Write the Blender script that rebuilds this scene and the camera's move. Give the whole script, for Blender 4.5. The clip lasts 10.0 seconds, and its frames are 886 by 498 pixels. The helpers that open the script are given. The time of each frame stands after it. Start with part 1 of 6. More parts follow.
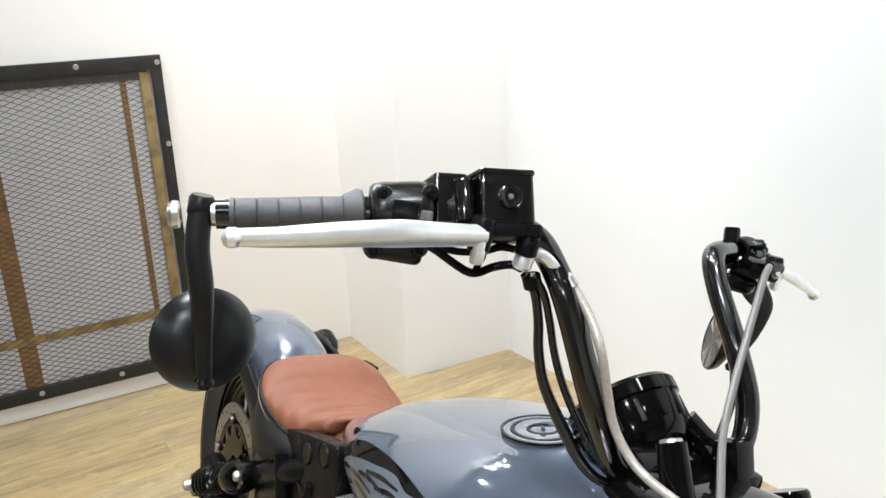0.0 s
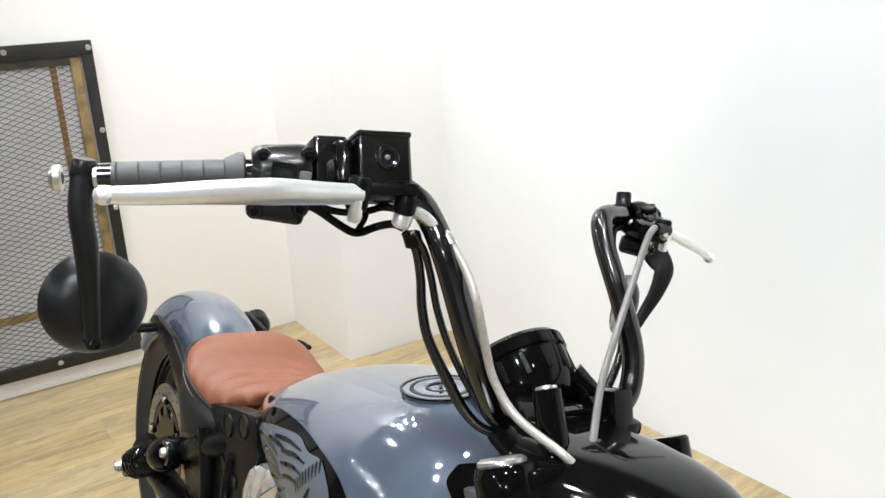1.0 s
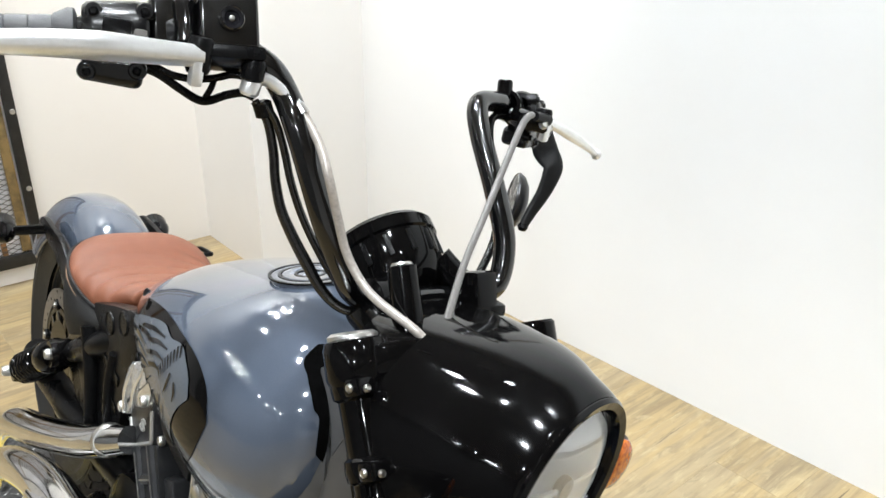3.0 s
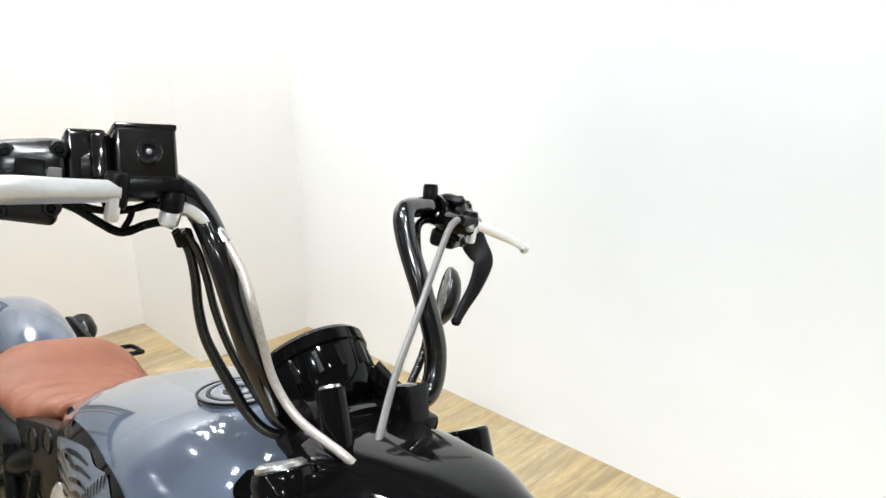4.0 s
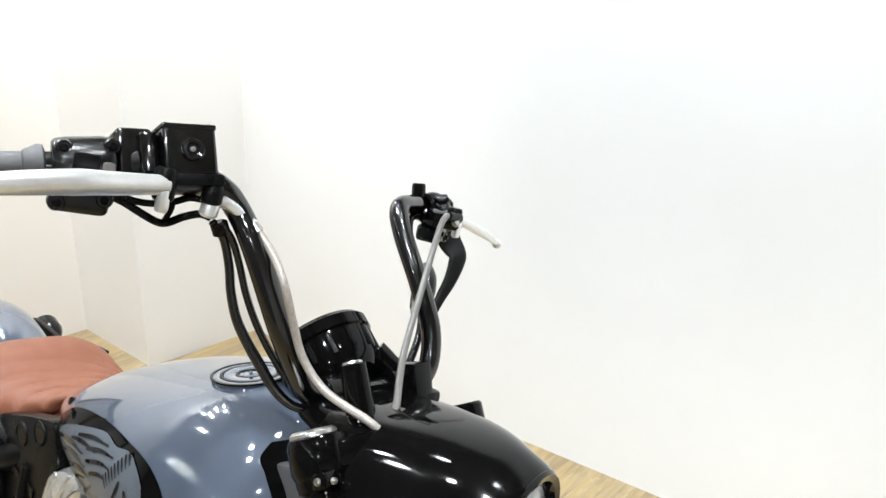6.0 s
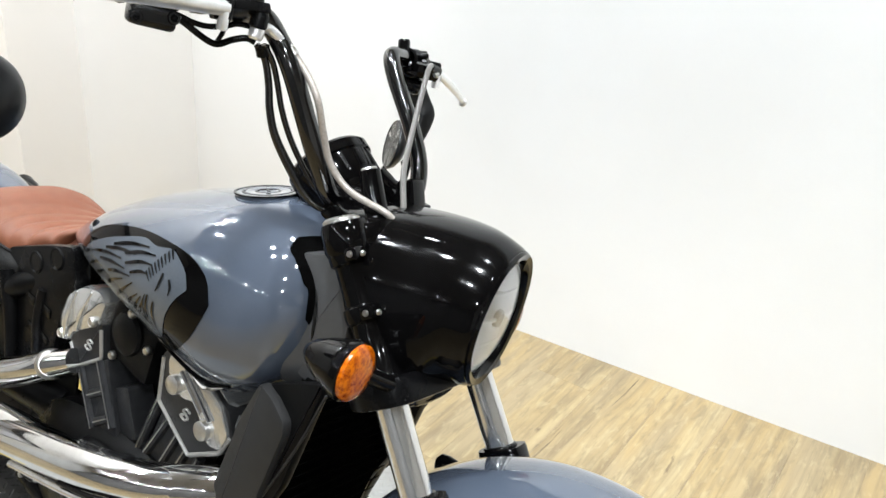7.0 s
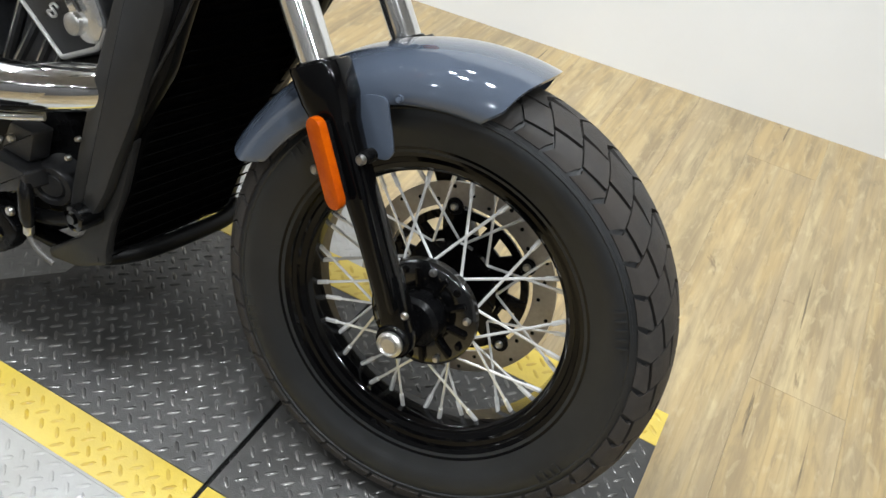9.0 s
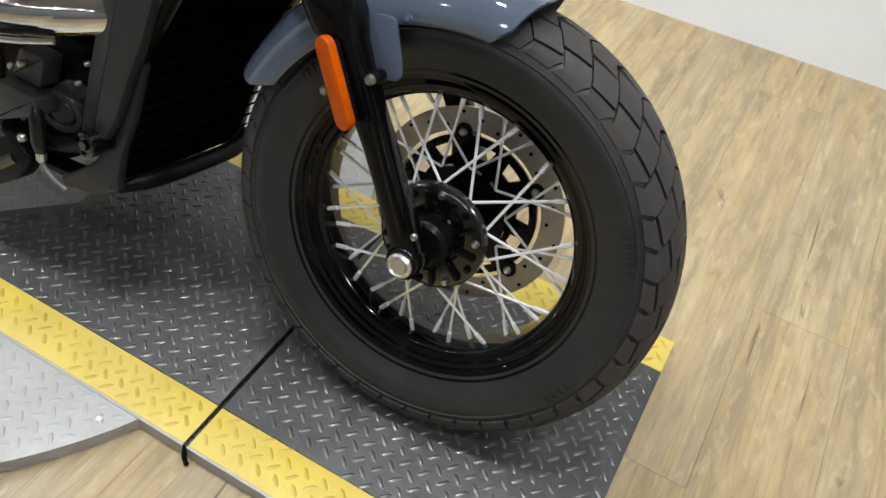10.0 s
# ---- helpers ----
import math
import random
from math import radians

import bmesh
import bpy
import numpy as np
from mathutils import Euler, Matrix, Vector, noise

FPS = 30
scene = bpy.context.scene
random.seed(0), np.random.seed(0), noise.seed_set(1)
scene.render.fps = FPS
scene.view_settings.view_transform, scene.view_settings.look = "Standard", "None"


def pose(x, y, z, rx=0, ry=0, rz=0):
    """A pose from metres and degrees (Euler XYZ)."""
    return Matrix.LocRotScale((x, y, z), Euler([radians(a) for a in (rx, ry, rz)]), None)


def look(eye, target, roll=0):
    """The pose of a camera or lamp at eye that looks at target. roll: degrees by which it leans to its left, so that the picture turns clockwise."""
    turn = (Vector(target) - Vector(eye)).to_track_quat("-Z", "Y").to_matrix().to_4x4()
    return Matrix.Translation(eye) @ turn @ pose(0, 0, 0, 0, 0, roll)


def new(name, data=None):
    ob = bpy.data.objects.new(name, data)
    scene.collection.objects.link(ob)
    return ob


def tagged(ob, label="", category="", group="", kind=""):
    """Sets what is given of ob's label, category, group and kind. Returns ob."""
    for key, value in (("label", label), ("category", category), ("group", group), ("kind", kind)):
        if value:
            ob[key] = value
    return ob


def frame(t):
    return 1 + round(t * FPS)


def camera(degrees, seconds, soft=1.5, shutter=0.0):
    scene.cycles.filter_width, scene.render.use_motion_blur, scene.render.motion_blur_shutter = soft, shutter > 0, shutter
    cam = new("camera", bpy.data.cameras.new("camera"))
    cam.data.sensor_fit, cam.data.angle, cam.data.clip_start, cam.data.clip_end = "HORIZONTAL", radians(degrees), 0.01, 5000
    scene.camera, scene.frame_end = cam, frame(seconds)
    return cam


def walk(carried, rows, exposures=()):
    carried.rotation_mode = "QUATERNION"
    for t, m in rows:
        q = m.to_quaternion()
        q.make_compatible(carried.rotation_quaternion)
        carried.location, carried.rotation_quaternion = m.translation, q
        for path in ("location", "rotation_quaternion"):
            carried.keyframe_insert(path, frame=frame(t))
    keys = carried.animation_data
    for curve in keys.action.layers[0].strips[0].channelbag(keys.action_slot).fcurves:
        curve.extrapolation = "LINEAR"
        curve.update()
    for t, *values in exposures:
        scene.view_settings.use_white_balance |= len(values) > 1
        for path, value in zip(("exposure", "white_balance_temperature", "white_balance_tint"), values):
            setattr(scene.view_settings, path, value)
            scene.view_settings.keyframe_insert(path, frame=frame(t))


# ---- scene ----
cam = camera(56.8, 10.0)
PATH = [
    (0, (0.079, -0.442, 1.375), (-1.567, 0.492, 0.729), -1.8),
    (0.5, (0.123, -0.399, 1.371), (-1.488, 0.6, 0.734), -2.4),
    (1, (0.154, -0.399, 1.355), (-1.436, 0.612, 0.684), -1.9),
    (1.5, (0.165, -0.393, 1.324), (-1.375, 0.631, 0.561), -0.7),
    (2, (0.175, -0.375, 1.304), (-1.333, 0.654, 0.488), -0.3),
    (2.2, (0.176, -0.358, 1.292), (-1.319, 0.677, 0.461), -0.6),
    (3.3, (0.204, -0.327, 1.305), (-1.236, 0.807, 0.503), 0.5),
    (3.5, (0.204, -0.321, 1.321), (-1.229, 0.85, 0.562), 0.1),
    (4, (0.196, -0.308, 1.348), (-1.214, 0.929, 0.656), -0.3),
    (4.5, (0.18, -0.295, 1.352), (-1.226, 0.947, 0.659), -0.0),
    (5, (0.177, -0.29, 1.348), (-1.23, 0.95, 0.653), 0.5),
    (5.2, (0.182, -0.287, 1.349), (-1.244, 0.94, 0.669), 0.2),
    (6.3, (0.23, -0.536, 1.363), (-0.961, 0.914, 0.671), 1.9),
    (6.5, (0.255, -0.595, 1.352), (-0.882, 0.882, 0.627), 2.4),
    (7, (0.282, -0.69, 1.315), (-0.784, 0.778, 0.473), 4.8),
    (7.5, (0.3, -0.709, 1.249), (-0.621, 0.782, 0.287), 6.4),
    (8, (0.308, -0.716, 1.188), (-0.496, 0.726, 0.059), 7.5),
    (8.5, (0.316, -0.714, 1.145), (-0.403, 0.71, -0.061), 8.5),
    (9, (0.332, -0.727, 1.095), (-0.316, 0.622, -0.232), 9.5),
    (9.5, (0.346, -0.741, 1.077), (-0.29, 0.562, -0.3), 9.2),
    (10, (0.349, -0.751, 1.078), (-0.261, 0.519, -0.342), 9.5),
]
EXPOSURES = [(0.0, 0.03), (2.0, 0.03), (3.5, 0.08), (5.0, 0.07), (6.5, 0.06), (7.5, 0.09), (8.5, -0.07), (9.0, -0.20), (10.0, -0.33)]
walk(cam, [(t, look(eye, target, roll)) for t, eye, target, roll in PATH], EXPOSURES)

# ---------------------------------------------------------------- world and lamps
world = bpy.data.worlds.new("showroom_world")
world.use_nodes = True
world.node_tree.nodes["Background"].inputs[0].default_value = (0.9, 0.93, 1.0, 1)
world.node_tree.nodes["Background"].inputs[1].default_value = 0.15
scene.world = world

FLOOR_Z = -0.045
DECK_Z = -0.016
CEIL_Z = 2.75


# ---------------------------------------------------------------- materials
def material(name, base, rough=0.5, metal=0.0, grain=None, wear=None, bump=0.0, bump_scale=200.0, coat=0.0, spec=0.5):
    """grain, wear: (scale, other colour, amount)."""
    m = bpy.data.materials.new(name)
    m.use_nodes = True
    n, l = m.node_tree.nodes, m.node_tree.links
    b = n["Principled BSDF"]
    b.inputs["Roughness"].default_value = rough
    b.inputs["Metallic"].default_value = metal
    b.inputs["Coat Weight"].default_value = coat
    b.inputs["Coat Roughness"].default_value = 0.04
    b.inputs["Specular IOR Level"].default_value = spec
    tc = n.new("ShaderNodeTexCoord")
    rgb = n.new("ShaderNodeRGB")
    rgb.outputs[0].default_value = (*base, 1)
    col = rgb.outputs[0]
    for item in (grain, wear):
        if not item:
            continue
        scale, other, amount = item
        nz = n.new("ShaderNodeTexNoise")
        nz.inputs["Scale"].default_value = scale
        nz.inputs["Detail"].default_value = 6
        nz.inputs["Roughness"].default_value = 0.65
        l.new(tc.outputs["Object"], nz.inputs["Vector"])
        ramp = n.new("ShaderNodeMapRange")
        ramp.inputs[1].default_value, ramp.inputs[2].default_value = 0.42, 0.68
        ramp.inputs[3].default_value, ramp.inputs[4].default_value = 0.0, amount
        l.new(nz.outputs["Fac"], ramp.inputs[0])
        mix = n.new("ShaderNodeMix")
        mix.data_type = "RGBA"
        l.new(ramp.outputs[0], mix.inputs["Factor"])
        l.new(col, mix.inputs["A"])
        mix.inputs["B"].default_value = (*other, 1)
        col = mix.outputs["Result"]
        if item is wear:
            rr = n.new("ShaderNodeMapRange")
            rr.inputs[1].default_value, rr.inputs[2].default_value = 0.3, 0.7
            rr.inputs[3].default_value, rr.inputs[4].default_value = max(0.0, rough - 0.06), min(1.0, rough + 0.1)
            l.new(nz.outputs["Fac"], rr.inputs[0])
            l.new(rr.outputs[0], b.inputs["Roughness"])
    l.new(col, b.inputs["Base Color"])
    if bump:
        nb = n.new("ShaderNodeTexNoise")
        nb.inputs["Scale"].default_value = bump_scale
        nb.inputs["Detail"].default_value = 4
        l.new(tc.outputs["Object"], nb.inputs["Vector"])
        bp = n.new("ShaderNodeBump")
        bp.inputs["Strength"].default_value = bump
        bp.inputs["Distance"].default_value = 0.002
        l.new(nb.outputs["Fac"], bp.inputs["Height"])
        l.new(bp.outputs[0], b.inputs["Normal"])
    return m


def plank_material():
    """Pale oak vinyl planks: long grain streaks along the plank, dark mineral smudges, one tint a plank."""
    m = bpy.data.materials.new("oak_plank")
    m.use_nodes = True
    n, l = m.node_tree.nodes, m.node_tree.links
    b = n["Principled BSDF"]
    tc, oi = n.new("ShaderNodeTexCoord"), n.new("ShaderNodeObjectInfo")
    geo = n.new("ShaderNodeNewGeometry")
    add = n.new("ShaderNodeMath")
    add.operation = "ADD"
    l.new(oi.outputs["Random"], add.inputs[0])
    l.new(geo.outputs["Random Per Island"], add.inputs[1])
    shift = n.new("ShaderNodeVectorMath")
    shift.operation = "MULTIPLY_ADD"
    comb = n.new("ShaderNodeCombineXYZ")
    for i in range(3):
        l.new(add.outputs[0], comb.inputs[i])
    l.new(comb.outputs[0], shift.inputs[0])
    shift.inputs[1].default_value = (37.0, 23.0, 11.0)
    l.new(tc.outputs["Object"], shift.inputs[2])

    def layer(scale, stretch, lo, hi, detail=6):
        mp = n.new("ShaderNodeMapping")
        mp.inputs["Scale"].default_value = stretch
        l.new(shift.outputs[0], mp.inputs[0])
        nz = n.new("ShaderNodeTexNoise")
        nz.inputs["Scale"].default_value = scale
        nz.inputs["Detail"].default_value = detail
        nz.inputs["Roughness"].default_value = 0.6
        nz.inputs["Distortion"].default_value = 0.6
        l.new(mp.outputs[0], nz.inputs["Vector"])
        mr = n.new("ShaderNodeMapRange")
        mr.inputs[1].default_value, mr.inputs[2].default_value = lo, hi
        l.new(nz.outputs["Fac"], mr.inputs[0])
        return mr.outputs[0], nz.outputs["Fac"]

    rgb = n.new("ShaderNodeRGB")
    rgb.outputs[0].default_value = (0.372, 0.269, 0.130, 1)
    col = rgb.outputs[0]
    for (scale, stretch, lo, hi, tint, amount) in (
            (9.0, (1.0, 0.07, 1.0), 0.45, 0.58, (0.300, 0.242, 0.158), 0.62),
            (13.0, (1.0, 0.08, 1.0), 0.50, 0.62, (0.445, 0.350, 0.192), 0.6),
            (10.0, (1.0, 0.13, 1.0), 0.52, 0.66, (0.225, 0.168, 0.095), 0.7),
            (24.0, (1.0, 0.09, 1.0), 0.54, 0.70, (0.165, 0.122, 0.07), 0.7),
            (38.0, (1.0, 0.20, 1.0), 0.50, 0.64, (0.205, 0.158, 0.092), 0.55),
            (52.0, (1.0, 0.30, 1.0), 0.54, 0.66, (0.47, 0.380, 0.225), 0.45),
            (90.0, (1.0, 0.035, 1.0), 0.46, 0.70, (0.18, 0.135, 0.078), 0.5),
            (30.0, (1.0, 0.05, 1.0), 0.655, 0.70, (0.055, 0.04, 0.025), 0.8),
            (16.0, (1.0, 0.45, 1.0), 0.67, 0.75, (0.09, 0.06, 0.035), 0.8)):
        fac, _ = layer(scale, stretch, lo, hi)
        mul = n.new("ShaderNodeMath")
        mul.operation = "MULTIPLY"
        l.new(fac, mul.inputs[0])
        mul.inputs[1].default_value = amount
        mix = n.new("ShaderNodeMix")
        mix.data_type = "RGBA"
        l.new(mul.outputs[0], mix.inputs["Factor"])
        l.new(col, mix.inputs["A"])
        mix.inputs["B"].default_value = (*tint, 1)
        col = mix.outputs["Result"]
    hs = n.new("ShaderNodeHueSaturation")
    mr = n.new("ShaderNodeMapRange")
    mr.inputs[2].default_value = 2.0
    mr.inputs[3].default_value, mr.inputs[4].default_value = 0.965, 1.035
    l.new(add.outputs[0], mr.inputs[0])
    l.new(mr.outputs[0], hs.inputs["Value"])
    l.new(col, hs.inputs["Color"])
    l.new(hs.outputs[0], b.inputs["Base Color"])
    b.inputs["Roughness"].default_value = 0.33
    fac, raw = layer(70.0, (1.0, 0.05, 1.0), 0.3, 0.8)
    bp = n.new("ShaderNodeBump")
    bp.inputs["Strength"].default_value = 0.25
    bp.inputs["Distance"].default_value = 0.001
    l.new(raw, bp.inputs["Height"])
    l.new(bp.outputs[0], b.inputs["Normal"])
    return m


def glass_material(name, tint, rough=0.0):
    m = bpy.data.materials.new(name)
    m.use_nodes = True
    b = m.node_tree.nodes["Principled BSDF"]
    b.inputs["Base Color"].default_value = (*tint, 1)
    b.inputs["Transmission Weight"].default_value = 1.0
    b.inputs["Roughness"].default_value = rough
    b.inputs["IOR"].default_value = 1.45
    return m


M = {}
M["wall"] = material("white_wall_paint", (0.785, 0.785, 0.785), 0.6, grain=(1.3, (0.755, 0.75, 0.74), 0.6), wear=(5.0, (0.775, 0.77, 0.765), 0.5), bump=0.12, bump_scale=160)
M["cream"] = material("cream_wall_paint", (0.80, 0.778, 0.752), 0.6, grain=(1.3, (0.77, 0.748, 0.715), 0.6), wear=(5.0, (0.79, 0.768, 0.74), 0.5), bump=0.12, bump_scale=160)
M["ceiling"] = material("dark_unseen_ceiling", (0.30, 0.30, 0.30), 0.8, grain=(3, (0.34, 0.34, 0.34), 0.6), bump=0.1)
M["can"] = material("white_lamp_enamel", (0.75, 0.74, 0.72), 0.4, grain=(30, (0.7, 0.7, 0.68), 0.4))
M["shade_wall"] = material("dark_unseen_wall", (0.16, 0.16, 0.165), 0.6, grain=(2, (0.2, 0.2, 0.2), 0.6), bump=0.12, bump_scale=160)
M["plank"] = plank_material()
M["subfloor"] = material("dark_joint", (0.12, 0.085, 0.05), 0.8, grain=(20, (0.06, 0.04, 0.03), 0.8))
M["paint"] = material("slate_blue_paint", (0.069, 0.085, 0.115), 0.06, metal=0.05, grain=(900, (0.085, 0.103, 0.138), 0.5), wear=(2.2, (0.074, 0.091, 0.125), 0.5), coat=0.8, spec=0.5)
M["black"] = material("gloss_black_paint", (0.0016, 0.0015, 0.0016), 0.04, wear=(14, (0.0027, 0.0026, 0.0027), 0.6), spec=0.18)
M["satin"] = material("satin_black_metal", (0.0030, 0.0030, 0.0033), 0.27, grain=(60, (0.005, 0.005, 0.0054), 0.6), wear=(9, (0.005, 0.0048, 0.0046), 0.6), bump=0.06, bump_scale=500, spec=0.11)
M["plastic"] = material("black_moulded_plastic", (0.004, 0.004, 0.0044), 0.24, grain=(40, (0.009, 0.009, 0.009), 0.6), bump=0.05, bump_scale=900, spec=0.35)
M["grey"] = material("grey_engine_casting", (0.020, 0.0205, 0.022), 0.36, metal=0.3, grain=(35, (0.04, 0.04, 0.042), 0.7), bump=0.2, bump_scale=700, spec=0.35)
M["chrome"] = material("polished_chrome", (0.78, 0.785, 0.79), 0.06, metal=1.0, wear=(25, (0.62, 0.62, 0.61), 0.6))
M["steel"] = material("brushed_steel", (0.62, 0.61, 0.59), 0.28, metal=1.0, grain=(120, (0.45, 0.44, 0.42), 0.6))
M["alu"] = material("machined_aluminium", (0.72, 0.71, 0.69), 0.33, metal=1.0, grain=(300, (0.55, 0.54, 0.52), 0.5))
M["lever"] = material("satin_aluminium", (0.86, 0.86, 0.86), 0.28, metal=0.72, grain=(80, (0.72, 0.72, 0.71), 0.5))
M["rubber"] = material("tyre_rubber", (0.0125, 0.0136, 0.0150), 0.33, grain=(30, (0.0195, 0.0206, 0.0220), 0.7), wear=(7, (0.0160, 0.0167, 0.0176), 0.7), bump=0.25, bump_scale=800, spec=0.45)
M["tread"] = material("dusty_tread_rubber", (0.034, 0.0315, 0.0302), 0.58, grain=(60, (0.048, 0.043, 0.039), 0.8), wear=(11, (0.046, 0.038, 0.032), 0.8), bump=0.3, bump_scale=900, spec=0.25)
M["grip"] = material("grip_rubber", (0.060, 0.060, 0.063), 0.5, grain=(70, (0.085, 0.085, 0.087), 0.6), bump=0.3, bump_scale=900, spec=0.45)
M["tan"] = material("tan_leather", (0.205, 0.072, 0.037), 0.44, grain=(45, (0.245, 0.092, 0.050), 0.6), wear=(9, (0.165, 0.056, 0.029), 0.6), bump=0.35, bump_scale=700, spec=0.35)
M["vinyl"] = material("black_seat_vinyl", (0.009, 0.0088, 0.0088), 0.5, grain=(80, (0.016, 0.0155, 0.015), 0.7), bump=0.4, bump_scale=800, spec=0.25)
M["thread"] = material("tan_stitching", (0.22, 0.13, 0.08), 0.8, grain=(200, (0.3, 0.2, 0.12), 0.5))
M["amber"] = material("amber_lens", (0.56, 0.13, 0.001), 0.2, grain=(170, (0.17, 0.014, 0.0), 1.0), coat=0.3, spec=0.3)
M["reflector"] = material("amber_reflector", (0.46, 0.070, 0.0004), 0.30, grain=(700, (0.62, 0.125, 0.0006), 0.8), wear=(22, (0.34, 0.044, 0.0004), 0.8), coat=0.12, spec=0.08)
M["decal"] = material("pale_blue_decal", (0.105, 0.122, 0.147), 0.25, metal=0.2, grain=(300, (0.088, 0.102, 0.123), 0.5))
M["hose"] = material("clear_braided_hose", (0.36, 0.325, 0.29), 0.3, metal=0.2, grain=(260, (0.20, 0.18, 0.165), 0.6), coat=0.8)
M["cable"] = material("grey_cable_sheath", (0.10, 0.094, 0.088), 0.36, grain=(300, (0.135, 0.127, 0.12), 0.5))
M["wire"] = material("black_wire_loom", (0.003, 0.003, 0.003), 0.22, grain=(150, (0.006, 0.006, 0.006), 0.6), bump=0.2, spec=0.13)
M["loom"] = material("sleeved_wire_loom", (0.004, 0.004, 0.0042), 0.20, grain=(150, (0.008, 0.008, 0.008), 0.6), bump=0.25, bump_scale=300, spec=0.75)
M["slider"] = material("black_slider_enamel", (0.002, 0.002, 0.0023), 0.10, grain=(60, (0.0034, 0.0034, 0.0038), 0.6), wear=(9, (0.004, 0.0038, 0.0036), 0.6), spec=0.22)
M["polish"] = material("polished_engine_cover", (0.84, 0.84, 0.83), 0.17, metal=0.82, grain=(60, (0.62, 0.62, 0.61), 0.6), wear=(18, (0.72, 0.72, 0.71), 0.6), bump=0.25, bump_scale=120)
M["neck"] = material("dark_neck_paint", (0.062, 0.0625, 0.0645), 0.34, grain=(60, (0.075, 0.075, 0.077), 0.6), wear=(6, (0.070, 0.070, 0.071), 0.6), bump=0.06, bump_scale=500, spec=0.45)
# lighter than the deck plate: wear, with the lugs' highlights put into the colour
M["lug"] = material("worn_highlit_lug", (0.115, 0.113, 0.109), 0.25, metal=0.5, grain=(60, (0.05, 0.048, 0.045), 0.7), wear=(6, (0.20, 0.19, 0.18), 0.6))
M["spoke"] = material("bright_spoke_steel", (0.90, 0.90, 0.89), 0.24, metal=0.5, grain=(90, (0.7, 0.7, 0.68), 0.5))
M["shroud"] = material("matt_black_shroud", (0.003, 0.003, 0.0031), 0.36, grain=(50, (0.0035, 0.0035, 0.0035), 0.6), wear=(7, (0.004, 0.004, 0.0038), 0.6), bump=0.12, bump_scale=700, spec=0.12)
M["casting"] = material("bare_engine_casting", (0.036, 0.036, 0.038), 0.36, metal=0.4, grain=(35, (0.02, 0.02, 0.0215), 0.7), wear=(12, (0.06, 0.06, 0.06), 0.5), bump=0.25, bump_scale=600)
M["shell"] = material("satin_mirror_shell", (0.006, 0.0062, 0.007), 0.30, grain=(60, (0.009, 0.009, 0.0095), 0.6), bump=0.06, bump_scale=900, spec=0.36)
M["arm"] = material("satin_black_arm", (0.007, 0.007, 0.0074), 0.34, grain=(60, (0.010, 0.010, 0.0105), 0.6), bump=0.06, bump_scale=900, spec=0.3)
M["gloss"] = material("wet_black_enamel", (0.0018, 0.0018, 0.002), 0.10, wear=(14, (0.003, 0.003, 0.0033), 0.6), spec=0.85)
M["rim"] = material("black_rim_enamel", (0.0015, 0.0015, 0.0017), 0.07, wear=(14, (0.0025, 0.0025, 0.0028), 0.6), spec=0.3)
M["band_lug"] = material("worn_yellow_lug", (0.46, 0.31, 0.03), 0.35, grain=(60, (0.34, 0.22, 0.02), 0.7), wear=(9, (0.56, 0.42, 0.09), 0.6))
M["deck"] = material("black_tread_plate", (0.038, 0.0372, 0.0362), 0.33, metal=0.1, grain=(26, (0.070, 0.068, 0.065), 0.9), wear=(5, (0.042, 0.040, 0.037), 0.9), bump=0.4, bump_scale=500, spec=0.5)
M["yellow"] = material("yellow_safety_paint", (0.60, 0.445, 0.070), 0.42, grain=(40, (0.49, 0.345, 0.05), 0.6), wear=(8, (0.53, 0.40, 0.10), 0.7), bump=0.25, bump_scale=400)
M["plate"] = material("silver_tread_plate", (0.38, 0.375, 0.365), 0.48, metal=0.5, grain=(40, (0.31, 0.305, 0.29), 0.6), wear=(6, (0.34, 0.33, 0.30), 0.6), bump=0.15, bump_scale=500)
M["disc"] = material("ground_disc_steel", (0.43, 0.41, 0.375), 0.36, metal=1.0, grain=(160, (0.34, 0.32, 0.29), 0.6), wear=(14, (0.30, 0.27, 0.235), 0.6))
M["strut"] = material("dark_grey_strut_paint", (0.020, 0.0201, 0.0206), 0.32, grain=(50, (0.025, 0.025, 0.0253), 0.6), wear=(7, (0.0250, 0.0246, 0.024), 0.6), bump=0.12, bump_scale=700, spec=0.3)
M["head"] = material("dark_head_casting", (0.020, 0.020, 0.0215), 0.30, metal=0.3, grain=(35, (0.034, 0.034, 0.036), 0.7), wear=(12, (0.045, 0.045, 0.045), 0.5), bump=0.25, bump_scale=600, spec=0.4)
M["stanchion"] = material("hard_chrome_tube", (0.82, 0.82, 0.81), 0.10, metal=0.9, wear=(25, (0.70, 0.69, 0.67), 0.6))
# radiator fins, and the painted gap shade on the tank's nose
M["slat"] = material("black_fin_and_gap", (0.003, 0.003, 0.003), 0.6, spec=0.0, grain=(60, (0.001, 0.001, 0.001), 0.6))
M["gate"] = material("blackened_steel_frame", (0.018, 0.018, 0.018), 0.45, metal=0.3, grain=(25, (0.035, 0.032, 0.03), 0.7), bump=0.2)
M["mesh"] = material("expanded_steel_mesh", (0.05, 0.048, 0.046), 0.5, metal=0.3, grain=(40, (0.1, 0.08, 0.06), 0.6))
M["rust"] = material("rusty_flat_bar", (0.30, 0.15, 0.055), 0.7, grain=(14, (0.14, 0.07, 0.03), 0.8), wear=(50, (0.4, 0.24, 0.1), 0.6), bump=0.4, bump_scale=200)
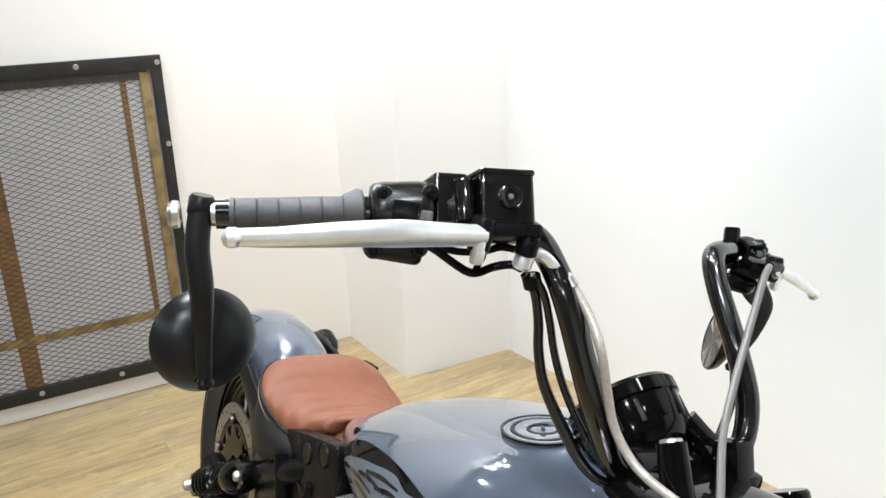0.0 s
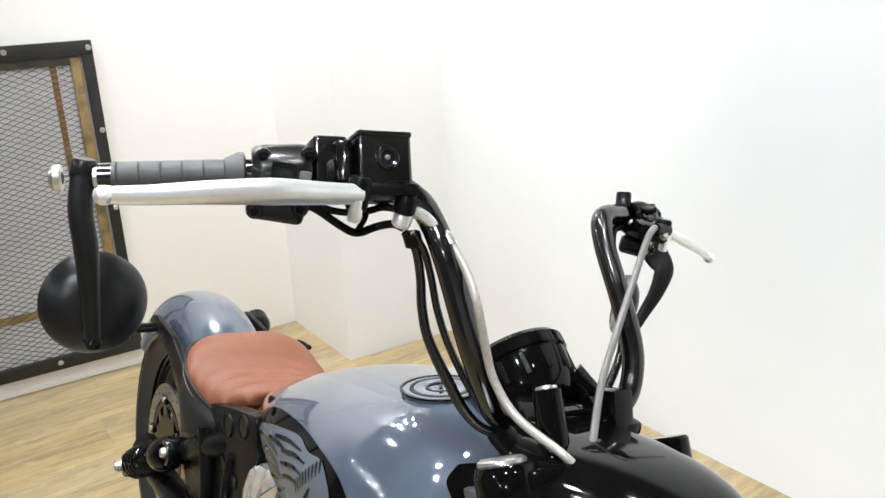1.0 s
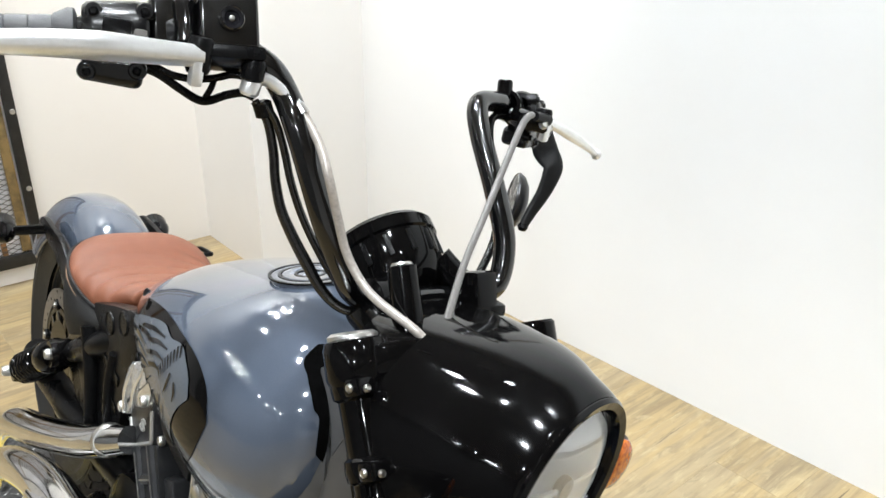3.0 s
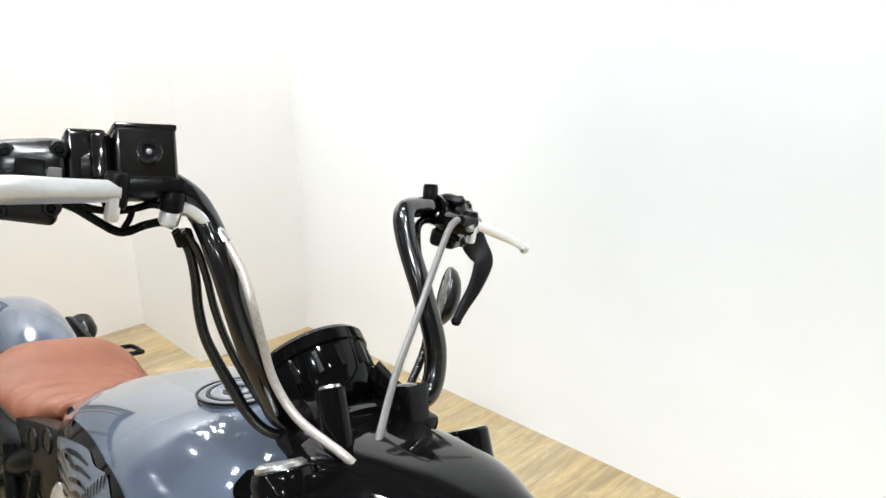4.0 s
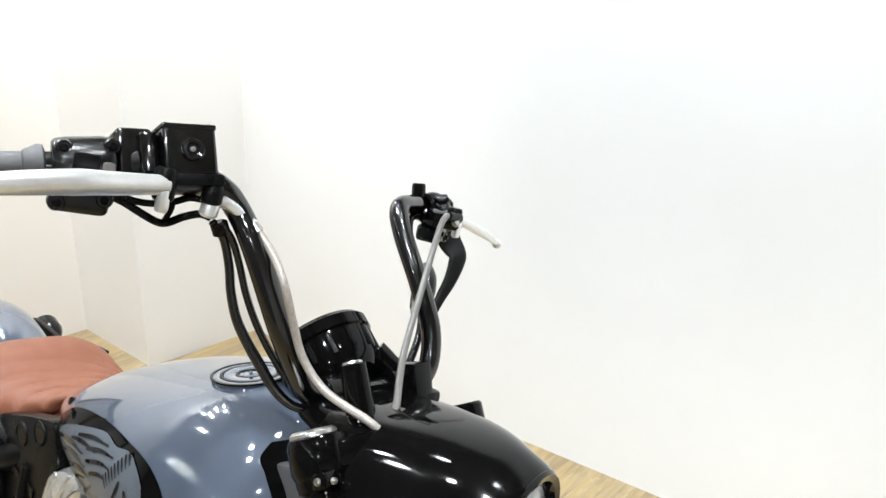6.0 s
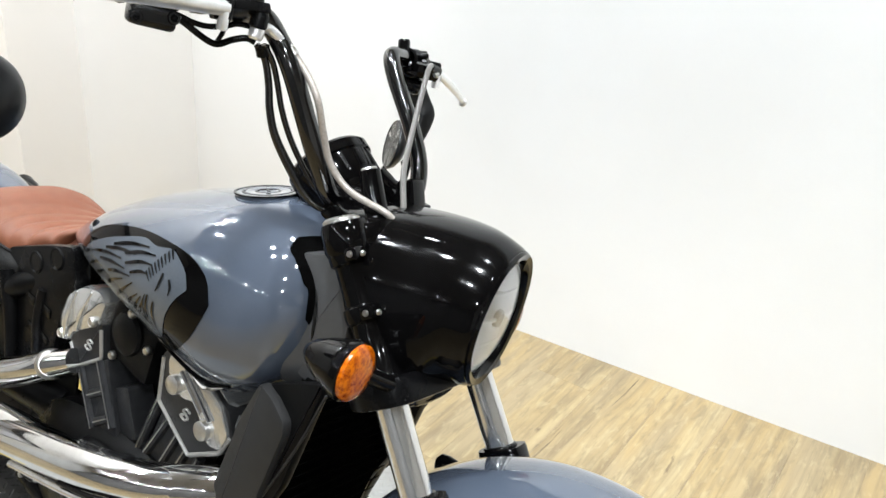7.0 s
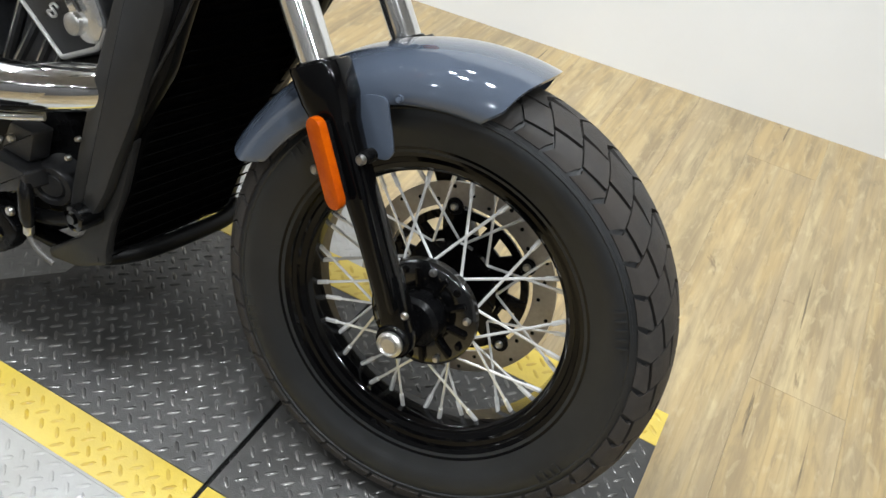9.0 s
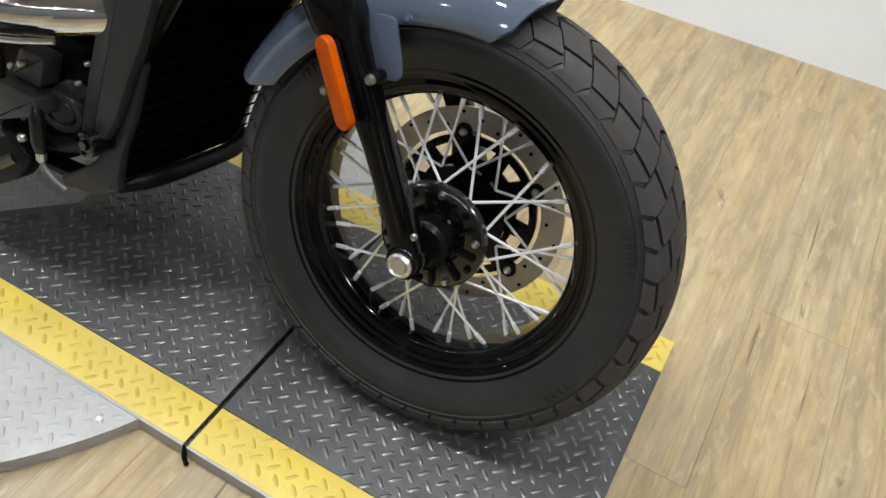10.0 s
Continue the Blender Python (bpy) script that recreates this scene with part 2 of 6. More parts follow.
M["gold"] = material("gilded_worn_bar", (0.30, 0.21, 0.09), 0.5, metal=0.3, grain=(18, (0.09, 0.07, 0.04), 0.9), bump=0.4, bump_scale=150)
M["backing"] = material("pale_grey_backing", (0.76, 0.76, 0.80), 0.7, grain=(6, (0.70, 0.70, 0.75), 0.6))
M["lens"] = glass_material("clear_lens_glass", (1, 1, 1))
M["bowl"] = material("headlight_reflector", (0.95, 0.95, 0.94), 0.42, metal=0.75, grain=(30, (0.85, 0.85, 0.84), 0.5))
M["dial"] = material("dark_dial", (0.006, 0.006, 0.008), 0.08, grain=(90, (0.012, 0.012, 0.012), 0.4), spec=0.4)
M["mark"] = material("pale_casting_mark", (0.55, 0.54, 0.52), 0.35, metal=0.7, grain=(200, (0.4, 0.4, 0.39), 0.5))


# ---------------------------------------------------------------- mesh helpers
def finish(bm, mat, name, sharp=38.0):
    bmesh.ops.recalc_face_normals(bm, faces=bm.faces)
    me = bpy.data.meshes.new(name)
    bm.to_mesh(me)
    bm.free()
    me.materials.append(M[mat])
    me.shade_smooth()
    me.set_sharp_from_angle(angle=radians(sharp))
    return me


def part(name, bm, mat, parent, label="", at=None, sharp=38.0):
    """One mesh object under a thing or a part."""
    if at is not None:
        bm.transform(at)
    ob = new(name, finish(bm, mat, name, sharp))
    if parent.parent and parent.parent.parent:
        parent = parent.parent
    ob.parent = parent
    if label:
        ob["label"] = label
    return ob


def solo(name, bm, mat, label, category, kind="", group="", sharp=38.0):
    return tagged(new(name, finish(bm, mat, name, sharp)), label, category, group, kind)


def box(size, at=None, bevel=0.0, seg=2):
    bm = bmesh.new()
    bmesh.ops.create_cube(bm, size=1.0)
    bmesh.ops.scale(bm, vec=size, verts=bm.verts)
    if bevel:
        bmesh.ops.bevel(bm, geom=list(bm.edges), offset=bevel, segments=seg, profile=0.6, affect="EDGES")
    if at is not None:
        bm.transform(at)
    return bm


def join(*bms):
    out = bms[0]
    for b in bms[1:]:
        me = bpy.data.meshes.new("tmp")
        b.to_mesh(me)
        b.free()
        out.from_mesh(me)
        bpy.data.meshes.remove(me)
    return out


def smooth_path(pts, steps=8):
    """Catmull-Rom through the points."""
    P = [Vector(p) for p in pts]
    if len(P) < 3:
        return P
    P = [2 * P[0] - P[1]] + P + [2 * P[-1] - P[-2]]
    out = []
    for i in range(1, len(P) - 2):
        a, b, c, d = P[i - 1:i + 3]
        for k in range(steps):
            t = k / steps
            out.append(0.5 * (2 * b + (c - a) * t + (2 * a - 5 * b + 4 * c - d) * t * t + (3 * b - a - 3 * c + d) * t ** 3))
    out.append(P[-2])
    return out


def skin(rings, cap=True, closed=False):
    """Faces between rings of equal counts."""
    bm = bmesh.new()
    vs = [[bm.verts.new(p) for p in r] for r in rings]
    n = len(vs[0])
    loops = list(zip(vs, vs[1:] + (vs[:1] if closed else [])))
    for a, b in (loops if closed else loops[:len(vs) - 1]):
        for i in range(n):
            j = (i + 1) % n
            bm.faces.new((a[i], a[j], b[j], b[i]))
    if cap and not closed:
        for r in (vs[0], vs[-1]):
            c = bm.verts.new(sum((v.co for v in r), Vector()) / n)
            for i in range(n):
                bm.faces.new((r[i], r[(i + 1) % n], c))
    return bm


def tube(pts, radius, seg=14, steps=8, cap=True, flat=1.0):
    """A round tube along a smooth path; radius a number or a list spread along it."""
    path = smooth_path(pts, steps)
    n = len(path)
    rings, up = [], None
    for i, p in enumerate(path):
        d = (path[min(i + 1, n - 1)] - path[max(i - 1, 0)]).normalized()
        if up is None:
            up = d.orthogonal().normalized() if abs(d.z) > 0.9 else Vector((0, 0, 1))
        side = d.cross(up).normalized()
        up = side.cross(d).normalized()
        if isinstance(radius, (int, float)):
            r = radius
        else:
            f = i / (n - 1) * (len(radius) - 1)
            k = min(int(f), len(radius) - 2)
            r = radius[k] + (radius[k + 1] - radius[k]) * (f - k)
        rings.append([p + r * (math.cos(a) * side + flat * math.sin(a) * up) for a in [2 * math.pi * j / seg for j in range(seg)]])
    return skin(rings, cap)


def dense(rings, m=4):
    out = []
    n = len(rings[0])
    cols = [smooth_path([r[i] for r in rings], m) for i in range(n)]
    return [[c[k] for c in cols] for k in range(len(cols[0]))]


def lathe(profile, at=None, seg=48, close=False):
    """Turns (radius, height) round the z axis, then places it."""
    bm = bmesh.new()
    rings = []
    for r, h in profile:
        if r < 1e-5:
            rings.append([bm.verts.new((0, 0, h))])
        else:
            rings.append([bm.verts.new((r * math.cos(2 * math.pi * j / seg), r * math.sin(2 * math.pi * j / seg), h)) for j in range(seg)])
    pairs = list(zip(rings, rings[1:]))
    if close:
        pairs.append((rings[-1], rings[0]))
    for a, b in pairs:
        for i in range(seg):
            j = (i + 1) % seg
            if len(a) == 1 and len(b) == 1:
                continue
            if len(a) == 1:
                bm.faces.new((a[0], b[j], b[i]))
            elif len(b) == 1:
                bm.faces.new((a[i], a[j], b[0]))
            else:
                bm.faces.new((a[i], a[j], b[j], b[i]))
    if at is not None:
        bm.transform(at)
    return bm


def extrude(outline, depth, at=None, bevel=0.0, holes=()):
    """A flat outline in xy, thick along z from 0 to depth, with its rims rounded."""
    bm = bmesh.new()
    vs = [bm.verts.new((x, y, 0)) for x, y in outline]
    f = bm.faces.new(vs)
    ex = bmesh.ops.extrude_face_region(bm, geom=[f])
    bmesh.ops.translate(bm, vec=(0, 0, depth), verts=[v for v in ex["geom"] if isinstance(v, bmesh.types.BMVert)])
    if bevel:
        rim = [e for e in bm.edges if abs(e.verts[0].co.z - e.verts[1].co.z) < 1e-6]
        bmesh.ops.bevel(bm, geom=rim, offset=bevel, segments=2, profile=0.6, affect="EDGES")
    if at is not None:
        bm.transform(at)
    return bm


def rounded(outline, r=0.01, n=4):
    """An outline with its corners cut round."""
    P = [Vector(p) for p in outline]
    out = []
    for i, p in enumerate(P):
        a, b = P[i - 1], P[(i + 1) % len(P)]
        da, db = (a - p), (b - p)
        k = min(r, da.length * 0.45, db.length * 0.45)
        s, e = p + da.normalized() * k, p + db.normalized() * k
        for j in range(n + 1):
            t = j / n
            q = (1 - t) ** 2 * s + 2 * t * (1 - t) * p + t * t * e
            out.append((q.x, q.y))
    return out


def axis_pose(p, d, spin=0.0):
    """A pose at p whose z axis points along d."""
    q = Vector(d).to_track_quat("Z", "Y").to_matrix().to_4x4()
    return Matrix.Translation(p) @ q @ Matrix.Rotation(spin, 4, "Z")


def side_pose(y):
    """xy of an outline become x and z of the machine; thickness goes outwards to the right side."""
    return Matrix(((1, 0, 0, 0), (0, 0, -1, y), (0, 1, 0, 0), (0, 0, 0, 1)))


def bolt_head(p, d, r, h=None, seg=16):
    h = h or r * 0.6
    return lathe([(0, h), (r * 0.55, h), (r * 0.6, h * 0.6), (r * 0.8, h * 0.95), (r, h * 0.6), (r, 0)], axis_pose(p, d), seg)


# ---------------------------------------------------------------- ceiling lamps (seen as glints in the paint and chrome), and unseen spots
def ceiling_panel(x, y, size, watts):
    thing = tagged(new("ceiling_light"), "round white surface-mounted ceiling light", "light", "ceiling lights")
    thing.location = (x, y, CEIL_Z)
    part("rim", lathe([(size / 2, -0.03), (size / 2 + 0.015, -0.032), (size / 2 + 0.02, -0.026), (size / 2 + 0.02, 0.0), (size / 2, 0.0)], None, 40, True), "can", thing)
    lamp = new("round_lamp", bpy.data.lights.new("round_lamp", "AREA"))
    lamp.data.shape, lamp.data.size, lamp.data.energy = "DISK", size, watts
    lamp.data.color = (0.895, 0.955, 1.0)
    lamp.parent, lamp.location = thing, (0, 0, -0.02)


def spot_lamp(x, y, tx, ty, tz, watts, cone=70, tint=(0.90, 0.957, 1.0)):
    """A small spot out of view, and its lamp."""
    thing = tagged(new("unseen_spot"), "small white cylindrical ceiling spotlight, out of view", "spotlight", "ceiling spotlights")
    eye = Vector((x, y, CEIL_Z - 0.12))
    d = (Vector((tx, ty, tz)) - eye).normalized()
    part("can", lathe([(0.0, -0.11), (0.04, -0.11), (0.045, -0.10), (0.045, 0.0), (0.038, 0.0), (0.036, -0.02), (0, -0.02)], axis_pose(eye, d), 20), "can", thing)
    part("stem", tube([(x, y, CEIL_Z), (x, y, CEIL_Z - 0.05)], 0.01, 8, 1), "can", thing)
    lamp = new("spot_lamp", bpy.data.lights.new("spot_lamp", "SPOT"))
    lamp.data.energy, lamp.data.spot_size, lamp.data.spot_blend, lamp.data.shadow_soft_size = watts, radians(cone), 0.8, 0.05
    lamp.data.color = tint
    lamp.matrix_world = look(eye + d * 0.02, (tx, ty, tz))
    lamp.parent = thing


PANEL_W = 81.0
for px, py, share in ((0.7, -1.0, 0.45), (1.9, -2.2, 0.65)):
    ceiling_panel(px, py, 0.075, PANEL_W * share)
ceiling_panel(-2.28, -0.52, 0.065, PANEL_W * 0.30)
for k in range(7):
    ceiling_panel(-2.70 + 0.14 * (k % 3) + 0.03 * (k // 3), 0.02 + 0.24 * (k // 3) + 0.07 * (k % 2), 0.032, PANEL_W * 0.07)
for k in range(8):
    ceiling_panel(-3.35 + 0.30 * (k % 4) + 0.07 * (k // 4), -2.35 - 0.46 * (k // 4) - 0.16 * (k % 2), 0.038, PANEL_W * 0.11)
for px, py in ((-1.5, -3.2), (-0.6, -3.5), (0.3, -3.3), (1.1, -3.6)):
    ceiling_panel(px, py, 0.08, PANEL_W * 0.16)
for sx, sy, watts in ((-1.0, -0.15, 44.0), (-0.45, -0.15, 84.0), (0.35, -0.05, 88.0), (1.1, 0.15, 54.0), (-0.8, -0.40, 62.0)):
    spot_lamp(sx, sy, sx * 0.8 - 0.1, sy + 0.15, 0.5, watts, 80)
# spots added to brighten the north wall
for k in range(4):
    wx_ = -1.9 + 1.05 * k
    spot_lamp(wx_, 0.42 + 0.06 * k, wx_ + 0.05, 1.35 + 0.1 * k, 0.85 - 0.10 * k, 64.0 + 15.0 * k, 105, (0.885, 0.955, 1.0))
# two more added to lift the west wall and the pier side
spot_lamp(-1.5, 0.2, -2.8, 0.2, 0.8, 22.0, 90, (1.0, 0.95, 0.88))
spot_lamp(-1.2, 0.6, -2.35, 1.0, 0.9, 100.0, 80, (1.0, 0.965, 0.91))

# ---------------------------------------------------------------- room shell
RW0, RW1 = Vector((-2.335, 1.211)), Vector((0.5, 1.513))
rdir = (RW1 - RW0).normalized()
rend = RW0 + rdir * 6.2


def wall(name, a, b, z0, z1, thick, label, mat="wall"):
    """A straight wall whose visible face runs from a to b, thickness to the left of that way."""
    a, b = Vector(a), Vector(b)
    d = (b - a).normalized()
    nrm = Vector((-d.y, d.x))
    bm = extrude([a[:], b[:], (b + nrm * thick)[:], (a + nrm * thick)[:]], z1 - z0, pose(0, 0, z0))
    return solo(name, bm, mat, label, "wall", "structure")


wall("wall_north", RW0 - rdir * 0.03, rend, FLOOR_Z - 0.05, CEIL_Z, 0.12, "plain white painted showroom wall with faint scuffs")
wall("wall_pier_side", (-2.345, 0.765), (-2.335, 1.323), FLOOR_Z - 0.05, CEIL_Z, 0.12, "white painted side of a wall pier")
wall("wall_pier_face", (-2.80, 0.742), (-2.345, 0.765), FLOOR_Z - 0.05, CEIL_Z, 0.12, "white painted face of a wall pier", "cream")
wall("wall_west", (-2.80, -1.45), (-2.80, 0.86), FLOOR_Z - 0.05, CEIL_Z, 0.12, "cream white painted wall that carries a mesh panel", "cream")
wall("wall_alcove", (-4.40, -1.33), (-2.92, -1.33), FLOOR_Z - 0.05, CEIL_Z, 0.12, "plain white painted return wall")
wall("wall_alcove_end", (-4.40, -4.2), (-4.40, -1.21), FLOOR_Z - 0.05, CEIL_Z, 0.12, "plain white painted end wall")
# out of view; dark so that the glossy parts reflect little light
wall("wall_south", (rend.x, -4.1), (-4.52, -4.1), FLOOR_Z - 0.05, CEIL_Z, 0.12, "unseen wall, kept dark for the reflections", "shade_wall")
wall("wall_east", (rend.x, rend.y + 0.1), (rend.x, -4.2), FLOOR_Z - 0.05, CEIL_Z, 0.12, "plain white painted wall")
# out of view as well, its grey chosen to dim the reflections
solo("ceiling", box((9.0, 7.0, 0.1), pose(-0.1, -1.1, CEIL_Z + 0.05)), "ceiling", "unseen ceiling, kept dark for the reflections", "ceiling", "structure")
floor = solo("floor", box((8.6, 6.6, 0.05), pose(-0.1, -1.2, FLOOR_Z - 0.029)), "subfloor", "pale oak plank floor with dark grain streaks", "floor", "structure")


# ---------------------------------------------------------------- wall panel of expanded mesh
def mesh_panel():
    thing = tagged(new("wall_panel"), "black steel frame with expanded metal mesh over rusty bars, screwed to the wall", "panel")
    X, y0, y1, z0, z1 = -2.785, -1.15, 0.131, 0.022, 1.137
    w = 0.046
    part("frame_bar", box((0.02, y1 - y0, w), pose(X, (y0 + y1) / 2, z1 - w / 2), 0.002), "gate", thing)
    part("frame_bar", box((0.02, y1 - y0, w), pose(X, (y0 + y1) / 2, z0 + w / 2), 0.002), "gate", thing)
    for y in (y1 - w / 2, y0 + w / 2):
        part("frame_bar", box((0.02, w - 0.012, z1 - z0 - 2 * w), pose(X, y + (0.006 if y > 0 else -0.006), (z0 + z1) / 2), 0.002), "gate", thing)
    part("backing", box((0.004, y1 - y0 - 0.02, z1 - z0 - 0.02), pose(-2.797, (y0 + y1) / 2, (z0 + z1) / 2)), "backing", thing, "pale grey backing board")
    for y, wd in ((-0.425, 0.056), (0.004, 0.018)):
        part("upright_bar", box((0.004, wd, z1 - z0 - 2 * w), pose(-2.7925, y, (z0 + z1) / 2)), "rust", thing, "rusty brown flat bar behind the mesh")
    part("upright_bar", box((0.006, 0.032, z1 - z0 - 2 * w - 0.01), pose(-2.787, 0.074, (z0 + z1) / 2), 0.002), "gold", thing, "worn gilded bar with dark flaking")
    part("cross_bar", box((0.004, y1 - y0 - 2 * w - 0.07, 0.028), pose(-2.7895, (y0 + y1) / 2 - 0.03, 0.238)), "gold", thing, "worn brown cross bar behind the mesh")
    part("cross_bar", box((0.006, y1 - y0 - 2 * w, 0.03), pose(-2.788, (y0 + y1) / 2, z1 - w - 0.014)), "mesh", thing)
    # strands
    verts, faces = [], []
    ya, yb, za, zb = -0.75, y1 - w + 0.004, z0 + w - 0.004, z1 - w + 0.004
    pitch, slope, r = 0.0185, 0.44, 0.0010
    for sgn in (1, -1):
        c = za - slope * (yb - ya) if sgn > 0 else za
        top = zb if sgn > 0 else zb + slope * (yb - ya)
        while c < top:
            seg = []
            for z, y in ((za, None), (zb, None), (None, ya), (None, yb)):
                if y is None:
                    y = ya + (z - c) / (sgn * slope)
                else:
                    z = c + sgn * slope * (y - ya)
                if ya - 1e-6 <= y <= yb + 1e-6 and za - 1e-6 <= z <= zb + 1e-6:
                    seg.append((y, z))
            seg = sorted(set((round(a, 5), round(b, 5)) for a, b in seg))
            if len(seg) >= 2:
                (a0, b0), (a1, b1) = seg[0], seg[-1]
                i = len(verts)
                for yy, zz in ((a0, b0), (a1, b1)):
                    for dx, dz in ((-r, -r), (r, -r), (r, r), (-r, r)):
                        verts.append((X - 0.003 + sgn * 0.0008 + dx, yy, zz + dz))
                faces += [(i + k, i + (k + 1) % 4, i + 4 + (k + 1) % 4, i + 4 + k) for k in range(4)]
            c += pitch
    me = bpy.data.meshes.new("mesh")
    me.from_pydata(verts, [], faces)
    me.materials.append(M["mesh"])
    tagged(new("mesh", me), "black expanded steel mesh", kind="stuff").parent = thing
    for y, z in ((0.118, 1.114), (-0.13, 1.118), (-0.38, 1.118), (-0.65, 1.118), (0.119, 0.842), (0.119, 0.57), (0.119, 0.30), (-0.15, 0.048), (-0.41, 0.048), (-0.67, 0.048)):
        part("screw", bolt_head((X + 0.01, y, z), (1, 0, 0), 0.009, 0.004, 12), "steel", thing)


mesh_panel()

# ---------------------------------------------------------------- turntable and tread-plate deck
deck_pose = pose(-0.3, -0.05, 0, 0, 0, 3.5)


def lug_mesh(cells, z, r1=0.0122, r2=0.0034, h=0.0025):
    """Raised lozenges, turned by a quarter from one to the next."""
    verts, faces = [], []
    for x, y, turn, up in cells:
        i = len(verts)
        c, s = math.cos(turn), math.sin(turn)
        for (u, v, w) in ((-r1, 0, 0), (-r1 * 0.55, -r2, 0), (r1 * 0.55, -r2, 0), (r1, 0, 0), (r1 * 0.55, r2, 0), (-r1 * 0.55, r2, 0), (-r1 * 0.55, 0, h), (r1 * 0.55, 0, h)):
            verts.append(up @ Vector((x + c * u - s * v, y + s * u + c * v, z + w)))
        faces += [tuple(i + k for k in f) for f in ((0, 1, 6), (1, 2, 7, 6), (2, 3, 7), (3, 4, 7), (4, 5, 6, 7), (5, 0, 6))]
    return verts, faces


def lugs(name, cells, z, mat, parent, label):
    v, f = lug_mesh(cells, z)
    me = bpy.data.meshes.new(name)
    me.from_pydata(v, [], f)
    me.materials.append(M[mat])
    me.shade_smooth()
    tagged(new(name, me), label, kind="stuff").parent = parent


def grid_cells(x0, x1, y0, y1, up, keep=None, pitch=0.0222, a=0.80):
    """A diagonal basket of lug places inside a rectangle."""
    out = []
    cx, cy = (x0 + x1) / 2, (y0 + y1) / 2
    n = int(math.hypot(x1 - x0, y1 - y0) / 2 / pitch) + 2
    c, s = math.cos(a), math.sin(a)
    for i in range(-n, n + 1):
        for j in range(-n, n + 1):
            x, y = cx + (c * i - s * j) * pitch, cy + (s * i + c * j) * pitch
            if x0 + 0.007 < x < x1 - 0.007 and y0 + 0.007 < y < y1 - 0.007 and (keep is None or keep(x, y)):
                out.append((x, y, a + (math.pi / 2 if (i + j) % 2 else 0.0), up))
    return out


HALF, STRIP = 0.305, 0.077


def ramp_section(name, u0, u1, label, I=None, skew=0.0):
    """One length of deck: black plate with a yellow band along either edge, lugs on all of it; the rear end may be cut askew."""
    thing = tagged(new(name), label, "deck plate", "deck plates")
    I = I or deck_pose
    t = DECK_Z - FLOOR_Z
    h = HALF - STRIP

    def end(v):
        return u0 + skew * min(0.0, v + 0.025)

    def length(v0, v1):
        kink = [(u0, -0.025)] if v0 < -0.026 < v1 else []
        return extrude([(u1, v0), (u1, v1), (end(v1), v1)] + kink + [(end(v0), v0)], t, I @ pose(0, 0, DECK_Z - t), 0.0015)

    def kept(x, y):
        return x > end(y) + 0.012

    part("plate", length(-h + 0.001, h - 0.001), "deck", thing, "black tread plate")
    for s in (-1, 1):
        v0, v1 = (h, HALF) if s > 0 else (-HALF, -h)
        part("edge_band", length(v0, v1), "yellow", thing, "yellow painted tread plate band")
        lugs("band_tread", grid_cells(end(v0) + 0.004, u1 - 0.004, v0 + 0.004, v1, I, kept), DECK_Z - 0.0002, "band_lug", thing, "yellow raised lozenges")
    lugs("plate_tread", grid_cells(end(-h) + 0.004, u1 - 0.004, -h, h, I, kept), DECK_Z - 0.0002, "lug", thing, "black raised lozenges")
    u0 = end(-HALF)
    part("side_angle", box((u1 - u0, 0.004, t * 0.9), I @ pose((u0 + u1) / 2, -HALF - 0.002, DECK_Z - t / 2)), "plate", thing, "bare steel edge angle")
    return thing


ramp_section("front_ramp", 0.082, 0.645, "front black tread plate ramp with yellow bands")
ramp_section("middle_ramp", -0.42, 0.074, "middle black tread plate ramp with yellow bands", None, 0.966)
ramp_section("rear_ramp", -0.31, 0.33, "rear black tread plate ramp with yellow bands", pose(-1.55, -0.040, 0, 0, 0, -3.0))
gap = tagged(new("deck_joint"), "black rubber strip across the deck between two plates", "rubber strip")
part("strip", box((0.0078, 2 * HALF + 0.006, DECK_Z - FLOOR_Z - 0.001), deck_pose @ pose(0.078, 0, (DECK_Z + FLOOR_Z) / 2 - 0.0008), 0.001), "wire", gap)
part("tail", tube([deck_pose @ Vector((0.078, -HALF - 0.003, DECK_Z - 0.004)), deck_pose @ Vector((0.083, -HALF - 0.012, FLOOR_Z + 0.014)), deck_pose @ Vector((0.09, -HALF - 0.016, FLOOR_Z + 0.004))], 0.004, 8, 4), "wire", gap)

disc_c, disc_r = Vector((-0.95, -0.07)), 0.720
table = tagged(new("turntable"), "round silver tread plate turntable with an upright rim", "turntable")
inv = deck_pose.inverted()


def on_disc(x, y):
    if (Vector((x, y)) - disc_c).length > disc_r - 0.012:
        return False
    u, v, _ = inv @ Vector((x, y, 0))
    return not (abs(v) < HALF + 0.012 and (u > -0.43 + 0.966 * min(0.0, v + 0.025) or x < -1.20))


th_ = DECK_Z - FLOOR_Z
part("top", lathe([(0, -0.0035), (disc_r, -0.0035), (disc_r, -th_), (0, -th_)], pose(disc_c.x, disc_c.y, DECK_Z), 96), "plate", table)
lugs("top_tread", grid_cells(disc_c.x - disc_r, disc_c.x + disc_r, disc_c.y - disc_r, disc_c.y + disc_r, Matrix(), on_disc), DECK_Z - 0.0037, "plate", table, "silver raised lozenges")
rim_cells = []
for k in range(150):
    a = 2 * math.pi * k / 150
    up = pose(disc_c.x, disc_c.y, DECK_Z - 0.0035 - (0.009 if k % 2 else 0.019)) @ Matrix.Rotation(a, 4, "Z") @ pose(disc_r, 0, 0, 0, 90, 0)
    rim_cells.append((0, 0, math.pi / 2 + (0.6 if k % 2 else -0.6), up))
lugs("rim_tread", rim_cells, 0.0, "plate", table, "silver raised lozenges on the rim")
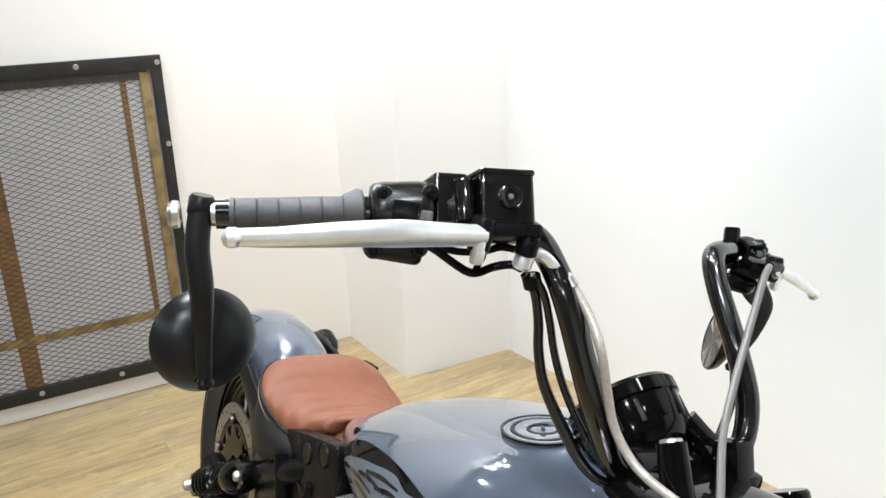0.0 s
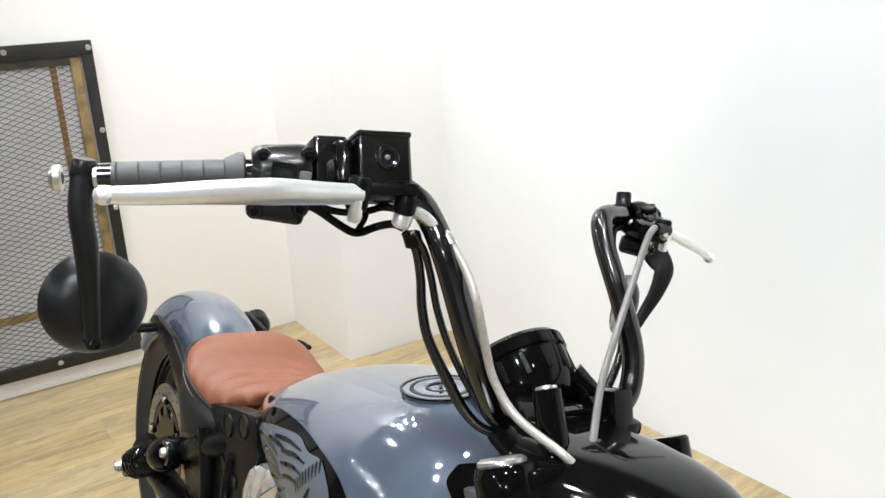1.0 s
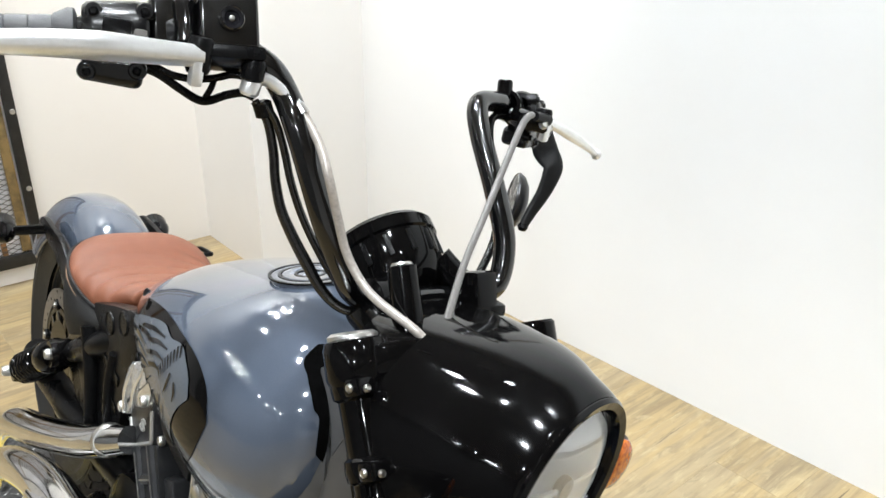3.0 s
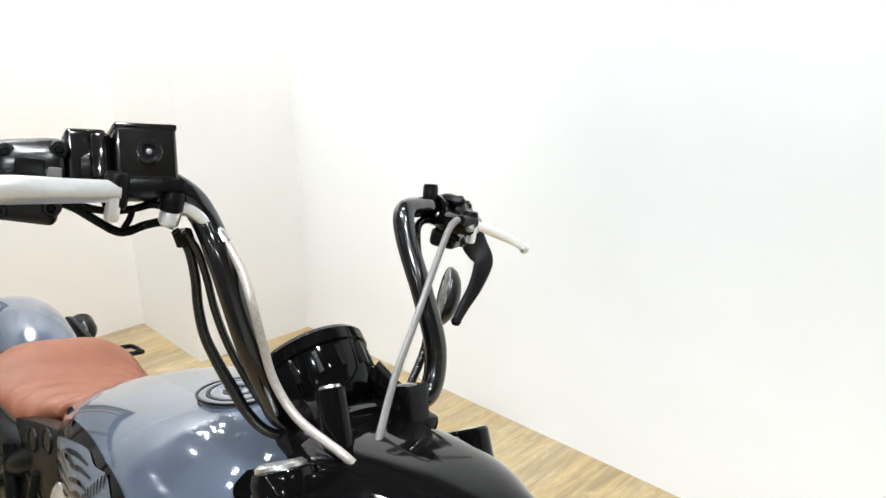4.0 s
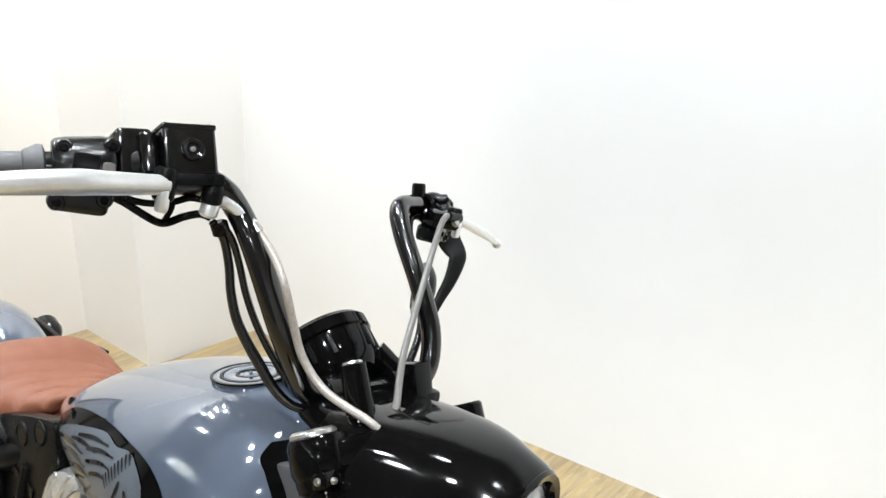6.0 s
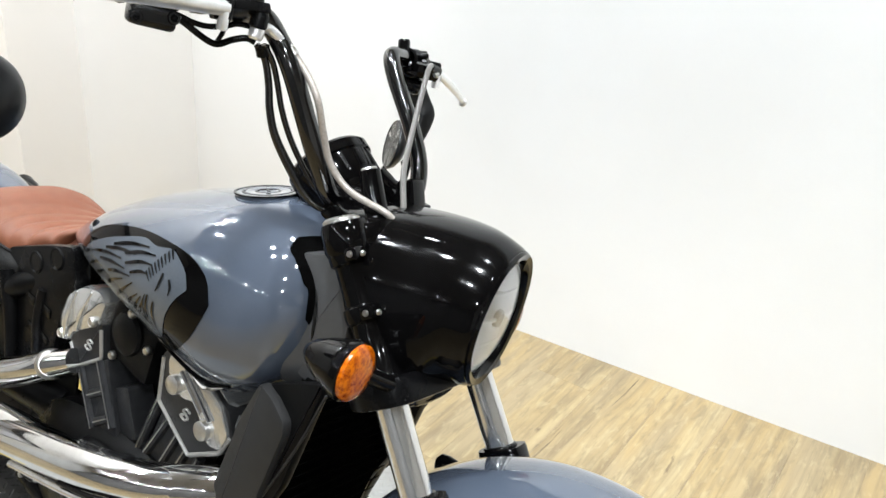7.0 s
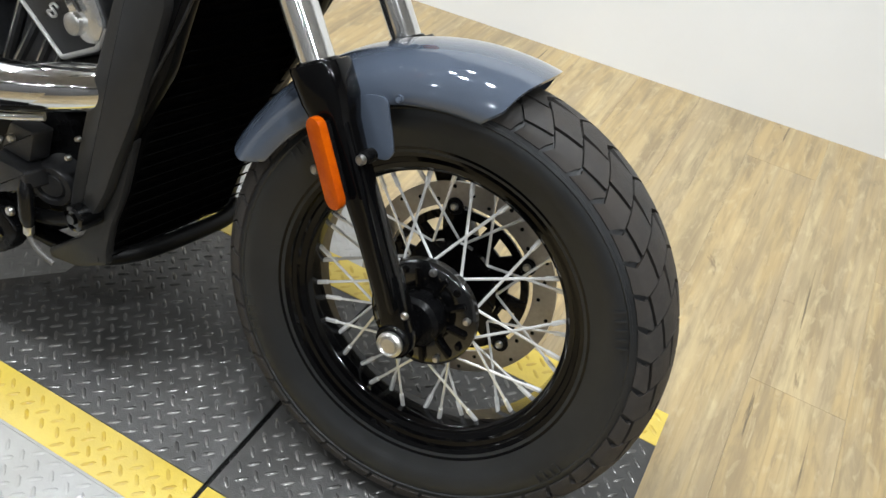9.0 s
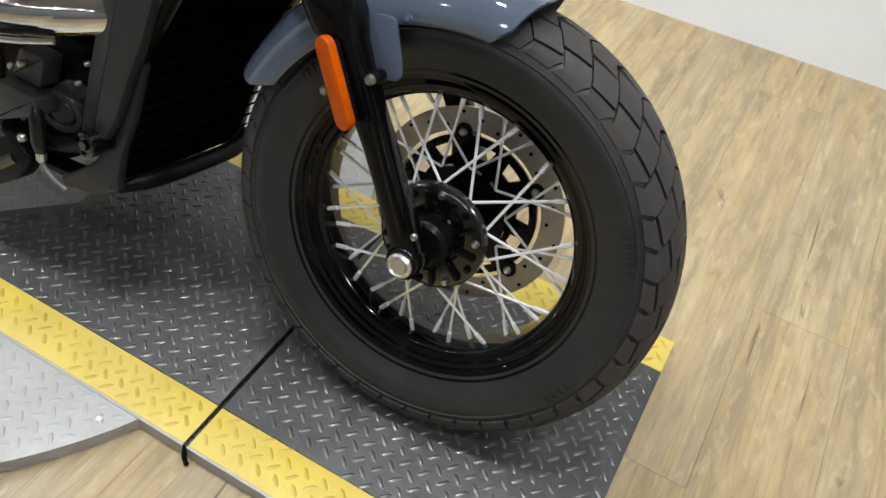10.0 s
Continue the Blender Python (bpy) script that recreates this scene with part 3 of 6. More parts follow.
part("screw", bolt_head((-0.335, -0.392, DECK_Z - 0.0035), (0, 0, 1), 0.006, 0.002), "steel", table)

# ---------------------------------------------------------------- motorcycle
# local axes: x forwards, y to its left, z up; it leans to its left on the side stand
bike = tagged(new("motorcycle"), "slate blue cruiser motorcycle with tan seat on its side stand", "motorcycle")
bike.matrix_world = Matrix.Translation((0, -0.073, 0)) @ Matrix.Rotation(radians(-13.0), 4, "X")

RAKE = radians(30.0)
FORK_UP = Vector((-math.sin(RAKE), 0, math.cos(RAKE)))
FORK_FWD = Vector((math.cos(RAKE), 0, math.sin(RAKE)))
AXLE = Vector((-0.012, 0, 0.300))
STEER_O = AXLE - FORK_FWD * 0.05
STEER = Matrix.Translation(STEER_O) @ Matrix.Rotation(radians(6.0), 4, FORK_UP) @ Matrix.Translation(-STEER_O)


def fork(s, y=0.0, f=0.0):
    """A point s up the fork from the axle, y to the left, f ahead of the tubes."""
    u = max(0.0, s - 0.2)
    return AXLE + FORK_UP * s + FORK_FWD * (f - 0.068 * u) + Vector((0, y * (0.973 - 0.229 * u) - 0.0012 - 0.040 * s, 0))


def spart(name, bm, mat, parent, label="", sharp=38.0):
    """A part that turns with the handlebar."""
    return part(name, bm, mat, parent, label, STEER, sharp)


def wheel_profile(R, w, r_rim):
    """Half round tyre section as (radius, offset), from the right bead over the crown to the left bead."""
    out = []
    for k in range(25):
        a = math.pi * (k / 24)
        y = -math.cos(a)
        h = math.sin(a)
        rad = r_rim + (R - r_rim) * (h ** 0.62)
        out.append((rad, w / 2 * (abs(y) ** 0.75) * (1 if y > 0 else -1) * (1.0 if h > 0.25 else 0.72 + 1.12 * h)))
    return out


def wheel(name, centre, R, w, r_rim, n_spokes, steer, disc_side, disc_r, label):
    """Spoked wheel: hub as the parent, with tyre, tread blocks, rim, spokes and brake disc."""
    put = spart if steer else part
    at = Matrix.Translation(centre) @ Matrix.Rotation(radians(-90), 4, "X")  # z of the lathe becomes +y
    hub = put(name, lathe([(0.012, -0.085), (0.022, -0.085), (0.026, -0.06), (0.030, -0.056), (0.064, -0.050), (0.072, -0.045), (0.072, -0.036), (0.060, -0.033),
                           (0.034, -0.026), (0.030, 0.0), (0.034, 0.026), (0.060, 0.033), (0.072, 0.036), (0.072, 0.045), (0.03, 0.055), (0.026, 0.085), (0.012, 0.085)], at, 40), "black", bike, label)
    prof = wheel_profile(R, w, r_rim - 0.004)
    put("tyre", lathe(prof, at, 96), "rubber", hub, "black road tyre")
    # rim with stepped flanges
    put("rim", lathe([(r_rim - 0.035, -0.010), (r_rim - 0.034, -0.022), (r_rim - 0.029, -0.026), (r_rim - 0.027, -0.031), (r_rim - 0.020, -0.034), (r_rim - 0.018, -0.039), (r_rim - 0.012, -0.040), (r_rim - 0.010, -0.046), (r_rim - 0.003, -0.049), (r_rim + 0.004, -0.052), (r_rim + 0.004, -0.047),
                      (r_rim - 0.006, -0.040), (r_rim - 0.012, 0.0), (r_rim - 0.006, 0.040), (r_rim + 0.004, 0.047), (r_rim + 0.004, 0.052), (r_rim - 0.003, 0.049), (r_rim - 0.011, 0.046), (r_rim - 0.014, 0.038), (r_rim - 0.020, 0.036), (r_rim - 0.033, 0.026), (r_rim - 0.035, 0.010)], at, 96, True), "rim", hub, "gloss black steel rim")
    r_in = r_rim - 0.034
    for k in range(n_spokes):
        side = 1 if k % 2 else -1
        lead = 1 if (k // 2) % 2 else -1
        a0 = 2 * math.pi * k / n_spokes
        a1 = a0 + lead * 0.55
        p0 = Vector((0.066 * math.cos(a1), 0.066 * math.sin(a1), side * 0.040))
        p1 = Vector((r_in * math.cos(a0), r_in * math.sin(a0), side * 0.008))
        nip = p1 + (p0 - p1).normalized() * 0.022
        bm = join(tube([p0, nip], 0.0021, 6, 1), tube([nip, p1], 0.0036, 6, 1))
        bm.transform(at)
        put("spoke", bm, "spoke", hub)
    # brake disc on a slotted black carrier with round bobbins
    y = disc_side * 0.072
    put("brake_disc", lathe([(disc_r, y - 0.0025), (disc_r, y + 0.0025), (disc_r - 0.034, y + 0.0025), (disc_r - 0.034, y - 0.0025)], at, 72, True), "disc", hub, "bare steel brake disc ring")
    r_c = disc_r - 0.040
    carrier = lathe([(r_c, y - 0.0022), (r_c, y + 0.0022), (r_c - 0.012, y + 0.0022), (r_c - 0.012, y - 0.0022)], None, 60, True)
    put("carrier_plate", lathe([(0.078, y - 0.0022), (0.078, y + 0.0022), (0.03, y + 0.0022), (0.03, y - 0.0022)], at, 48, True), "black", hub)
    for k in range(10):
        a = 2 * math.pi * k / 10
        w_ = 0.019 if k % 2 else 0.011
        put("carrier_arm", extrude(rounded([(0.055, -w_ - 0.004), (r_c - 0.006, -w_), (r_c - 0.006, w_), (0.055, w_ + 0.004)], 0.003), 0.004, at @ Matrix.Rotation(a, 4, "Z") @ pose(0, 0, y - 0.002), 0.0008), "black", hub)
        if k % 2:
            c = at @ Matrix.Rotation(a, 4, "Z") @ Vector((disc_r - 0.036, 0, y - 0.003))
            put("bobbin", lathe([(0.0, 0.003), (0.0115, 0.003), (0.0125, 0.0015), (0.0125, -0.006), (0, -0.006)], axis_pose(c, (0, -1, 0)), 24), "satin", hub, "dark round disc bobbin")
            put("bobbin_nut", bolt_head(c + Vector((0, -0.003, 0)), (0, -1, 0), 0.006, 0.004, 12), "alu", hub)
    carrier.transform(at)
    put("disc_carrier", carrier, "black", hub, "black slotted disc carrier")
    for k in range(30):
        a = 2 * math.pi * k / 30
        rr = disc_r - (0.007, 0.016, 0.025)[k % 3]
        put("drilling", lathe([(0, 0.0), (0.0030, 0.0), (0.0030, 0.006), (0, 0.006)], at @ Matrix.Rotation(a, 4, "Z") @ pose(rr, 0, y - 0.003), 8), "wire", hub)
    return hub, at


front_wheel, fw_at = wheel("front_wheel", AXLE, 0.318, 0.136, 0.222, 40, True, 1, 0.149, "gloss black hub of the spoked front wheel")
# hub bosses on the right flange
spart("hub_flange", lathe([(0.036, -0.052), (0.044, -0.056), (0.070, -0.056), (0.0765, -0.051), (0.0765, -0.040), (0.066, -0.034)], fw_at, 48), "gloss", front_wheel)
for k in range(10):
    a = 2 * math.pi * k / 10
    spart("hub_rib", box((0.030, 0.007, 0.010), fw_at @ Matrix.Rotation(a, 4, "Z") @ pose(0.054, 0, -0.058), 0.002), "black", front_wheel)
    spart("hub_boss", lathe([(0, -0.062), (0.0035, -0.062), (0.0055, -0.058), (0.0055, -0.05), (0, -0.05)], fw_at @ Matrix.Rotation(a + 0.31, 4, "Z") @ pose(0.0655, 0, 0), 14), "steel" if k % 2 else "black", front_wheel)
spart("hub_cap", lathe([(0.0, -0.088), (0.030, -0.088), (0.036, -0.082), (0.036, -0.05), (0.0, -0.05)], fw_at, 32), "satin", front_wheel)


def tread_blocks(put, parent, at, R, w, r_rim, n=44):
    """Directional tread: swept chevron grooves across it, and grooves along it that step from one pitch to the next."""
    prof = wheel_profile(R, w, r_rim - 0.004)
    step = 2 * math.pi / n

    def surf(v, lift):
        # v from -1 (right shoulder) to 1 (left shoulder)
        f = 12 + v * 7.4
        k = max(0, min(23, int(f)))
        t = f - k
        r = prof[k][0] + (prof[k + 1][0] - prof[k][0]) * t
        y = prof[k][1] + (prof[k + 1][1] - prof[k][1]) * t
        n = Vector((r - (R - 0.07), y)).normalized()
        return r + n.x * lift, y + n.y * lift

    def sweep(v):
        u = abs(v)
        return -0.98 * step * (0.86 - u) / 0.86 if u < 0.86 else -0.22 * step * (u - 0.86) / 0.22

    rows = (((-1.08, -0.78), (-0.78, -0.28), (-0.28, 0.28), (0.28, 0.78), (0.78, 1.08)), ((-1.08, -0.56), (-0.56, 0.0), (0.0, 0.56), (0.56, 1.08)))
    for k in range(n):
        for v0, v1 in rows[k % 2]:
            skew = -0.035 if v0 + v1 < 0 else 0.035 if v0 + v1 > 0 else 0.0
            vs = [v0 + 0.030 + (v1 - v0 - 0.060) * i / 4 for i in range(5)]
            for bend in (-0.86, 0.86):
                if vs[0] < bend < vs[-1]:
                    vs[min((1, 2, 3), key=lambda i: abs(vs[i] - bend))] = bend
            top, low = [], []
            for v in vs:
                fall = max(0.0, abs(v) - 0.80) / 0.28
                for e in (0.065, 0.5, 0.935):
                    u = v + skew * (1 - 2 * e) * (abs(v) < 1.0)
                    ang = (k + 0.22) * step + sweep(v) + step * e
                    for lift, store in ((0.0056 - 0.0030 * fall ** 2, top), (0.0, low)):
                        r, y = surf(u, lift)
                        store.append(Vector((r * math.cos(ang), r * math.sin(ang), y)))
            bm = bmesh.new()
            tv = [bm.verts.new(p) for p in top]
            edge = [0, 1, 2, 5, 8, 11, 14, 13, 12, 9, 6, 3]
            lv = {q: bm.verts.new(low[q]) for q in edge}
            for i in range(4):
                for b in (3 * i, 3 * i + 1):
                    bm.faces.new((tv[b], tv[b + 1], tv[b + 4], tv[b + 3]))
            for q, o in zip(edge, edge[1:] + edge[:1]):
                bm.faces.new((tv[q], lv[q], lv[o], tv[o]))
            bmesh.ops.recalc_face_normals(bm, faces=list(bm.faces))
            bm.transform(at)
            put("tread_block", bm, "tread", parent)
    for side in (-1, 1):
        r, y = surf(side * 1.15, 0.0)
        put("shoulder_ridge", lathe([(r - 0.004, y), (r - 0.001, y + side * 0.0022), (r + 0.0025, y + side * 0.001), (r + 0.002, y - side * 0.002)], at, 96), "rubber", parent)


tread_blocks(spart, front_wheel, fw_at, 0.318, 0.136, 0.222)
# raised sidewall bars in place of the moulded lettering
for a, n_ in ((-0.5, 5), (0.45, 4), (2.6, 5), (3.7, 6)):
    for k in range(n_):
        spart("sidewall_mark", box((0.016, 0.004, 0.0007), fw_at @ Matrix.Rotation(a + k * 0.045, 4, "Z") @ pose(0.268, 0, -0.0665), 0.0003), "rubber", front_wheel)

# fork legs
for side in (-1, 1):
    Y = side * 0.125
    rings = []
    for s, hf, hy, f in ((0.346, 0.022, 0.022, 0.0), (0.346, 0.033, 0.027, 0.002), (0.340, 0.034, 0.028, 0.002), (0.305, 0.033, 0.027, 0.002), (0.275, 0.025, 0.023, 0.001), (0.24, 0.0205, 0.0205, 0.002), (0.15, 0.0190, 0.0185, 0.004), (0.06, 0.0185, 0.0178, 0.004), (0.02, 0.0185, 0.0175, 0.003)):
        c = fork(s, Y, f)
        rings.append([c + FORK_FWD * hf * math.copysign(abs(math.cos(k * math.pi / 16)) ** 0.6, math.cos(k * math.pi / 16)) + Vector((0, hy * math.copysign(abs(math.sin(k * math.pi / 16)) ** 0.6, math.sin(k * math.pi / 16)), 0)) for k in range(32)])
    lower = spart("fork_leg", skin(rings), "slider", bike, "gloss black fork slider", 30)
    spart("axle_clamp", join(lathe([(0, -0.022), (0.0205, -0.022), (0.0235, -0.018), (0.0235, 0.018), (0.0205, 0.022), (0, 0.022)], axis_pose(fork(0.0, Y, 0), (0, 1, 0)), 32),
                             box((0.036, 0.034, 0.09), Matrix.Translation(fork(0.045, Y, 0.005)) @ Matrix.Rotation(-RAKE, 4, "Y"), 0.009)), "slider", lower)
    spart("axle_bolt", bolt_head(fork(0.0, Y + side * 0.024), (0, side, 0), 0.017, 0.008, 24), "alu", lower, "bare metal axle bolt")
    # flat web along the lower leg
    spart("leg_web", box((0.010, 0.008, 0.24), Matrix.Translation(fork(0.16, Y + side * 0.0185, 0.014)) @ Matrix.Rotation(-RAKE, 4, "Y"), 0.005), "slider", lower)
    spart("collar", lathe([(0.0215, 0.004), (0.0245, 0.003), (0.026, 0.0), (0.026, -0.01)], axis_pose(fork(0.346, Y), FORK_UP), 28), "slider", lower)
    spart("stanchion", tube([fork(0.31, Y), fork(0.60, Y)], 0.0212, 24, 1), "stanchion", lower, "polished chrome fork tube")
    spart("upper_cover", lathe([(0.0212, 0.0), (0.026, 0.0), (0.0265, 0.009), (0.0235, 0.013), (0.0235, 0.078), (0.0275, 0.081), (0.0285, 0.090), (0.0275, 0.099), (0.0235, 0.102), (0.0235, 0.152), (0.0275, 0.155), (0.0285, 0.164), (0.0275, 0.172), (0.0235, 0.174), (0.0212, 0.176)], axis_pose(fork(0.490, Y), fork(0.7, Y) - fork(0.5, Y)), 28), "black", lower, "gloss black fork shroud")
    for s in (0.580, 0.654):
        spart("clamp_lug", box((0.020, 0.022, 0.017), Matrix.Translation(fork(s, Y + side * 0.020, 0.020)) @ Matrix.Rotation(-RAKE, 4, "Y"), 0.004), "black", lower)
        spart("lug_bolt", bolt_head(fork(s, Y + side * 0.031, 0.020), (0, side, 0), 0.0042, 0.004, 14), "steel", lower)
        spart("lug_bolt", bolt_head(fork(s - 0.002, Y + side * 0.022, 0.031), FORK_FWD, 0.0036, 0.004, 14), "steel", lower)
    if side > 0:
        spart("yoke_clamp", lathe([(0, 0.0), (0.022, 0.0), (0.0245, -0.003), (0.0245, -0.045), (0.020, -0.055)], axis_pose((-0.388, 0.128, 0.884), FORK_UP), 28), "black", lower)
    else:
        spart("yoke_clamp", lathe([(0, 0.048), (0.024, 0.048), (0.0290, 0.046), (0.0315, 0.039), (0.0315, 0.012), (0.029, 0.006), (0, 0.006)], axis_pose(fork(0.650, Y), FORK_UP), 32), "black", lower)
        spart("fork_cap", lathe([(0, 0.007), (0.020, 0.007), (0.024, 0.004), (0.024, 0.0)], axis_pose(fork(0.697, Y), FORK_UP), 24), "alu", lower, "bare metal fork cap")
    stadium = [(0.013 * math.cos(a), 0.042 * e + 0.013 * math.sin(a)) for e, a in [(1, k * math.pi / 8) for k in range(9)] + [(-1, math.pi + k * math.pi / 8) for k in range(9)]]
    if side < 0:
        spart("reflector", extrude(stadium, 0.012, Matrix.Translation(fork(0.236, Y - 0.031, -0.007)) @ Matrix.Rotation(-RAKE, 4, "Y") @ pose(0, 0, 0, 0, 0, -20) @ Matrix.Rotation(radians(90), 4, "X"), 0.003), "reflector", lower, "long amber side reflector")
        spart("reflector_back", box((0.008, 0.022, 0.096), Matrix.Translation(fork(0.236, Y - 0.0270, -0.006)) @ Matrix.Rotation(-RAKE, 4, "Y") @ pose(0, 0, 0, 0, 0, 70), 0.003), "satin", lower)
    else:
        spart("reflector", box((0.026, 0.012, 0.118), Matrix.Translation(fork(0.238, Y + 0.034, 0.0)) @ Matrix.Rotation(-RAKE, 4, "Y"), 0.005, 3), "reflector", lower, "long amber side reflector")
    for f, s in ((0.026, 0.231), (-0.038, 0.228)):
        spart("bracket_bolt", bolt_head(fork(s, Y + side * 0.016, f), (0, side, 0), 0.0065, 0.006, 20), "steel", lower)
        spart("bracket_boss", lathe([(0, 0.009), (0.0065, 0.009), (0.0085, 0.006), (0.0085, -0.012)], axis_pose(fork(s, Y + side * 0.004, f), (0, side, 0)), 20), "satin", lower)
    spart("drain_bolt", bolt_head(fork(0.035, Y + side * 0.02, 0.028), (0, side, 0), 0.005, 0.004), "steel", lower)

# yokes
spart("upper_yoke", extrude(rounded([(-0.040, -0.090), (-0.02, -0.122), (0.03, -0.122), (0.05, -0.07), (0.05, 0.07), (0.03, 0.112), (-0.02, 0.112), (-0.040, 0.085), (-0.055, 0.0)], 0.02), 0.028, Matrix.Translation(fork(0.662)) @ Matrix.Rotation(-RAKE, 4, "Y"), 0.005), "black", bike, "gloss black upper yoke")
spart("lower_yoke", extrude(rounded([(-0.07, -0.11), (-0.03, -0.150), (0.035, -0.145), (0.05, 0.0), (0.035, 0.145), (-0.03, 0.150), (-0.07, 0.11)], 0.03), 0.036, Matrix.Translation(fork(0.462)) @ Matrix.Rotation(-RAKE, 4, "Y"), 0.006), "satin", bike, "black lower yoke")


# front mudguard
def mudguard(name, centre, R, half, a_front, a_back, skirt, steer, tip=0.0, crown=0.03):
    """A thin guard round the wheel: an oval section from radius R at the crown to its lower edges, all four corners rounded."""
    put = spart if steer else part
    na, nw = 44, 28
    depth = skirt + crown
    grids = []
    for lift in (0.0, -0.004):
        g = []
        for i in range(na + 1):
            row = []
            for j in range(nw + 1):
                v = -1 + 2 * j / nw
                phi = v * math.pi / 2
                corner = max(0.0, (abs(v) - 0.80) / 0.20) ** 2
                af = a_front + tip * abs(math.sin(phi)) ** 2.0 + 0.07 * corner
                ab = a_back - 0.02 * abs(v) ** 2 - 0.09 * corner
                a = af + (ab - af) * i / na
                r = R - depth + depth * max(0.0, math.cos(phi)) ** 0.72 + lift
                y = (half + (0.0 if lift == 0.0 else -0.003)) * math.copysign(abs(math.sin(phi)) ** 0.92, v)
                row.append(Vector((centre.x + r * math.cos(a), y, centre.z + r * math.sin(a))))
            g.append(row)
        grids.append(g)
    bm = bmesh.new()
    V = [[[bm.verts.new(p) for p in row] for row in g] for g in grids]
    for L in range(2):
        for i in range(na):
            for j in range(nw):
                q = (V[L][i][j], V[L][i + 1][j], V[L][i + 1][j + 1], V[L][i][j + 1])
                bm.faces.new(q if L else q[::-1])
    for i in range(na):
        for j in (0, nw):
            bm.faces.new((V[0][i][j], V[0][i + 1][j], V[1][i + 1][j], V[1][i][j]))
    for j in range(nw):
        for i in (0, na):
            bm.faces.new((V[0][i][j], V[0][i][j + 1], V[1][i][j + 1], V[1][i][j]))
    return put(name, bm, "paint", bike, "slate blue painted mudguard", sharp=50)


front_fender = mudguard("front_fender", AXLE, 0.352, 0.091, radians(80.5), radians(159.5), 0.036, True, tip=0.06, crown=0.028)
for side in (-1, 1):
    spart("bracket", extrude(rounded([(0.0, 0.268), (0.0, 0.290), (0.020, 0.300), (0.046, 0.290), (0.040, 0.240), (0.036, 0.222), (0.026, 0.216), (0.0, 0.226)], 0.008), 0.006,
                             Matrix.Translation(fork(0.0, side * 0.094, 0.0)) @ Matrix.Rotation(-RAKE, 4, "Y") @ side_pose(0.003), 0.002), "paint", front_fender)
    for f, s in ((0.070, 0.286), (-0.046, 0.258)):
        spart("rivet", bolt_head(fork(s, side * 0.0905, f), (0, side, 0.2), 0.0055, 0.004, 12), "paint", front_fender)

# headlight nacelle
def ring(centre, axis, rx, ry, n=40, power=2.0, up=Vector((0, 0, 1))):
    axis = axis.normalized()
    side = (Vector((0, 1, 0)) - axis * axis.y).normalized()
    u = axis.cross(side).normalized()
    if u.dot(up) < 0:
        u = -u
    out = []
    for k in range(n):
        a = 2 * math.pi * k / n
        c, s = math.cos(a), math.sin(a)
        out.append(centre + side * rx * math.copysign(abs(c) ** (2 / power), c) + u * ry * math.copysign(abs(s) ** (2 / power), s))
    return out


LAMP_AX = Vector((0.975, 0.13, -0.07)).normalized()
LAMP_C = Vector((-0.200, -0.018, 0.812))
B0 = Vector((-0.345, -0.01, 0.788))
stations = [(B0 + Vector((0, -0.012, 0)), 0.130, 0.137, 3.0, FORK_FWD), (B0 + Vector((0.03, -0.012, 0.003)), 0.129, 0.133, 2.8, FORK_FWD + Vector((0.15, 0, -0.1))),
            (B0 + Vector((0.065, -0.009, 0.007)), 0.123, 0.127, 2.5, FORK_FWD + Vector((0.4, 0, -0.3))), (B0 + Vector((0.091, -0.009, 0.0155)), 0.1145, 0.1175, 2.2, LAMP_AX + Vector((0, 0, 0.04))), (LAMP_C - LAMP_AX * 0.03, 0.102, 0.104, 2.0, LAMP_AX),
            (LAMP_C - LAMP_AX * 0.008, 0.096, 0.098, 2.0, LAMP_AX), (LAMP_C, 0.092, 0.094, 2.0, LAMP_AX)]
rings = dense([ring(c, ax, rx, ry, 64, pw) for c, rx, ry, pw, ax in stations], 5)
rings += [ring(LAMP_C, LAMP_AX, 0.080, 0.082, 64), ring(LAMP_C - LAMP_AX * 0.012, LAMP_AX, 0.076, 0.078, 64)]
nacelle = spart("headlight_nacelle", skin(rings, False), "black", bike, "gloss black headlight nacelle", 50)
spart("headlight_bezel", lathe([(0.0925, -0.004), (0.094, 0.002), (0.091, 0.006), (0.083, 0.004), (0.078, -0.004), (0.078, -0.012), (0.088, -0.012)], axis_pose(LAMP_C, LAMP_AX), 56, True), "black", nacelle)
spart("reflector_bowl", lathe([(0.0765, -0.010), (0.072, -0.016), (0.060, -0.034), (0.040, -0.050), (0.020, -0.058), (0.0, -0.060)], axis_pose(LAMP_C, LAMP_AX), 48), "bowl", nacelle, "silvered headlight reflector")
for k in range(3):
    spart("bowl_rib", box((0.14, 0.004, 0.010), axis_pose(LAMP_C - LAMP_AX * 0.030, LAMP_AX) @ pose(0, 0.03 - 0.03 * k, 0), 0.001), "bowl", nacelle)
spart("bulb_shield", lathe([(0, 0.008), (0.010, 0.006), (0.011, 0.0), (0.011, -0.02), (0, -0.02)], axis_pose(LAMP_C - LAMP_AX * 0.022, LAMP_AX), 20), "steel", nacelle)
lens = spart("lens", lathe([(0.0765, -0.008), (0.074, -0.004), (0.055, 0.003), (0.03, 0.0065), (0.0, 0.0075), (0.0, 0.0045), (0.03, 0.0035), (0.055, 0.0), (0.073, -0.007)], axis_pose(LAMP_C, LAMP_AX), 48), "lens", nacelle, "clear domed headlight lens")
lens.visible_shadow = False

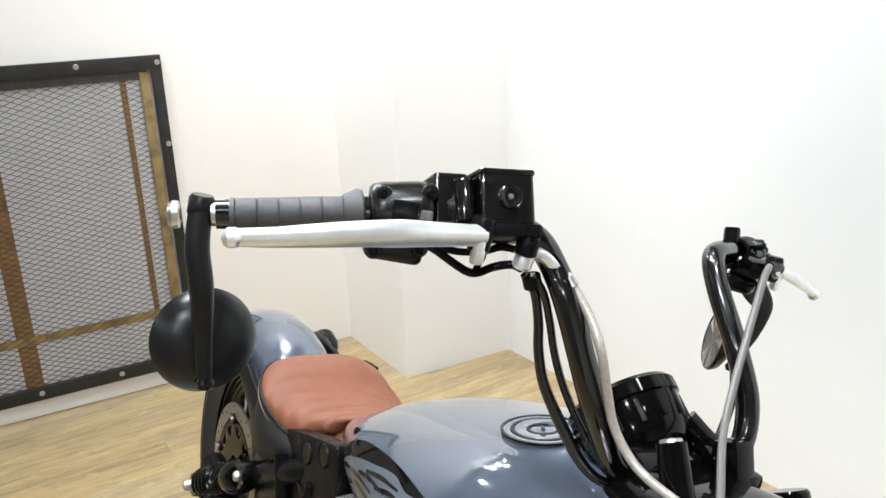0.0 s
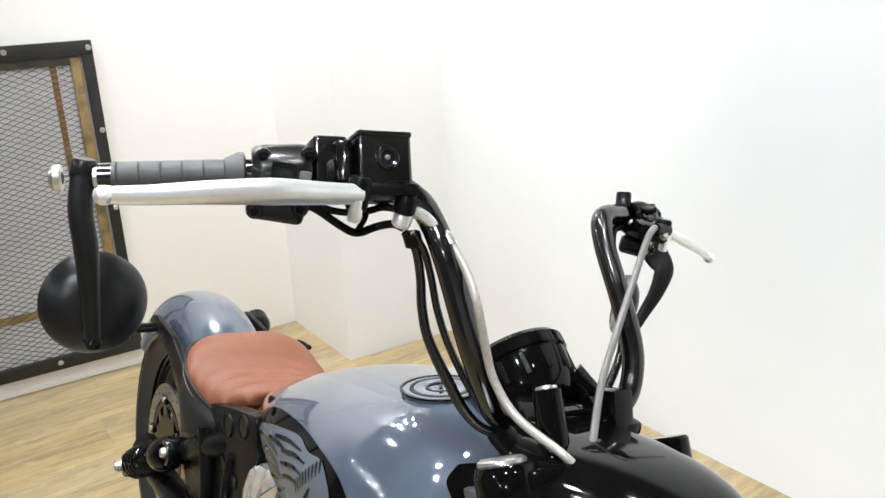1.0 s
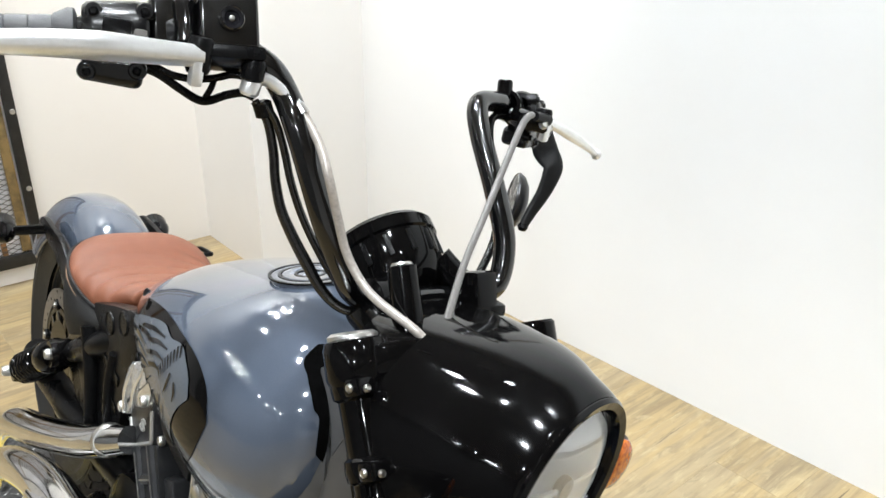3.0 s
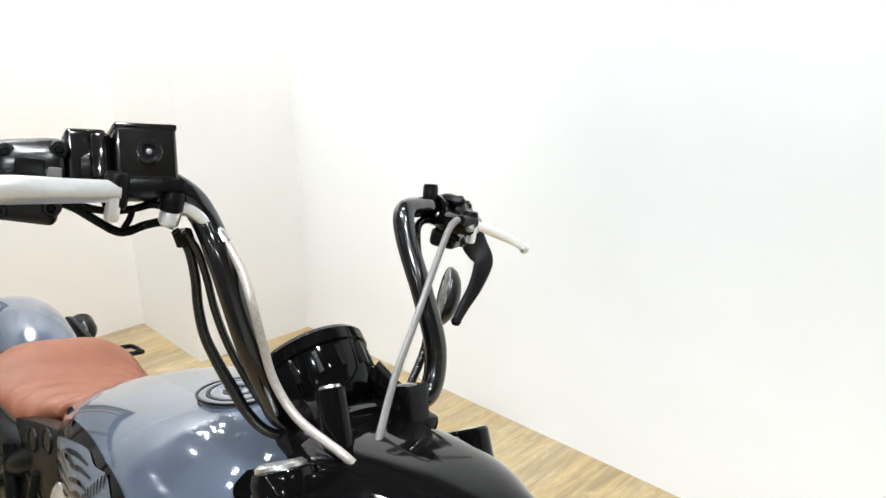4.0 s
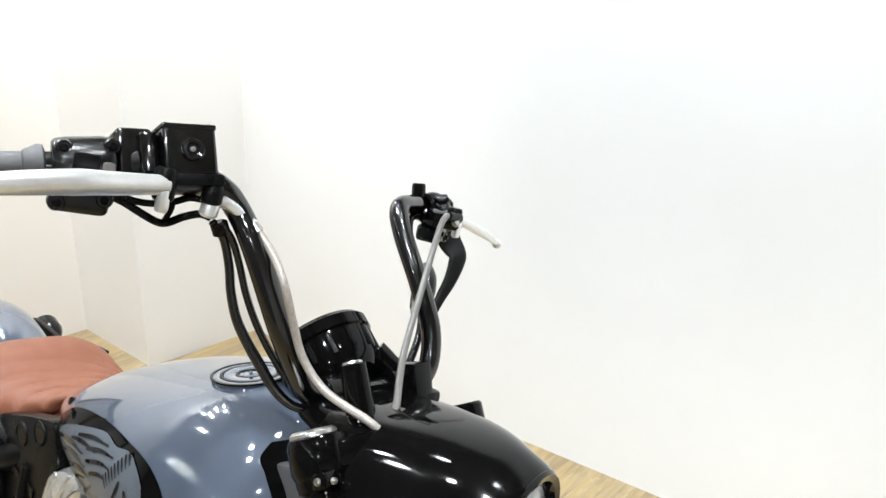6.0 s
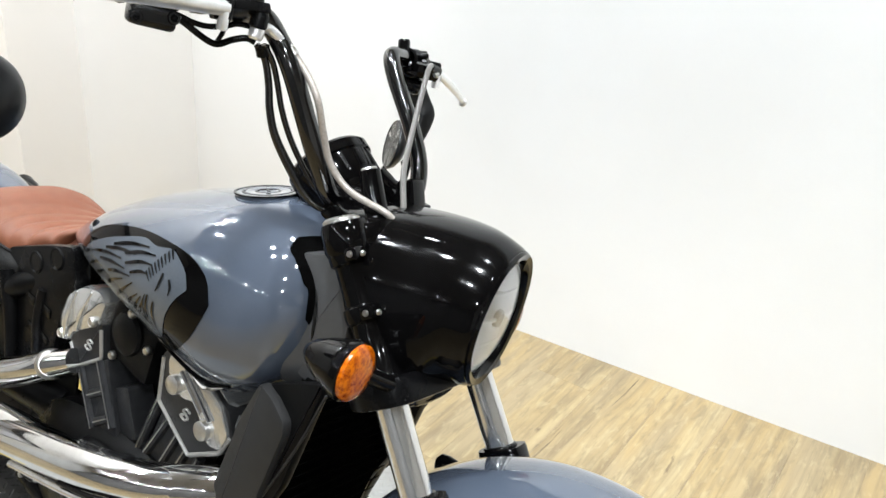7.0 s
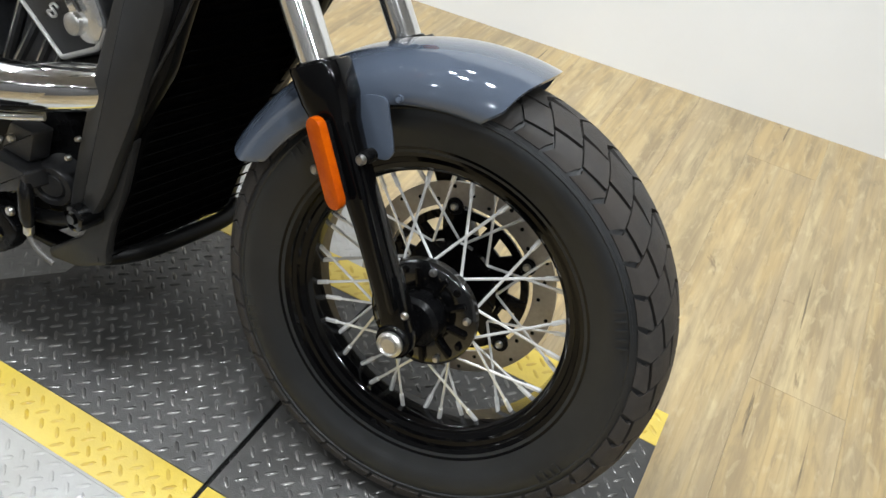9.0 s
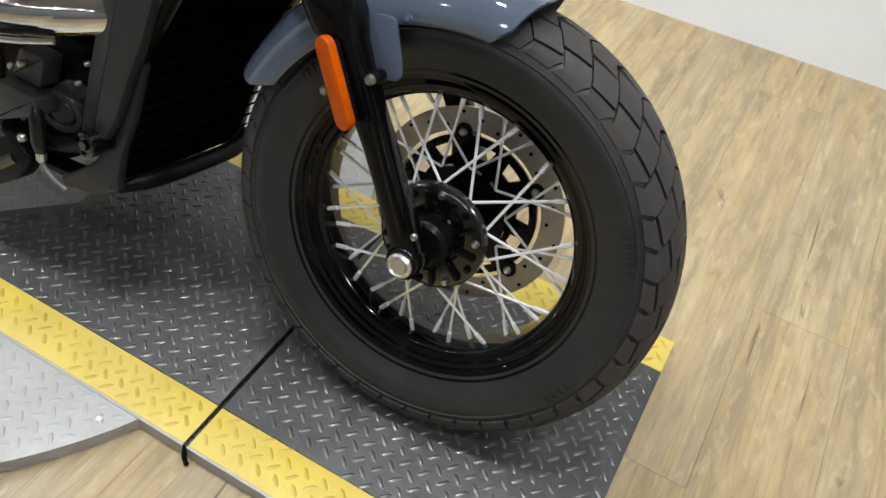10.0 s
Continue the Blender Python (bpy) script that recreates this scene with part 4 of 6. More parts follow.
# front turn signals, on stalks from the lower yoke
def turn_signal(p, facing, mat_lens, stalk_to, steer, r=0.032):
    put = spart if steer else part
    at = axis_pose(p, facing)
    body = put("turn_signal", lathe([(0.0, -0.066), (0.008, -0.063), (0.017, -0.053), (0.026, -0.035), (r - 0.003, -0.014), (r, -0.006), (r, 0.0), (r - 0.004, 0.002), (0, 0.002)], at, 32), "black", bike, "gloss black bullet turn signal")
    put("lens", lathe([(r - 0.003, 0.0), (r - 0.003, 0.006), (r - 0.007, 0.010), (r * 0.5, 0.0125), (0, 0.013)], at, 32), mat_lens, body, "amber ribbed lens" if mat_lens == "amber" else "dark smoked lens")
    put("stalk", tube([Vector(p) - Vector(facing) * 0.03, stalk_to], 0.011, 12, 1), "black", body)


turn_signal((-0.252, -0.250, 0.763), (0.96, 0.05, -0.04), "amber", fork(0.47, -0.10, 0.02), True, 0.036)
turn_signal((-0.254, 0.152, 0.770), (0.96, 0.06, -0.06), "amber", fork(0.47, 0.10, 0.02), True, 0.034)

# ---------------------------------------------------------------- handlebar and controls
GZ = Vector((0, 0, 1))
BAR_R = [(-0.450, -0.02, 0.895), (-0.450, -0.065, 0.896), (-0.450, -0.095, 0.908), (-0.455, -0.112, 0.932), (-0.468, -0.138, 0.983), (-0.497, -0.162, 1.055), (-0.522, -0.171, 1.089), (-0.535, -0.188, 1.109), (-0.558, -0.215, 1.118), (-0.588, -0.27, 1.116), (-0.671, -0.445, 1.077)]
BAR_L = [(-0.450, 0.02, 0.895), (-0.450, 0.085, 0.896), (-0.448, 0.120, 0.908), (-0.460, 0.130, 0.955), (-0.488, 0.123, 1.010), (-0.530, 0.119, 1.070), (-0.552, 0.127, 1.100), (-0.566, 0.160, 1.107), (-0.590, 0.23, 1.102), (-0.671, 0.415, 1.070)]


def mir(p, side):
    return Vector((p[0], p[1] * side, p[2]))


bar = spart("handlebar", tube(BAR_R[::-1] + BAR_L, 0.0134, 22, 8), "gloss", bike, "gloss black raised handlebar")
gdir = Vector((-0.083, 0.175, -0.040)).normalized()
for side in (-1, 1):
    g = mir(gdir, side)
    g0 = Vector((-0.613, -0.326, 1.105)) if side < 0 else Vector((-0.612, 0.290, 1.090))
    # rubber grip with rings, flange against the housing
    prof = [(0.0134, -0.002), (0.0195, 0.0), (0.0200, 0.005), (0.0150, 0.017)]
    for k in range(5):
        z = 0.018 + k * 0.0190
        prof += [(0.0132, z), (0.0134, z + 0.0012), (0.0136, z + 0.0174), (0.0134, z + 0.0178), (0.0124, z + 0.0182)]
    prof += [(0.0138, 0.1135), (0.0138, 0.1172), (0.011, 0.1178)]
    spart("grip", lathe(prof, axis_pose(g0 + g * 0.006, g), 32), "grip", bar, "dark grey ribbed rubber grip")
    spart("spacer", lathe([(0.0095, 0.0), (0.0115, 0.001), (0.0115, 0.006), (0.0098, 0.007), (0.0098, 0.010), (0.0112, 0.011), (0.0112, 0.015), (0.008, 0.016)], axis_pose(g0 + g * 0.124, g), 24), "steel", bar, "bright metal spacer ring")
    spart("bar_end", lathe([(0.006, 0.0), (0.012, 0.001), (0.0125, 0.006), (0.0095, 0.010), (0.0, 0.012)], axis_pose(g0 + g * 0.166, g), 24), "steel", bar, "bright metal bar end")
    # switch housing, two halves round the bar
    sc = g0 - g * 0.029
    nrm = Vector((0.903, side * 0.428, 0.0))
    R3 = Matrix.Rotation(side * radians(25.4), 4, "Z")
    sw = spart("switch_housing", lathe([(0.016, -0.028), (0.0225, -0.0275), (0.0255, -0.024), (0.0265, -0.016), (0.0265, 0.016), (0.0255, 0.024), (0.0225, 0.0275), (0.016, 0.028)], axis_pose(sc + nrm * 0.004, g), 40), "plastic", bar, "black two-part switch housing")
    spart("switch_foot", box((0.038, 0.052, 0.026), Matrix.Translation(sc + nrm * 0.006 + GZ * -0.033) @ R3, 0.009, 4), "plastic", sw)
    spart("switch_panel", box((0.006, 0.024, 0.022), Matrix.Translation(sc + nrm * 0.0295 + GZ * 0.002) @ R3, 0.0025), "satin", sw)
    spart("switch_button", box((0.008, 0.012, 0.012), Matrix.Translation(sc - g * 0.020 + nrm * 0.0285 - GZ * 0.002) @ R3, 0.003), "cable", sw, "pale switch button")
    for dz, dx in ((0.0185, 0.021), (-0.033, 0.024)):
        for dg in (-0.021, 0.021):
            c = sc + g * dg + nrm * dx + GZ * dz
            spart("bolt_boss", lathe([(0.0, 0.003), (0.0065, 0.003), (0.008, 0.001), (0.0085, -0.01)], axis_pose(c, nrm + GZ * (0.25 if dz > 0 else 0.0)), 18), "plastic", sw)
            spart("clamp_bolt", bolt_head(c + nrm * 0.0025, nrm + GZ * (0.25 if dz > 0 else 0.0), 0.0042, 0.003, 12), "satin", sw)
    # lever
    root = Vector((-0.530, -0.255, 1.108)) if side < 0 else Vector((-0.536, 0.240, 1.096))
    tip = Vector((-0.564, -0.474, 1.082)) if side < 0 else Vector((-0.5776, 0.432, 1.0535))
    u_ = tip - root
    k_ = 1.0 if side < 0 else 0.72
    pts = [root, root + u_ * 0.18 + Vector((0.004, 0, 0.002)) * k_, root + u_ * 0.40 + Vector((0.010, 0, 0.005)) * k_ * k_ * k_, root + u_ * 0.62 + Vector((0.010, 0, 0.0045)) * k_ * k_ * k_, root + u_ * 0.85 + Vector((0.004, 0, 0.001)) * k_, tip]
    lever = spart("lever", join(tube(pts, [r_ * k_ for r_ in (0.0080, 0.0088, 0.0100, 0.0088, 0.0070, 0.0060)], 16, 6, True, 1.22 if side < 0 else 1.0), lathe([(0, -0.0085), (0.005, -0.007), (0.0082, -0.003), (0.0082, 0.003), (0.005, 0.007), (0, 0.0085)], axis_pose(tip, g), 16)), "lever", bar, "satin aluminium hand lever with a ball end")
    spart("lever_pivot", lathe([(0, 0.016), (0.009, 0.016), (0.011, 0.012), (0.011, -0.012), (0.009, -0.016), (0, -0.016)], axis_pose(root + Vector((-0.004, 0, 0)), GZ), 18), "satin", lever)
    spart("lever_fin", box((0.010, 0.012, 0.026), Matrix.Translation(root + Vector((0.002, side * 0.004, -0.014))), 0.004), "lever", lever)
    # risers
    rb, rt = (Vector((-0.372, -0.078, 0.885)), Vector((-0.404, -0.082, 0.953))) if side < 0 else (Vector((-0.392, 0.046, 0.876)), Vector((-0.416, 0.038, 0.940)))
    if side < 0:
        riser = spart("riser", tube([rb, rb.lerp(rt, 0.5), rt], [0.0165, 0.0155, 0.0145], 20, 3), "black", bar, "gloss black handlebar riser")
        spart("riser_cap", lathe([(0, 0.004), (0.010, 0.003), (0.0115, 0.0)], axis_pose(rt, FORK_UP), 18), "steel", riser)
    else:
        riser = spart("riser", box((0.030, 0.034, 0.080), Matrix.Translation(rb.lerp(rt, 0.4)) @ Matrix.Rotation(-0.35, 4, "Y"), 0.007), "black", bar, "gloss black handlebar riser")
    spart("riser_clamp", lathe([(0.0155, -0.018), (0.024, -0.016), (0.025, 0.0), (0.024, 0.016), (0.0155, 0.018)], axis_pose((-0.450, side * 0.055, 0.896), (0, 1, 0)), 24), "black", riser)
    spart("riser_arm", box((0.060, 0.030, 0.034), pose(-0.415, side * 0.058, 0.893), 0.008), "black", riser)

# brake reservoir on the right
g = mir(gdir, -1)
res_w, res_h = Vector((0.274, 0.954, 0.117)).normalized(), Vector((-0.398, -0.038, 0.915))
res_n = res_w.cross(res_h).normalized()
res_h = res_n.cross(res_w)
RES = Matrix.Translation(Vector((-0.5367, -0.2293, 1.1434)) - res_n * 0.023) @ Matrix((res_n, res_w, res_h)).transposed().to_4x4()
res = spart("brake_reservoir", box((0.046, 0.0525, 0.049), RES, 0.0035, 3), "gloss", bar, "gloss black square brake fluid reservoir")
spart("reservoir_lid", box((0.0475, 0.0542, 0.0055), RES @ pose(0, 0, 0.0245), 0.0018), "gloss", res)
for wy in (-0.0215, 0.0215):
    spart("lid_screw", bolt_head(RES @ Vector((0.017, wy, 0.0272)), res_h, 0.003, 0.002, 12), "steel", res)
spart("sight_glass", lathe([(0.0, 0.001), (0.006, 0.001), (0.007, 0.003), (0.0098, 0.0038), (0.0112, 0.0026), (0.0112, 0.0)], RES @ pose(0.0230, 0.001, 0.001, 0, 90, 0), 24), "dial", res, "round sight glass")
spart("glass_ring", lathe([(0.0096, 0.0036), (0.0104, 0.0046), (0.0114, 0.0036), (0.0114, 0.0)], RES @ pose(0.0230, 0.001, 0.001, 0, 90, 0), 28), "gloss", res)
spart("glass_pin", lathe([(0.0, 0.0032), (0.0024, 0.0028), (0.0028, 0.0)], RES @ pose(0.0230, 0.001, 0.001, 0, 90, 0), 14), "steel", res)
spart("reservoir_body", box((0.036, 0.034, 0.050), RES @ pose(-0.016, -0.047, 0.0015), 0.005, 3), "gloss", res)
spart("body_post", lathe([(0, 0.021), (0.008, 0.021), (0.010, 0.018), (0.010, -0.018), (0, -0.02)], RES @ pose(0.003, -0.036, -0.001), 20), "gloss", res)
spart("union_cup", lathe([(0, 0.010), (0.009, 0.010), (0.011, 0.006), (0.011, -0.008), (0.009, -0.010), (0, -0.010)], axis_pose((-0.5235, -0.206, 1.104), (0.05, 0.0, 1)), 20), "satin", res)
spart("lever_bracket", box((0.050, 0.058, 0.013), RES @ pose(0.003, 0.002, -0.030), 0.004), "satin", res)
spart("bar_clamp", lathe([(0.0155, -0.014), (0.023, -0.012), (0.024, 0.0), (0.023, 0.012), (0.0155, 0.014)], axis_pose((-0.579, -0.252, 1.117), g), 24), "satin", res)
spart("hose_union", lathe([(0, 0.008), (0.008, 0.008), (0.0095, 0.004), (0.0095, -0.006), (0.007, -0.009), (0, -0.009)], axis_pose((-0.5250, -0.2050, 1.0890), (0.1, 0.1, 1)), 18), "lever", res, "bright hose union")

# clutch perch and thumb knob on the left
perch = spart("clutch_perch", box((0.05, 0.045, 0.024), pose(-0.556, 0.226, 1.094, 0, 6, -25), 0.007), "black", bar, "black clutch lever perch")
spart("knob", lathe([(0, 0.030), (0.0088, 0.030), (0.0102, 0.027), (0.0108, 0.0), (0.011, -0.004), (0.011, -0.014)], axis_pose((-0.583, 0.206, 1.106), (-0.22, 0, 1)), 18), "black", perch)
spart("perch_clamp", lathe([(0.0155, -0.014), (0.020, -0.012), (0.021, 0.0), (0.020, 0.012), (0.0155, 0.014)], axis_pose((-0.582, 0.214, 1.103), gdir), 24), "black", perch)
spart("perch_cover", tube([(-0.578, 0.203, 1.099), (-0.566, 0.215, 1.100), (-0.550, 0.230, 1.099), (-0.536, 0.236, 1.096)], [0.005, 0.0075, 0.0075, 0.006], 12, 4, True, 0.7), "lever", perch, "bright metal perch cover")
for dy_, r_ in ((0.0, 0.0065), (0.022, 0.005)):
    spart("perch_bolt", bolt_head((-0.528 - dy_ * 0.3, 0.228 + dy_, 1.092 - dy_ * 0.2), (1, -0.3, 0.5), r_, 0.005, 14), "steel", perch)
spart("cable_adjuster", tube([(-0.535, 0.242, 1.098), (-0.526, 0.206, 1.1015)], [0.009, 0.0062], 14, 2), "satin", perch)

def blade(pts, half, face, thick):
    """A flat arm with rounded edges along points, its broad side turned to face."""
    P = smooth_path(pts, 5)
    n = len(P)
    rings = []
    for i, p in enumerate(P):
        d = (P[min(i + 1, n - 1)] - P[max(i - 1, 0)]).normalized()
        u = d.cross(face).normalized()
        f = i / (n - 1) * (len(half) - 1)
        k = min(int(f), len(half) - 2)
        w = half[k] + (half[k + 1] - half[k]) * (f - k)
        v = u.cross(d)
        rings.append([p + u * w * math.copysign(abs(math.cos(a)) ** 0.6, math.cos(a)) + v * thick * math.copysign(abs(math.sin(a)) ** 0.8, math.sin(a)) for a in (2 * math.pi * q / 20 for q in range(20))])
    return skin(rings)


# mirrors, hung under the bar ends
for side in (-1, 1):
    end = Vector((-0.676, -0.458, 1.076)) if side < 0 else Vector((-0.6840, 0.4130, 1.0660))
    foot = Vector((-0.658, -0.436, 0.922)) if side < 0 else Vector((-0.6520, 0.3990, 0.9120))
    if side < 0:
        body = tube([end + Vector((0, 0, 0.008)), end + Vector((0.006, 0, -0.03)), end.lerp(foot, 0.42) + Vector((0.004, -0.002, 0)), end.lerp(foot, 0.75), foot], [0.0105, 0.0112, 0.0112, 0.0088, 0.0068], 16, 6)
    else:
        body = blade([(-0.676, 0.412, 1.066), (-0.6655, 0.4215, 1.0365), (-0.6490, 0.4290, 1.0170), (-0.6455, 0.4275, 1.0000), (-0.6457, 0.4197, 0.9700), (-0.6495, 0.4080, 0.9390), (-0.6520, 0.3990, 0.9120)], [0.018, 0.0215, 0.0170, 0.0152, 0.0118, 0.0092, 0.0070], Vector((0.86, -0.50, 0.12)), 0.0055)
    arm = spart("mirror_arm", body, "arm", bar, "black mirror arm")
    spart("arm_clamp", lathe([(0, -0.012), (0.011, -0.012), (0.0135, -0.008), (0.0135, 0.008), (0.011, 0.012), (0, 0.012)], axis_pose(end + Vector((0.0, 0, 0.006)), GZ) @ Matrix.Scale(0.85, 4), 22), "shell", arm)
    spart("arm_joint", lathe([(0, -0.008), (0.006, -0.006), (0.009, 0), (0.006, 0.006), (0, 0.008)], axis_pose(foot, GZ), 16), "satin", arm)
    mc = Vector((-0.690, -0.428, 0.950)) if side < 0 else Vector((-0.698, 0.420, 0.938))
    ax = Vector((1, -0.12, 0.14)).normalized() if side < 0 else Vector((0.66, 0.74, -0.06)).normalized()
    spart("mirror_shell", lathe([(0.0, 0.020), (0.018, 0.019), (0.034, 0.014), (0.046, 0.005), (0.0505, -0.004), (0.049, -0.008), (0, -0.008)], axis_pose(mc, ax), 44), "shell", arm, "round black mirror housing")
    spart("mirror_glass", lathe([(0.047, 0.0), (0.047, 0.0015), (0, 0.0015)], axis_pose(mc - ax * 0.0095, ax), 40), "chrome", arm, "round mirror glass")

# speedometer pod
gc = Vector((-0.520, 0.004, 0.918))
gax = Vector((-0.78, 0.0, 0.62)).normalized()
pod = spart("speedometer", lathe([(0.0, -0.062), (0.034, -0.060), (0.048, -0.050), (0.058, -0.03), (0.061, 0.004), (0.064, 0.006), (0.064, 0.020), (0.060, 0.025), (0.055, 0.022), (0.053, 0.016), (0, 0.016)], axis_pose(gc, gax), 48), "black", bike, "gloss black speedometer pod")
for k in range(14):
    a = 2 * math.pi * k / 14
    spart("pod_rib", box((0.003, 0.006, 0.026), axis_pose(gc, gax) @ Matrix.Rotation(a, 4, "Z") @ pose(0.0600, 0, -0.012), 0.001), "satin", pod)
spart("dial_glass", lathe([(0.053, 0.0175), (0.03, 0.019), (0, 0.0195)], axis_pose(gc, gax), 40), "dial", pod)
spart("gauge_bracket", tube([(-0.475, 0.040, 0.930), (-0.445, 0.060, 0.912), (-0.415, 0.070, 0.915)], [0.018, 0.014, 0.018], 14, 5), "black", pod)
spart("yoke_cover", box((0.11, 0.17, 0.03), pose(-0.405, -0.01, 0.875, 0, 15, 0), 0.010), "black", pod)

# hoses, wires and cables
brake_hose = spart("brake_hose", tube([(-0.522, -0.1884, 1.0956), (-0.511, -0.172, 1.086), (-0.4995, -0.1627, 1.0755), (-0.4770, -0.154, 1.053), (-0.4545, -0.1517, 1.0263), (-0.4470, -0.1376, 0.9887), (-0.4360, -0.1239, 0.9518), (-0.4070, -0.1115, 0.9243), (-0.3580, -0.0995, 0.9113), (-0.345, -0.092, 0.904)], 0.0046, 12, 6), "hose", bar, "clear sheathed braided brake hose")
spart("hose_sleeve", tube([(-0.5250, -0.2050, 1.0910), (-0.5235, -0.197, 1.0965), (-0.5205, -0.186, 1.0955), (-0.512, -0.172, 1.086), (-0.503, -0.1645, 1.0785)], 0.0064, 12, 5), "lever", brake_hose, "pale crimp sleeve")
spart("crimp_band", tube([(-0.5035, -0.165, 1.079), (-0.497, -0.1615, 1.0725)], 0.0070, 12, 1), "steel", brake_hose)
for pts_, r_ in (
        ([(-0.5299, -0.1951, 1.0746), (-0.5250, -0.1814, 1.0588), (-0.5203, -0.1719, 1.0313), (-0.5171, -0.1660, 1.0037), (-0.5110, -0.1580, 0.9764), (-0.5036, -0.1473, 0.9550), (-0.4896, -0.1326, 0.9282), (-0.4741, -0.1176, 0.9027), (-0.4599, -0.1005, 0.8875), (-0.4430, -0.0765, 0.8829)], (0.0045, 0.0050, 0.0062, 0.0050)),
        ([(-0.5223, -0.1928, 1.0766), (-0.5173, -0.1769, 1.0600), (-0.5126, -0.1648, 1.0339), (-0.5070, -0.1544, 1.0043), (-0.4983, -0.1419, 0.9749), (-0.4867, -0.1274, 0.9475), (-0.4703, -0.1100, 0.9189), (-0.4559, -0.0920, 0.9007), (-0.4407, -0.0695, 0.8930)], (0.0038, 0.0040, 0.0042, 0.0046))):
    spart("wire_loom", tube(pts_, list(r_), 10, 6), "loom", bar, "black sleeved wiring along the handlebar")
spart("loom_band", lathe([(0.0075, -0.007), (0.0092, -0.006), (0.0092, 0.006), (0.0075, 0.007)], axis_pose((-0.5262, -0.1868, 1.0690), (0.1, 0.45, -0.9)), 16), "wire", bar)
spart("wire_loom", tube([(-0.603, -0.298, 1.088), (-0.594, -0.280, 1.084), (-0.585, -0.265, 1.08), (-0.576, -0.246, 1.07), (-0.567, -0.233, 1.064), (-0.562, -0.224, 1.065), (-0.556, -0.211, 1.073), (-0.545, -0.2, 1.079), (-0.538, -0.191, 1.077)], 0.0042, 10, 6), "wire", bar)
spart("wire_loom", tube([(-0.600, -0.292, 1.090), (-0.588, -0.270, 1.086), (-0.578, -0.255, 1.082), (-0.571, -0.238, 1.082), (-0.561, -0.222, 1.087), (-0.555, -0.209, 1.093), (-0.545, -0.197, 1.094)], 0.0036, 10, 6), "wire", bar)
spart("wire_loom", tube([(-0.562, -0.222, 1.086), (-0.561, -0.224, 1.078), (-0.564, -0.227, 1.067)], 0.0030, 10, 6), "wire", bar)
spart("clutch_cable", tube([(-0.512, 0.183, 1.104), (-0.505, 0.170, 1.103), (-0.494, 0.148, 1.092), (-0.470, 0.107, 1.046), (-0.446, 0.067, 0.995), (-0.412, 0.015, 0.950), (-0.364, -0.0434, 0.9157), (-0.350, -0.060, 0.900)], 0.0042, 12, 8), "cable", bar, "grey clutch cable")
spart("wire_loom", tube([(-0.585, 0.235, 1.090), (-0.560, 0.165, 1.085), (-0.525, 0.148, 1.030), (-0.490, 0.145, 0.960), (-0.465, 0.100, 0.900)], 0.0052, 10, 6), "wire", bar)

# ---------------------------------------------------------------- fuel tank
# stations: x, top, bottom, half width
TANK = [(-1.060, 0.664, 0.648, 0.044), (-1.035, 0.686, 0.645, 0.077), (-1.00, 0.711, 0.645, 0.104), (-0.90, 0.769, 0.645, 0.149), (-0.80, 0.814, 0.639, 0.180), (-0.70, 0.847, 0.629, 0.199), (-0.60, 0.874, 0.608, 0.208),
        (-0.54, 0.879, 0.598, 0.204), (-0.49, 0.873, 0.613, 0.195), (-0.453, 0.860, 0.642, 0.182), (-0.430, 0.8435, 0.676, 0.162), (-0.412, 0.8245, 0.706, 0.136), (-0.4015, 0.802, 0.734, 0.102)]


def tank_at(x):
    P = TANK
    i = 0
    while i < len(P) - 2 and x > P[i + 1][0]:
        i += 1
    a, b, c, d = P[max(i - 1, 0)], P[i], P[i + 1], P[min(i + 2, len(P) - 1)]
    t = max(0.0, min(1.0, (x - b[0]) / (c[0] - b[0])))
    out = []
    for k in (1, 2, 3):
        m0 = (c[k] - a[k]) / (c[0] - a[0]) * (c[0] - b[0])
        m1 = (d[k] - b[k]) / (d[0] - b[0]) * (c[0] - b[0])
        out.append((2 * t ** 3 - 3 * t * t + 1) * b[k] + (t ** 3 - 2 * t * t + t) * m0 + (-2 * t ** 3 + 3 * t * t) * c[k] + (t ** 3 - t * t) * m1)
    return out


def tank_half(x, z):
    """Half width of the tank at height z: full at two fifths of its height, drawn in below, round above."""
    top, bot, hw = tank_at(x)
    zm = bot + 0.40 * (top - bot)
    if z >= zm:
        u = min(1.0, (z - zm) / (top - zm))
        return hw * max(0.0, 1 - u ** 2.51) ** (1 / 2.15)
    u = min(1.0, (zm - z) / (zm - bot))
    return hw * (1 - 0.22 * u ** 2)


rings = []
xs = [-1.060 + (1.060 - 0.4015) * k / 44 for k in range(45)]
for x in xs:
    top, bot, hw = tank_at(x)
    zm = bot + 0.40 * (top - bot)
    half = [(0.78 * hw * 0.92, bot - 0.004)]
    for k in range(1, 7):
        z = bot + (zm - bot) * k / 6
        half.append((tank_half(x, z), z))
    for k in range(1, 13):
        a = math.pi / 2 * k / 12
        z = zm + (top - zm) * math.sin(a)
        half.append((tank_half(x, z) if k < 12 else 0.0, z))
    right = [Vector((x, -h, z)) for h, z in half]
    left = [Vector((x, h, z)) for h, z in half[-2::-1]]
    rings.append(right + left)
tank = part("fuel_tank", skin(rings), "paint", bike, "slate blue glossy fuel tank", sharp=60)


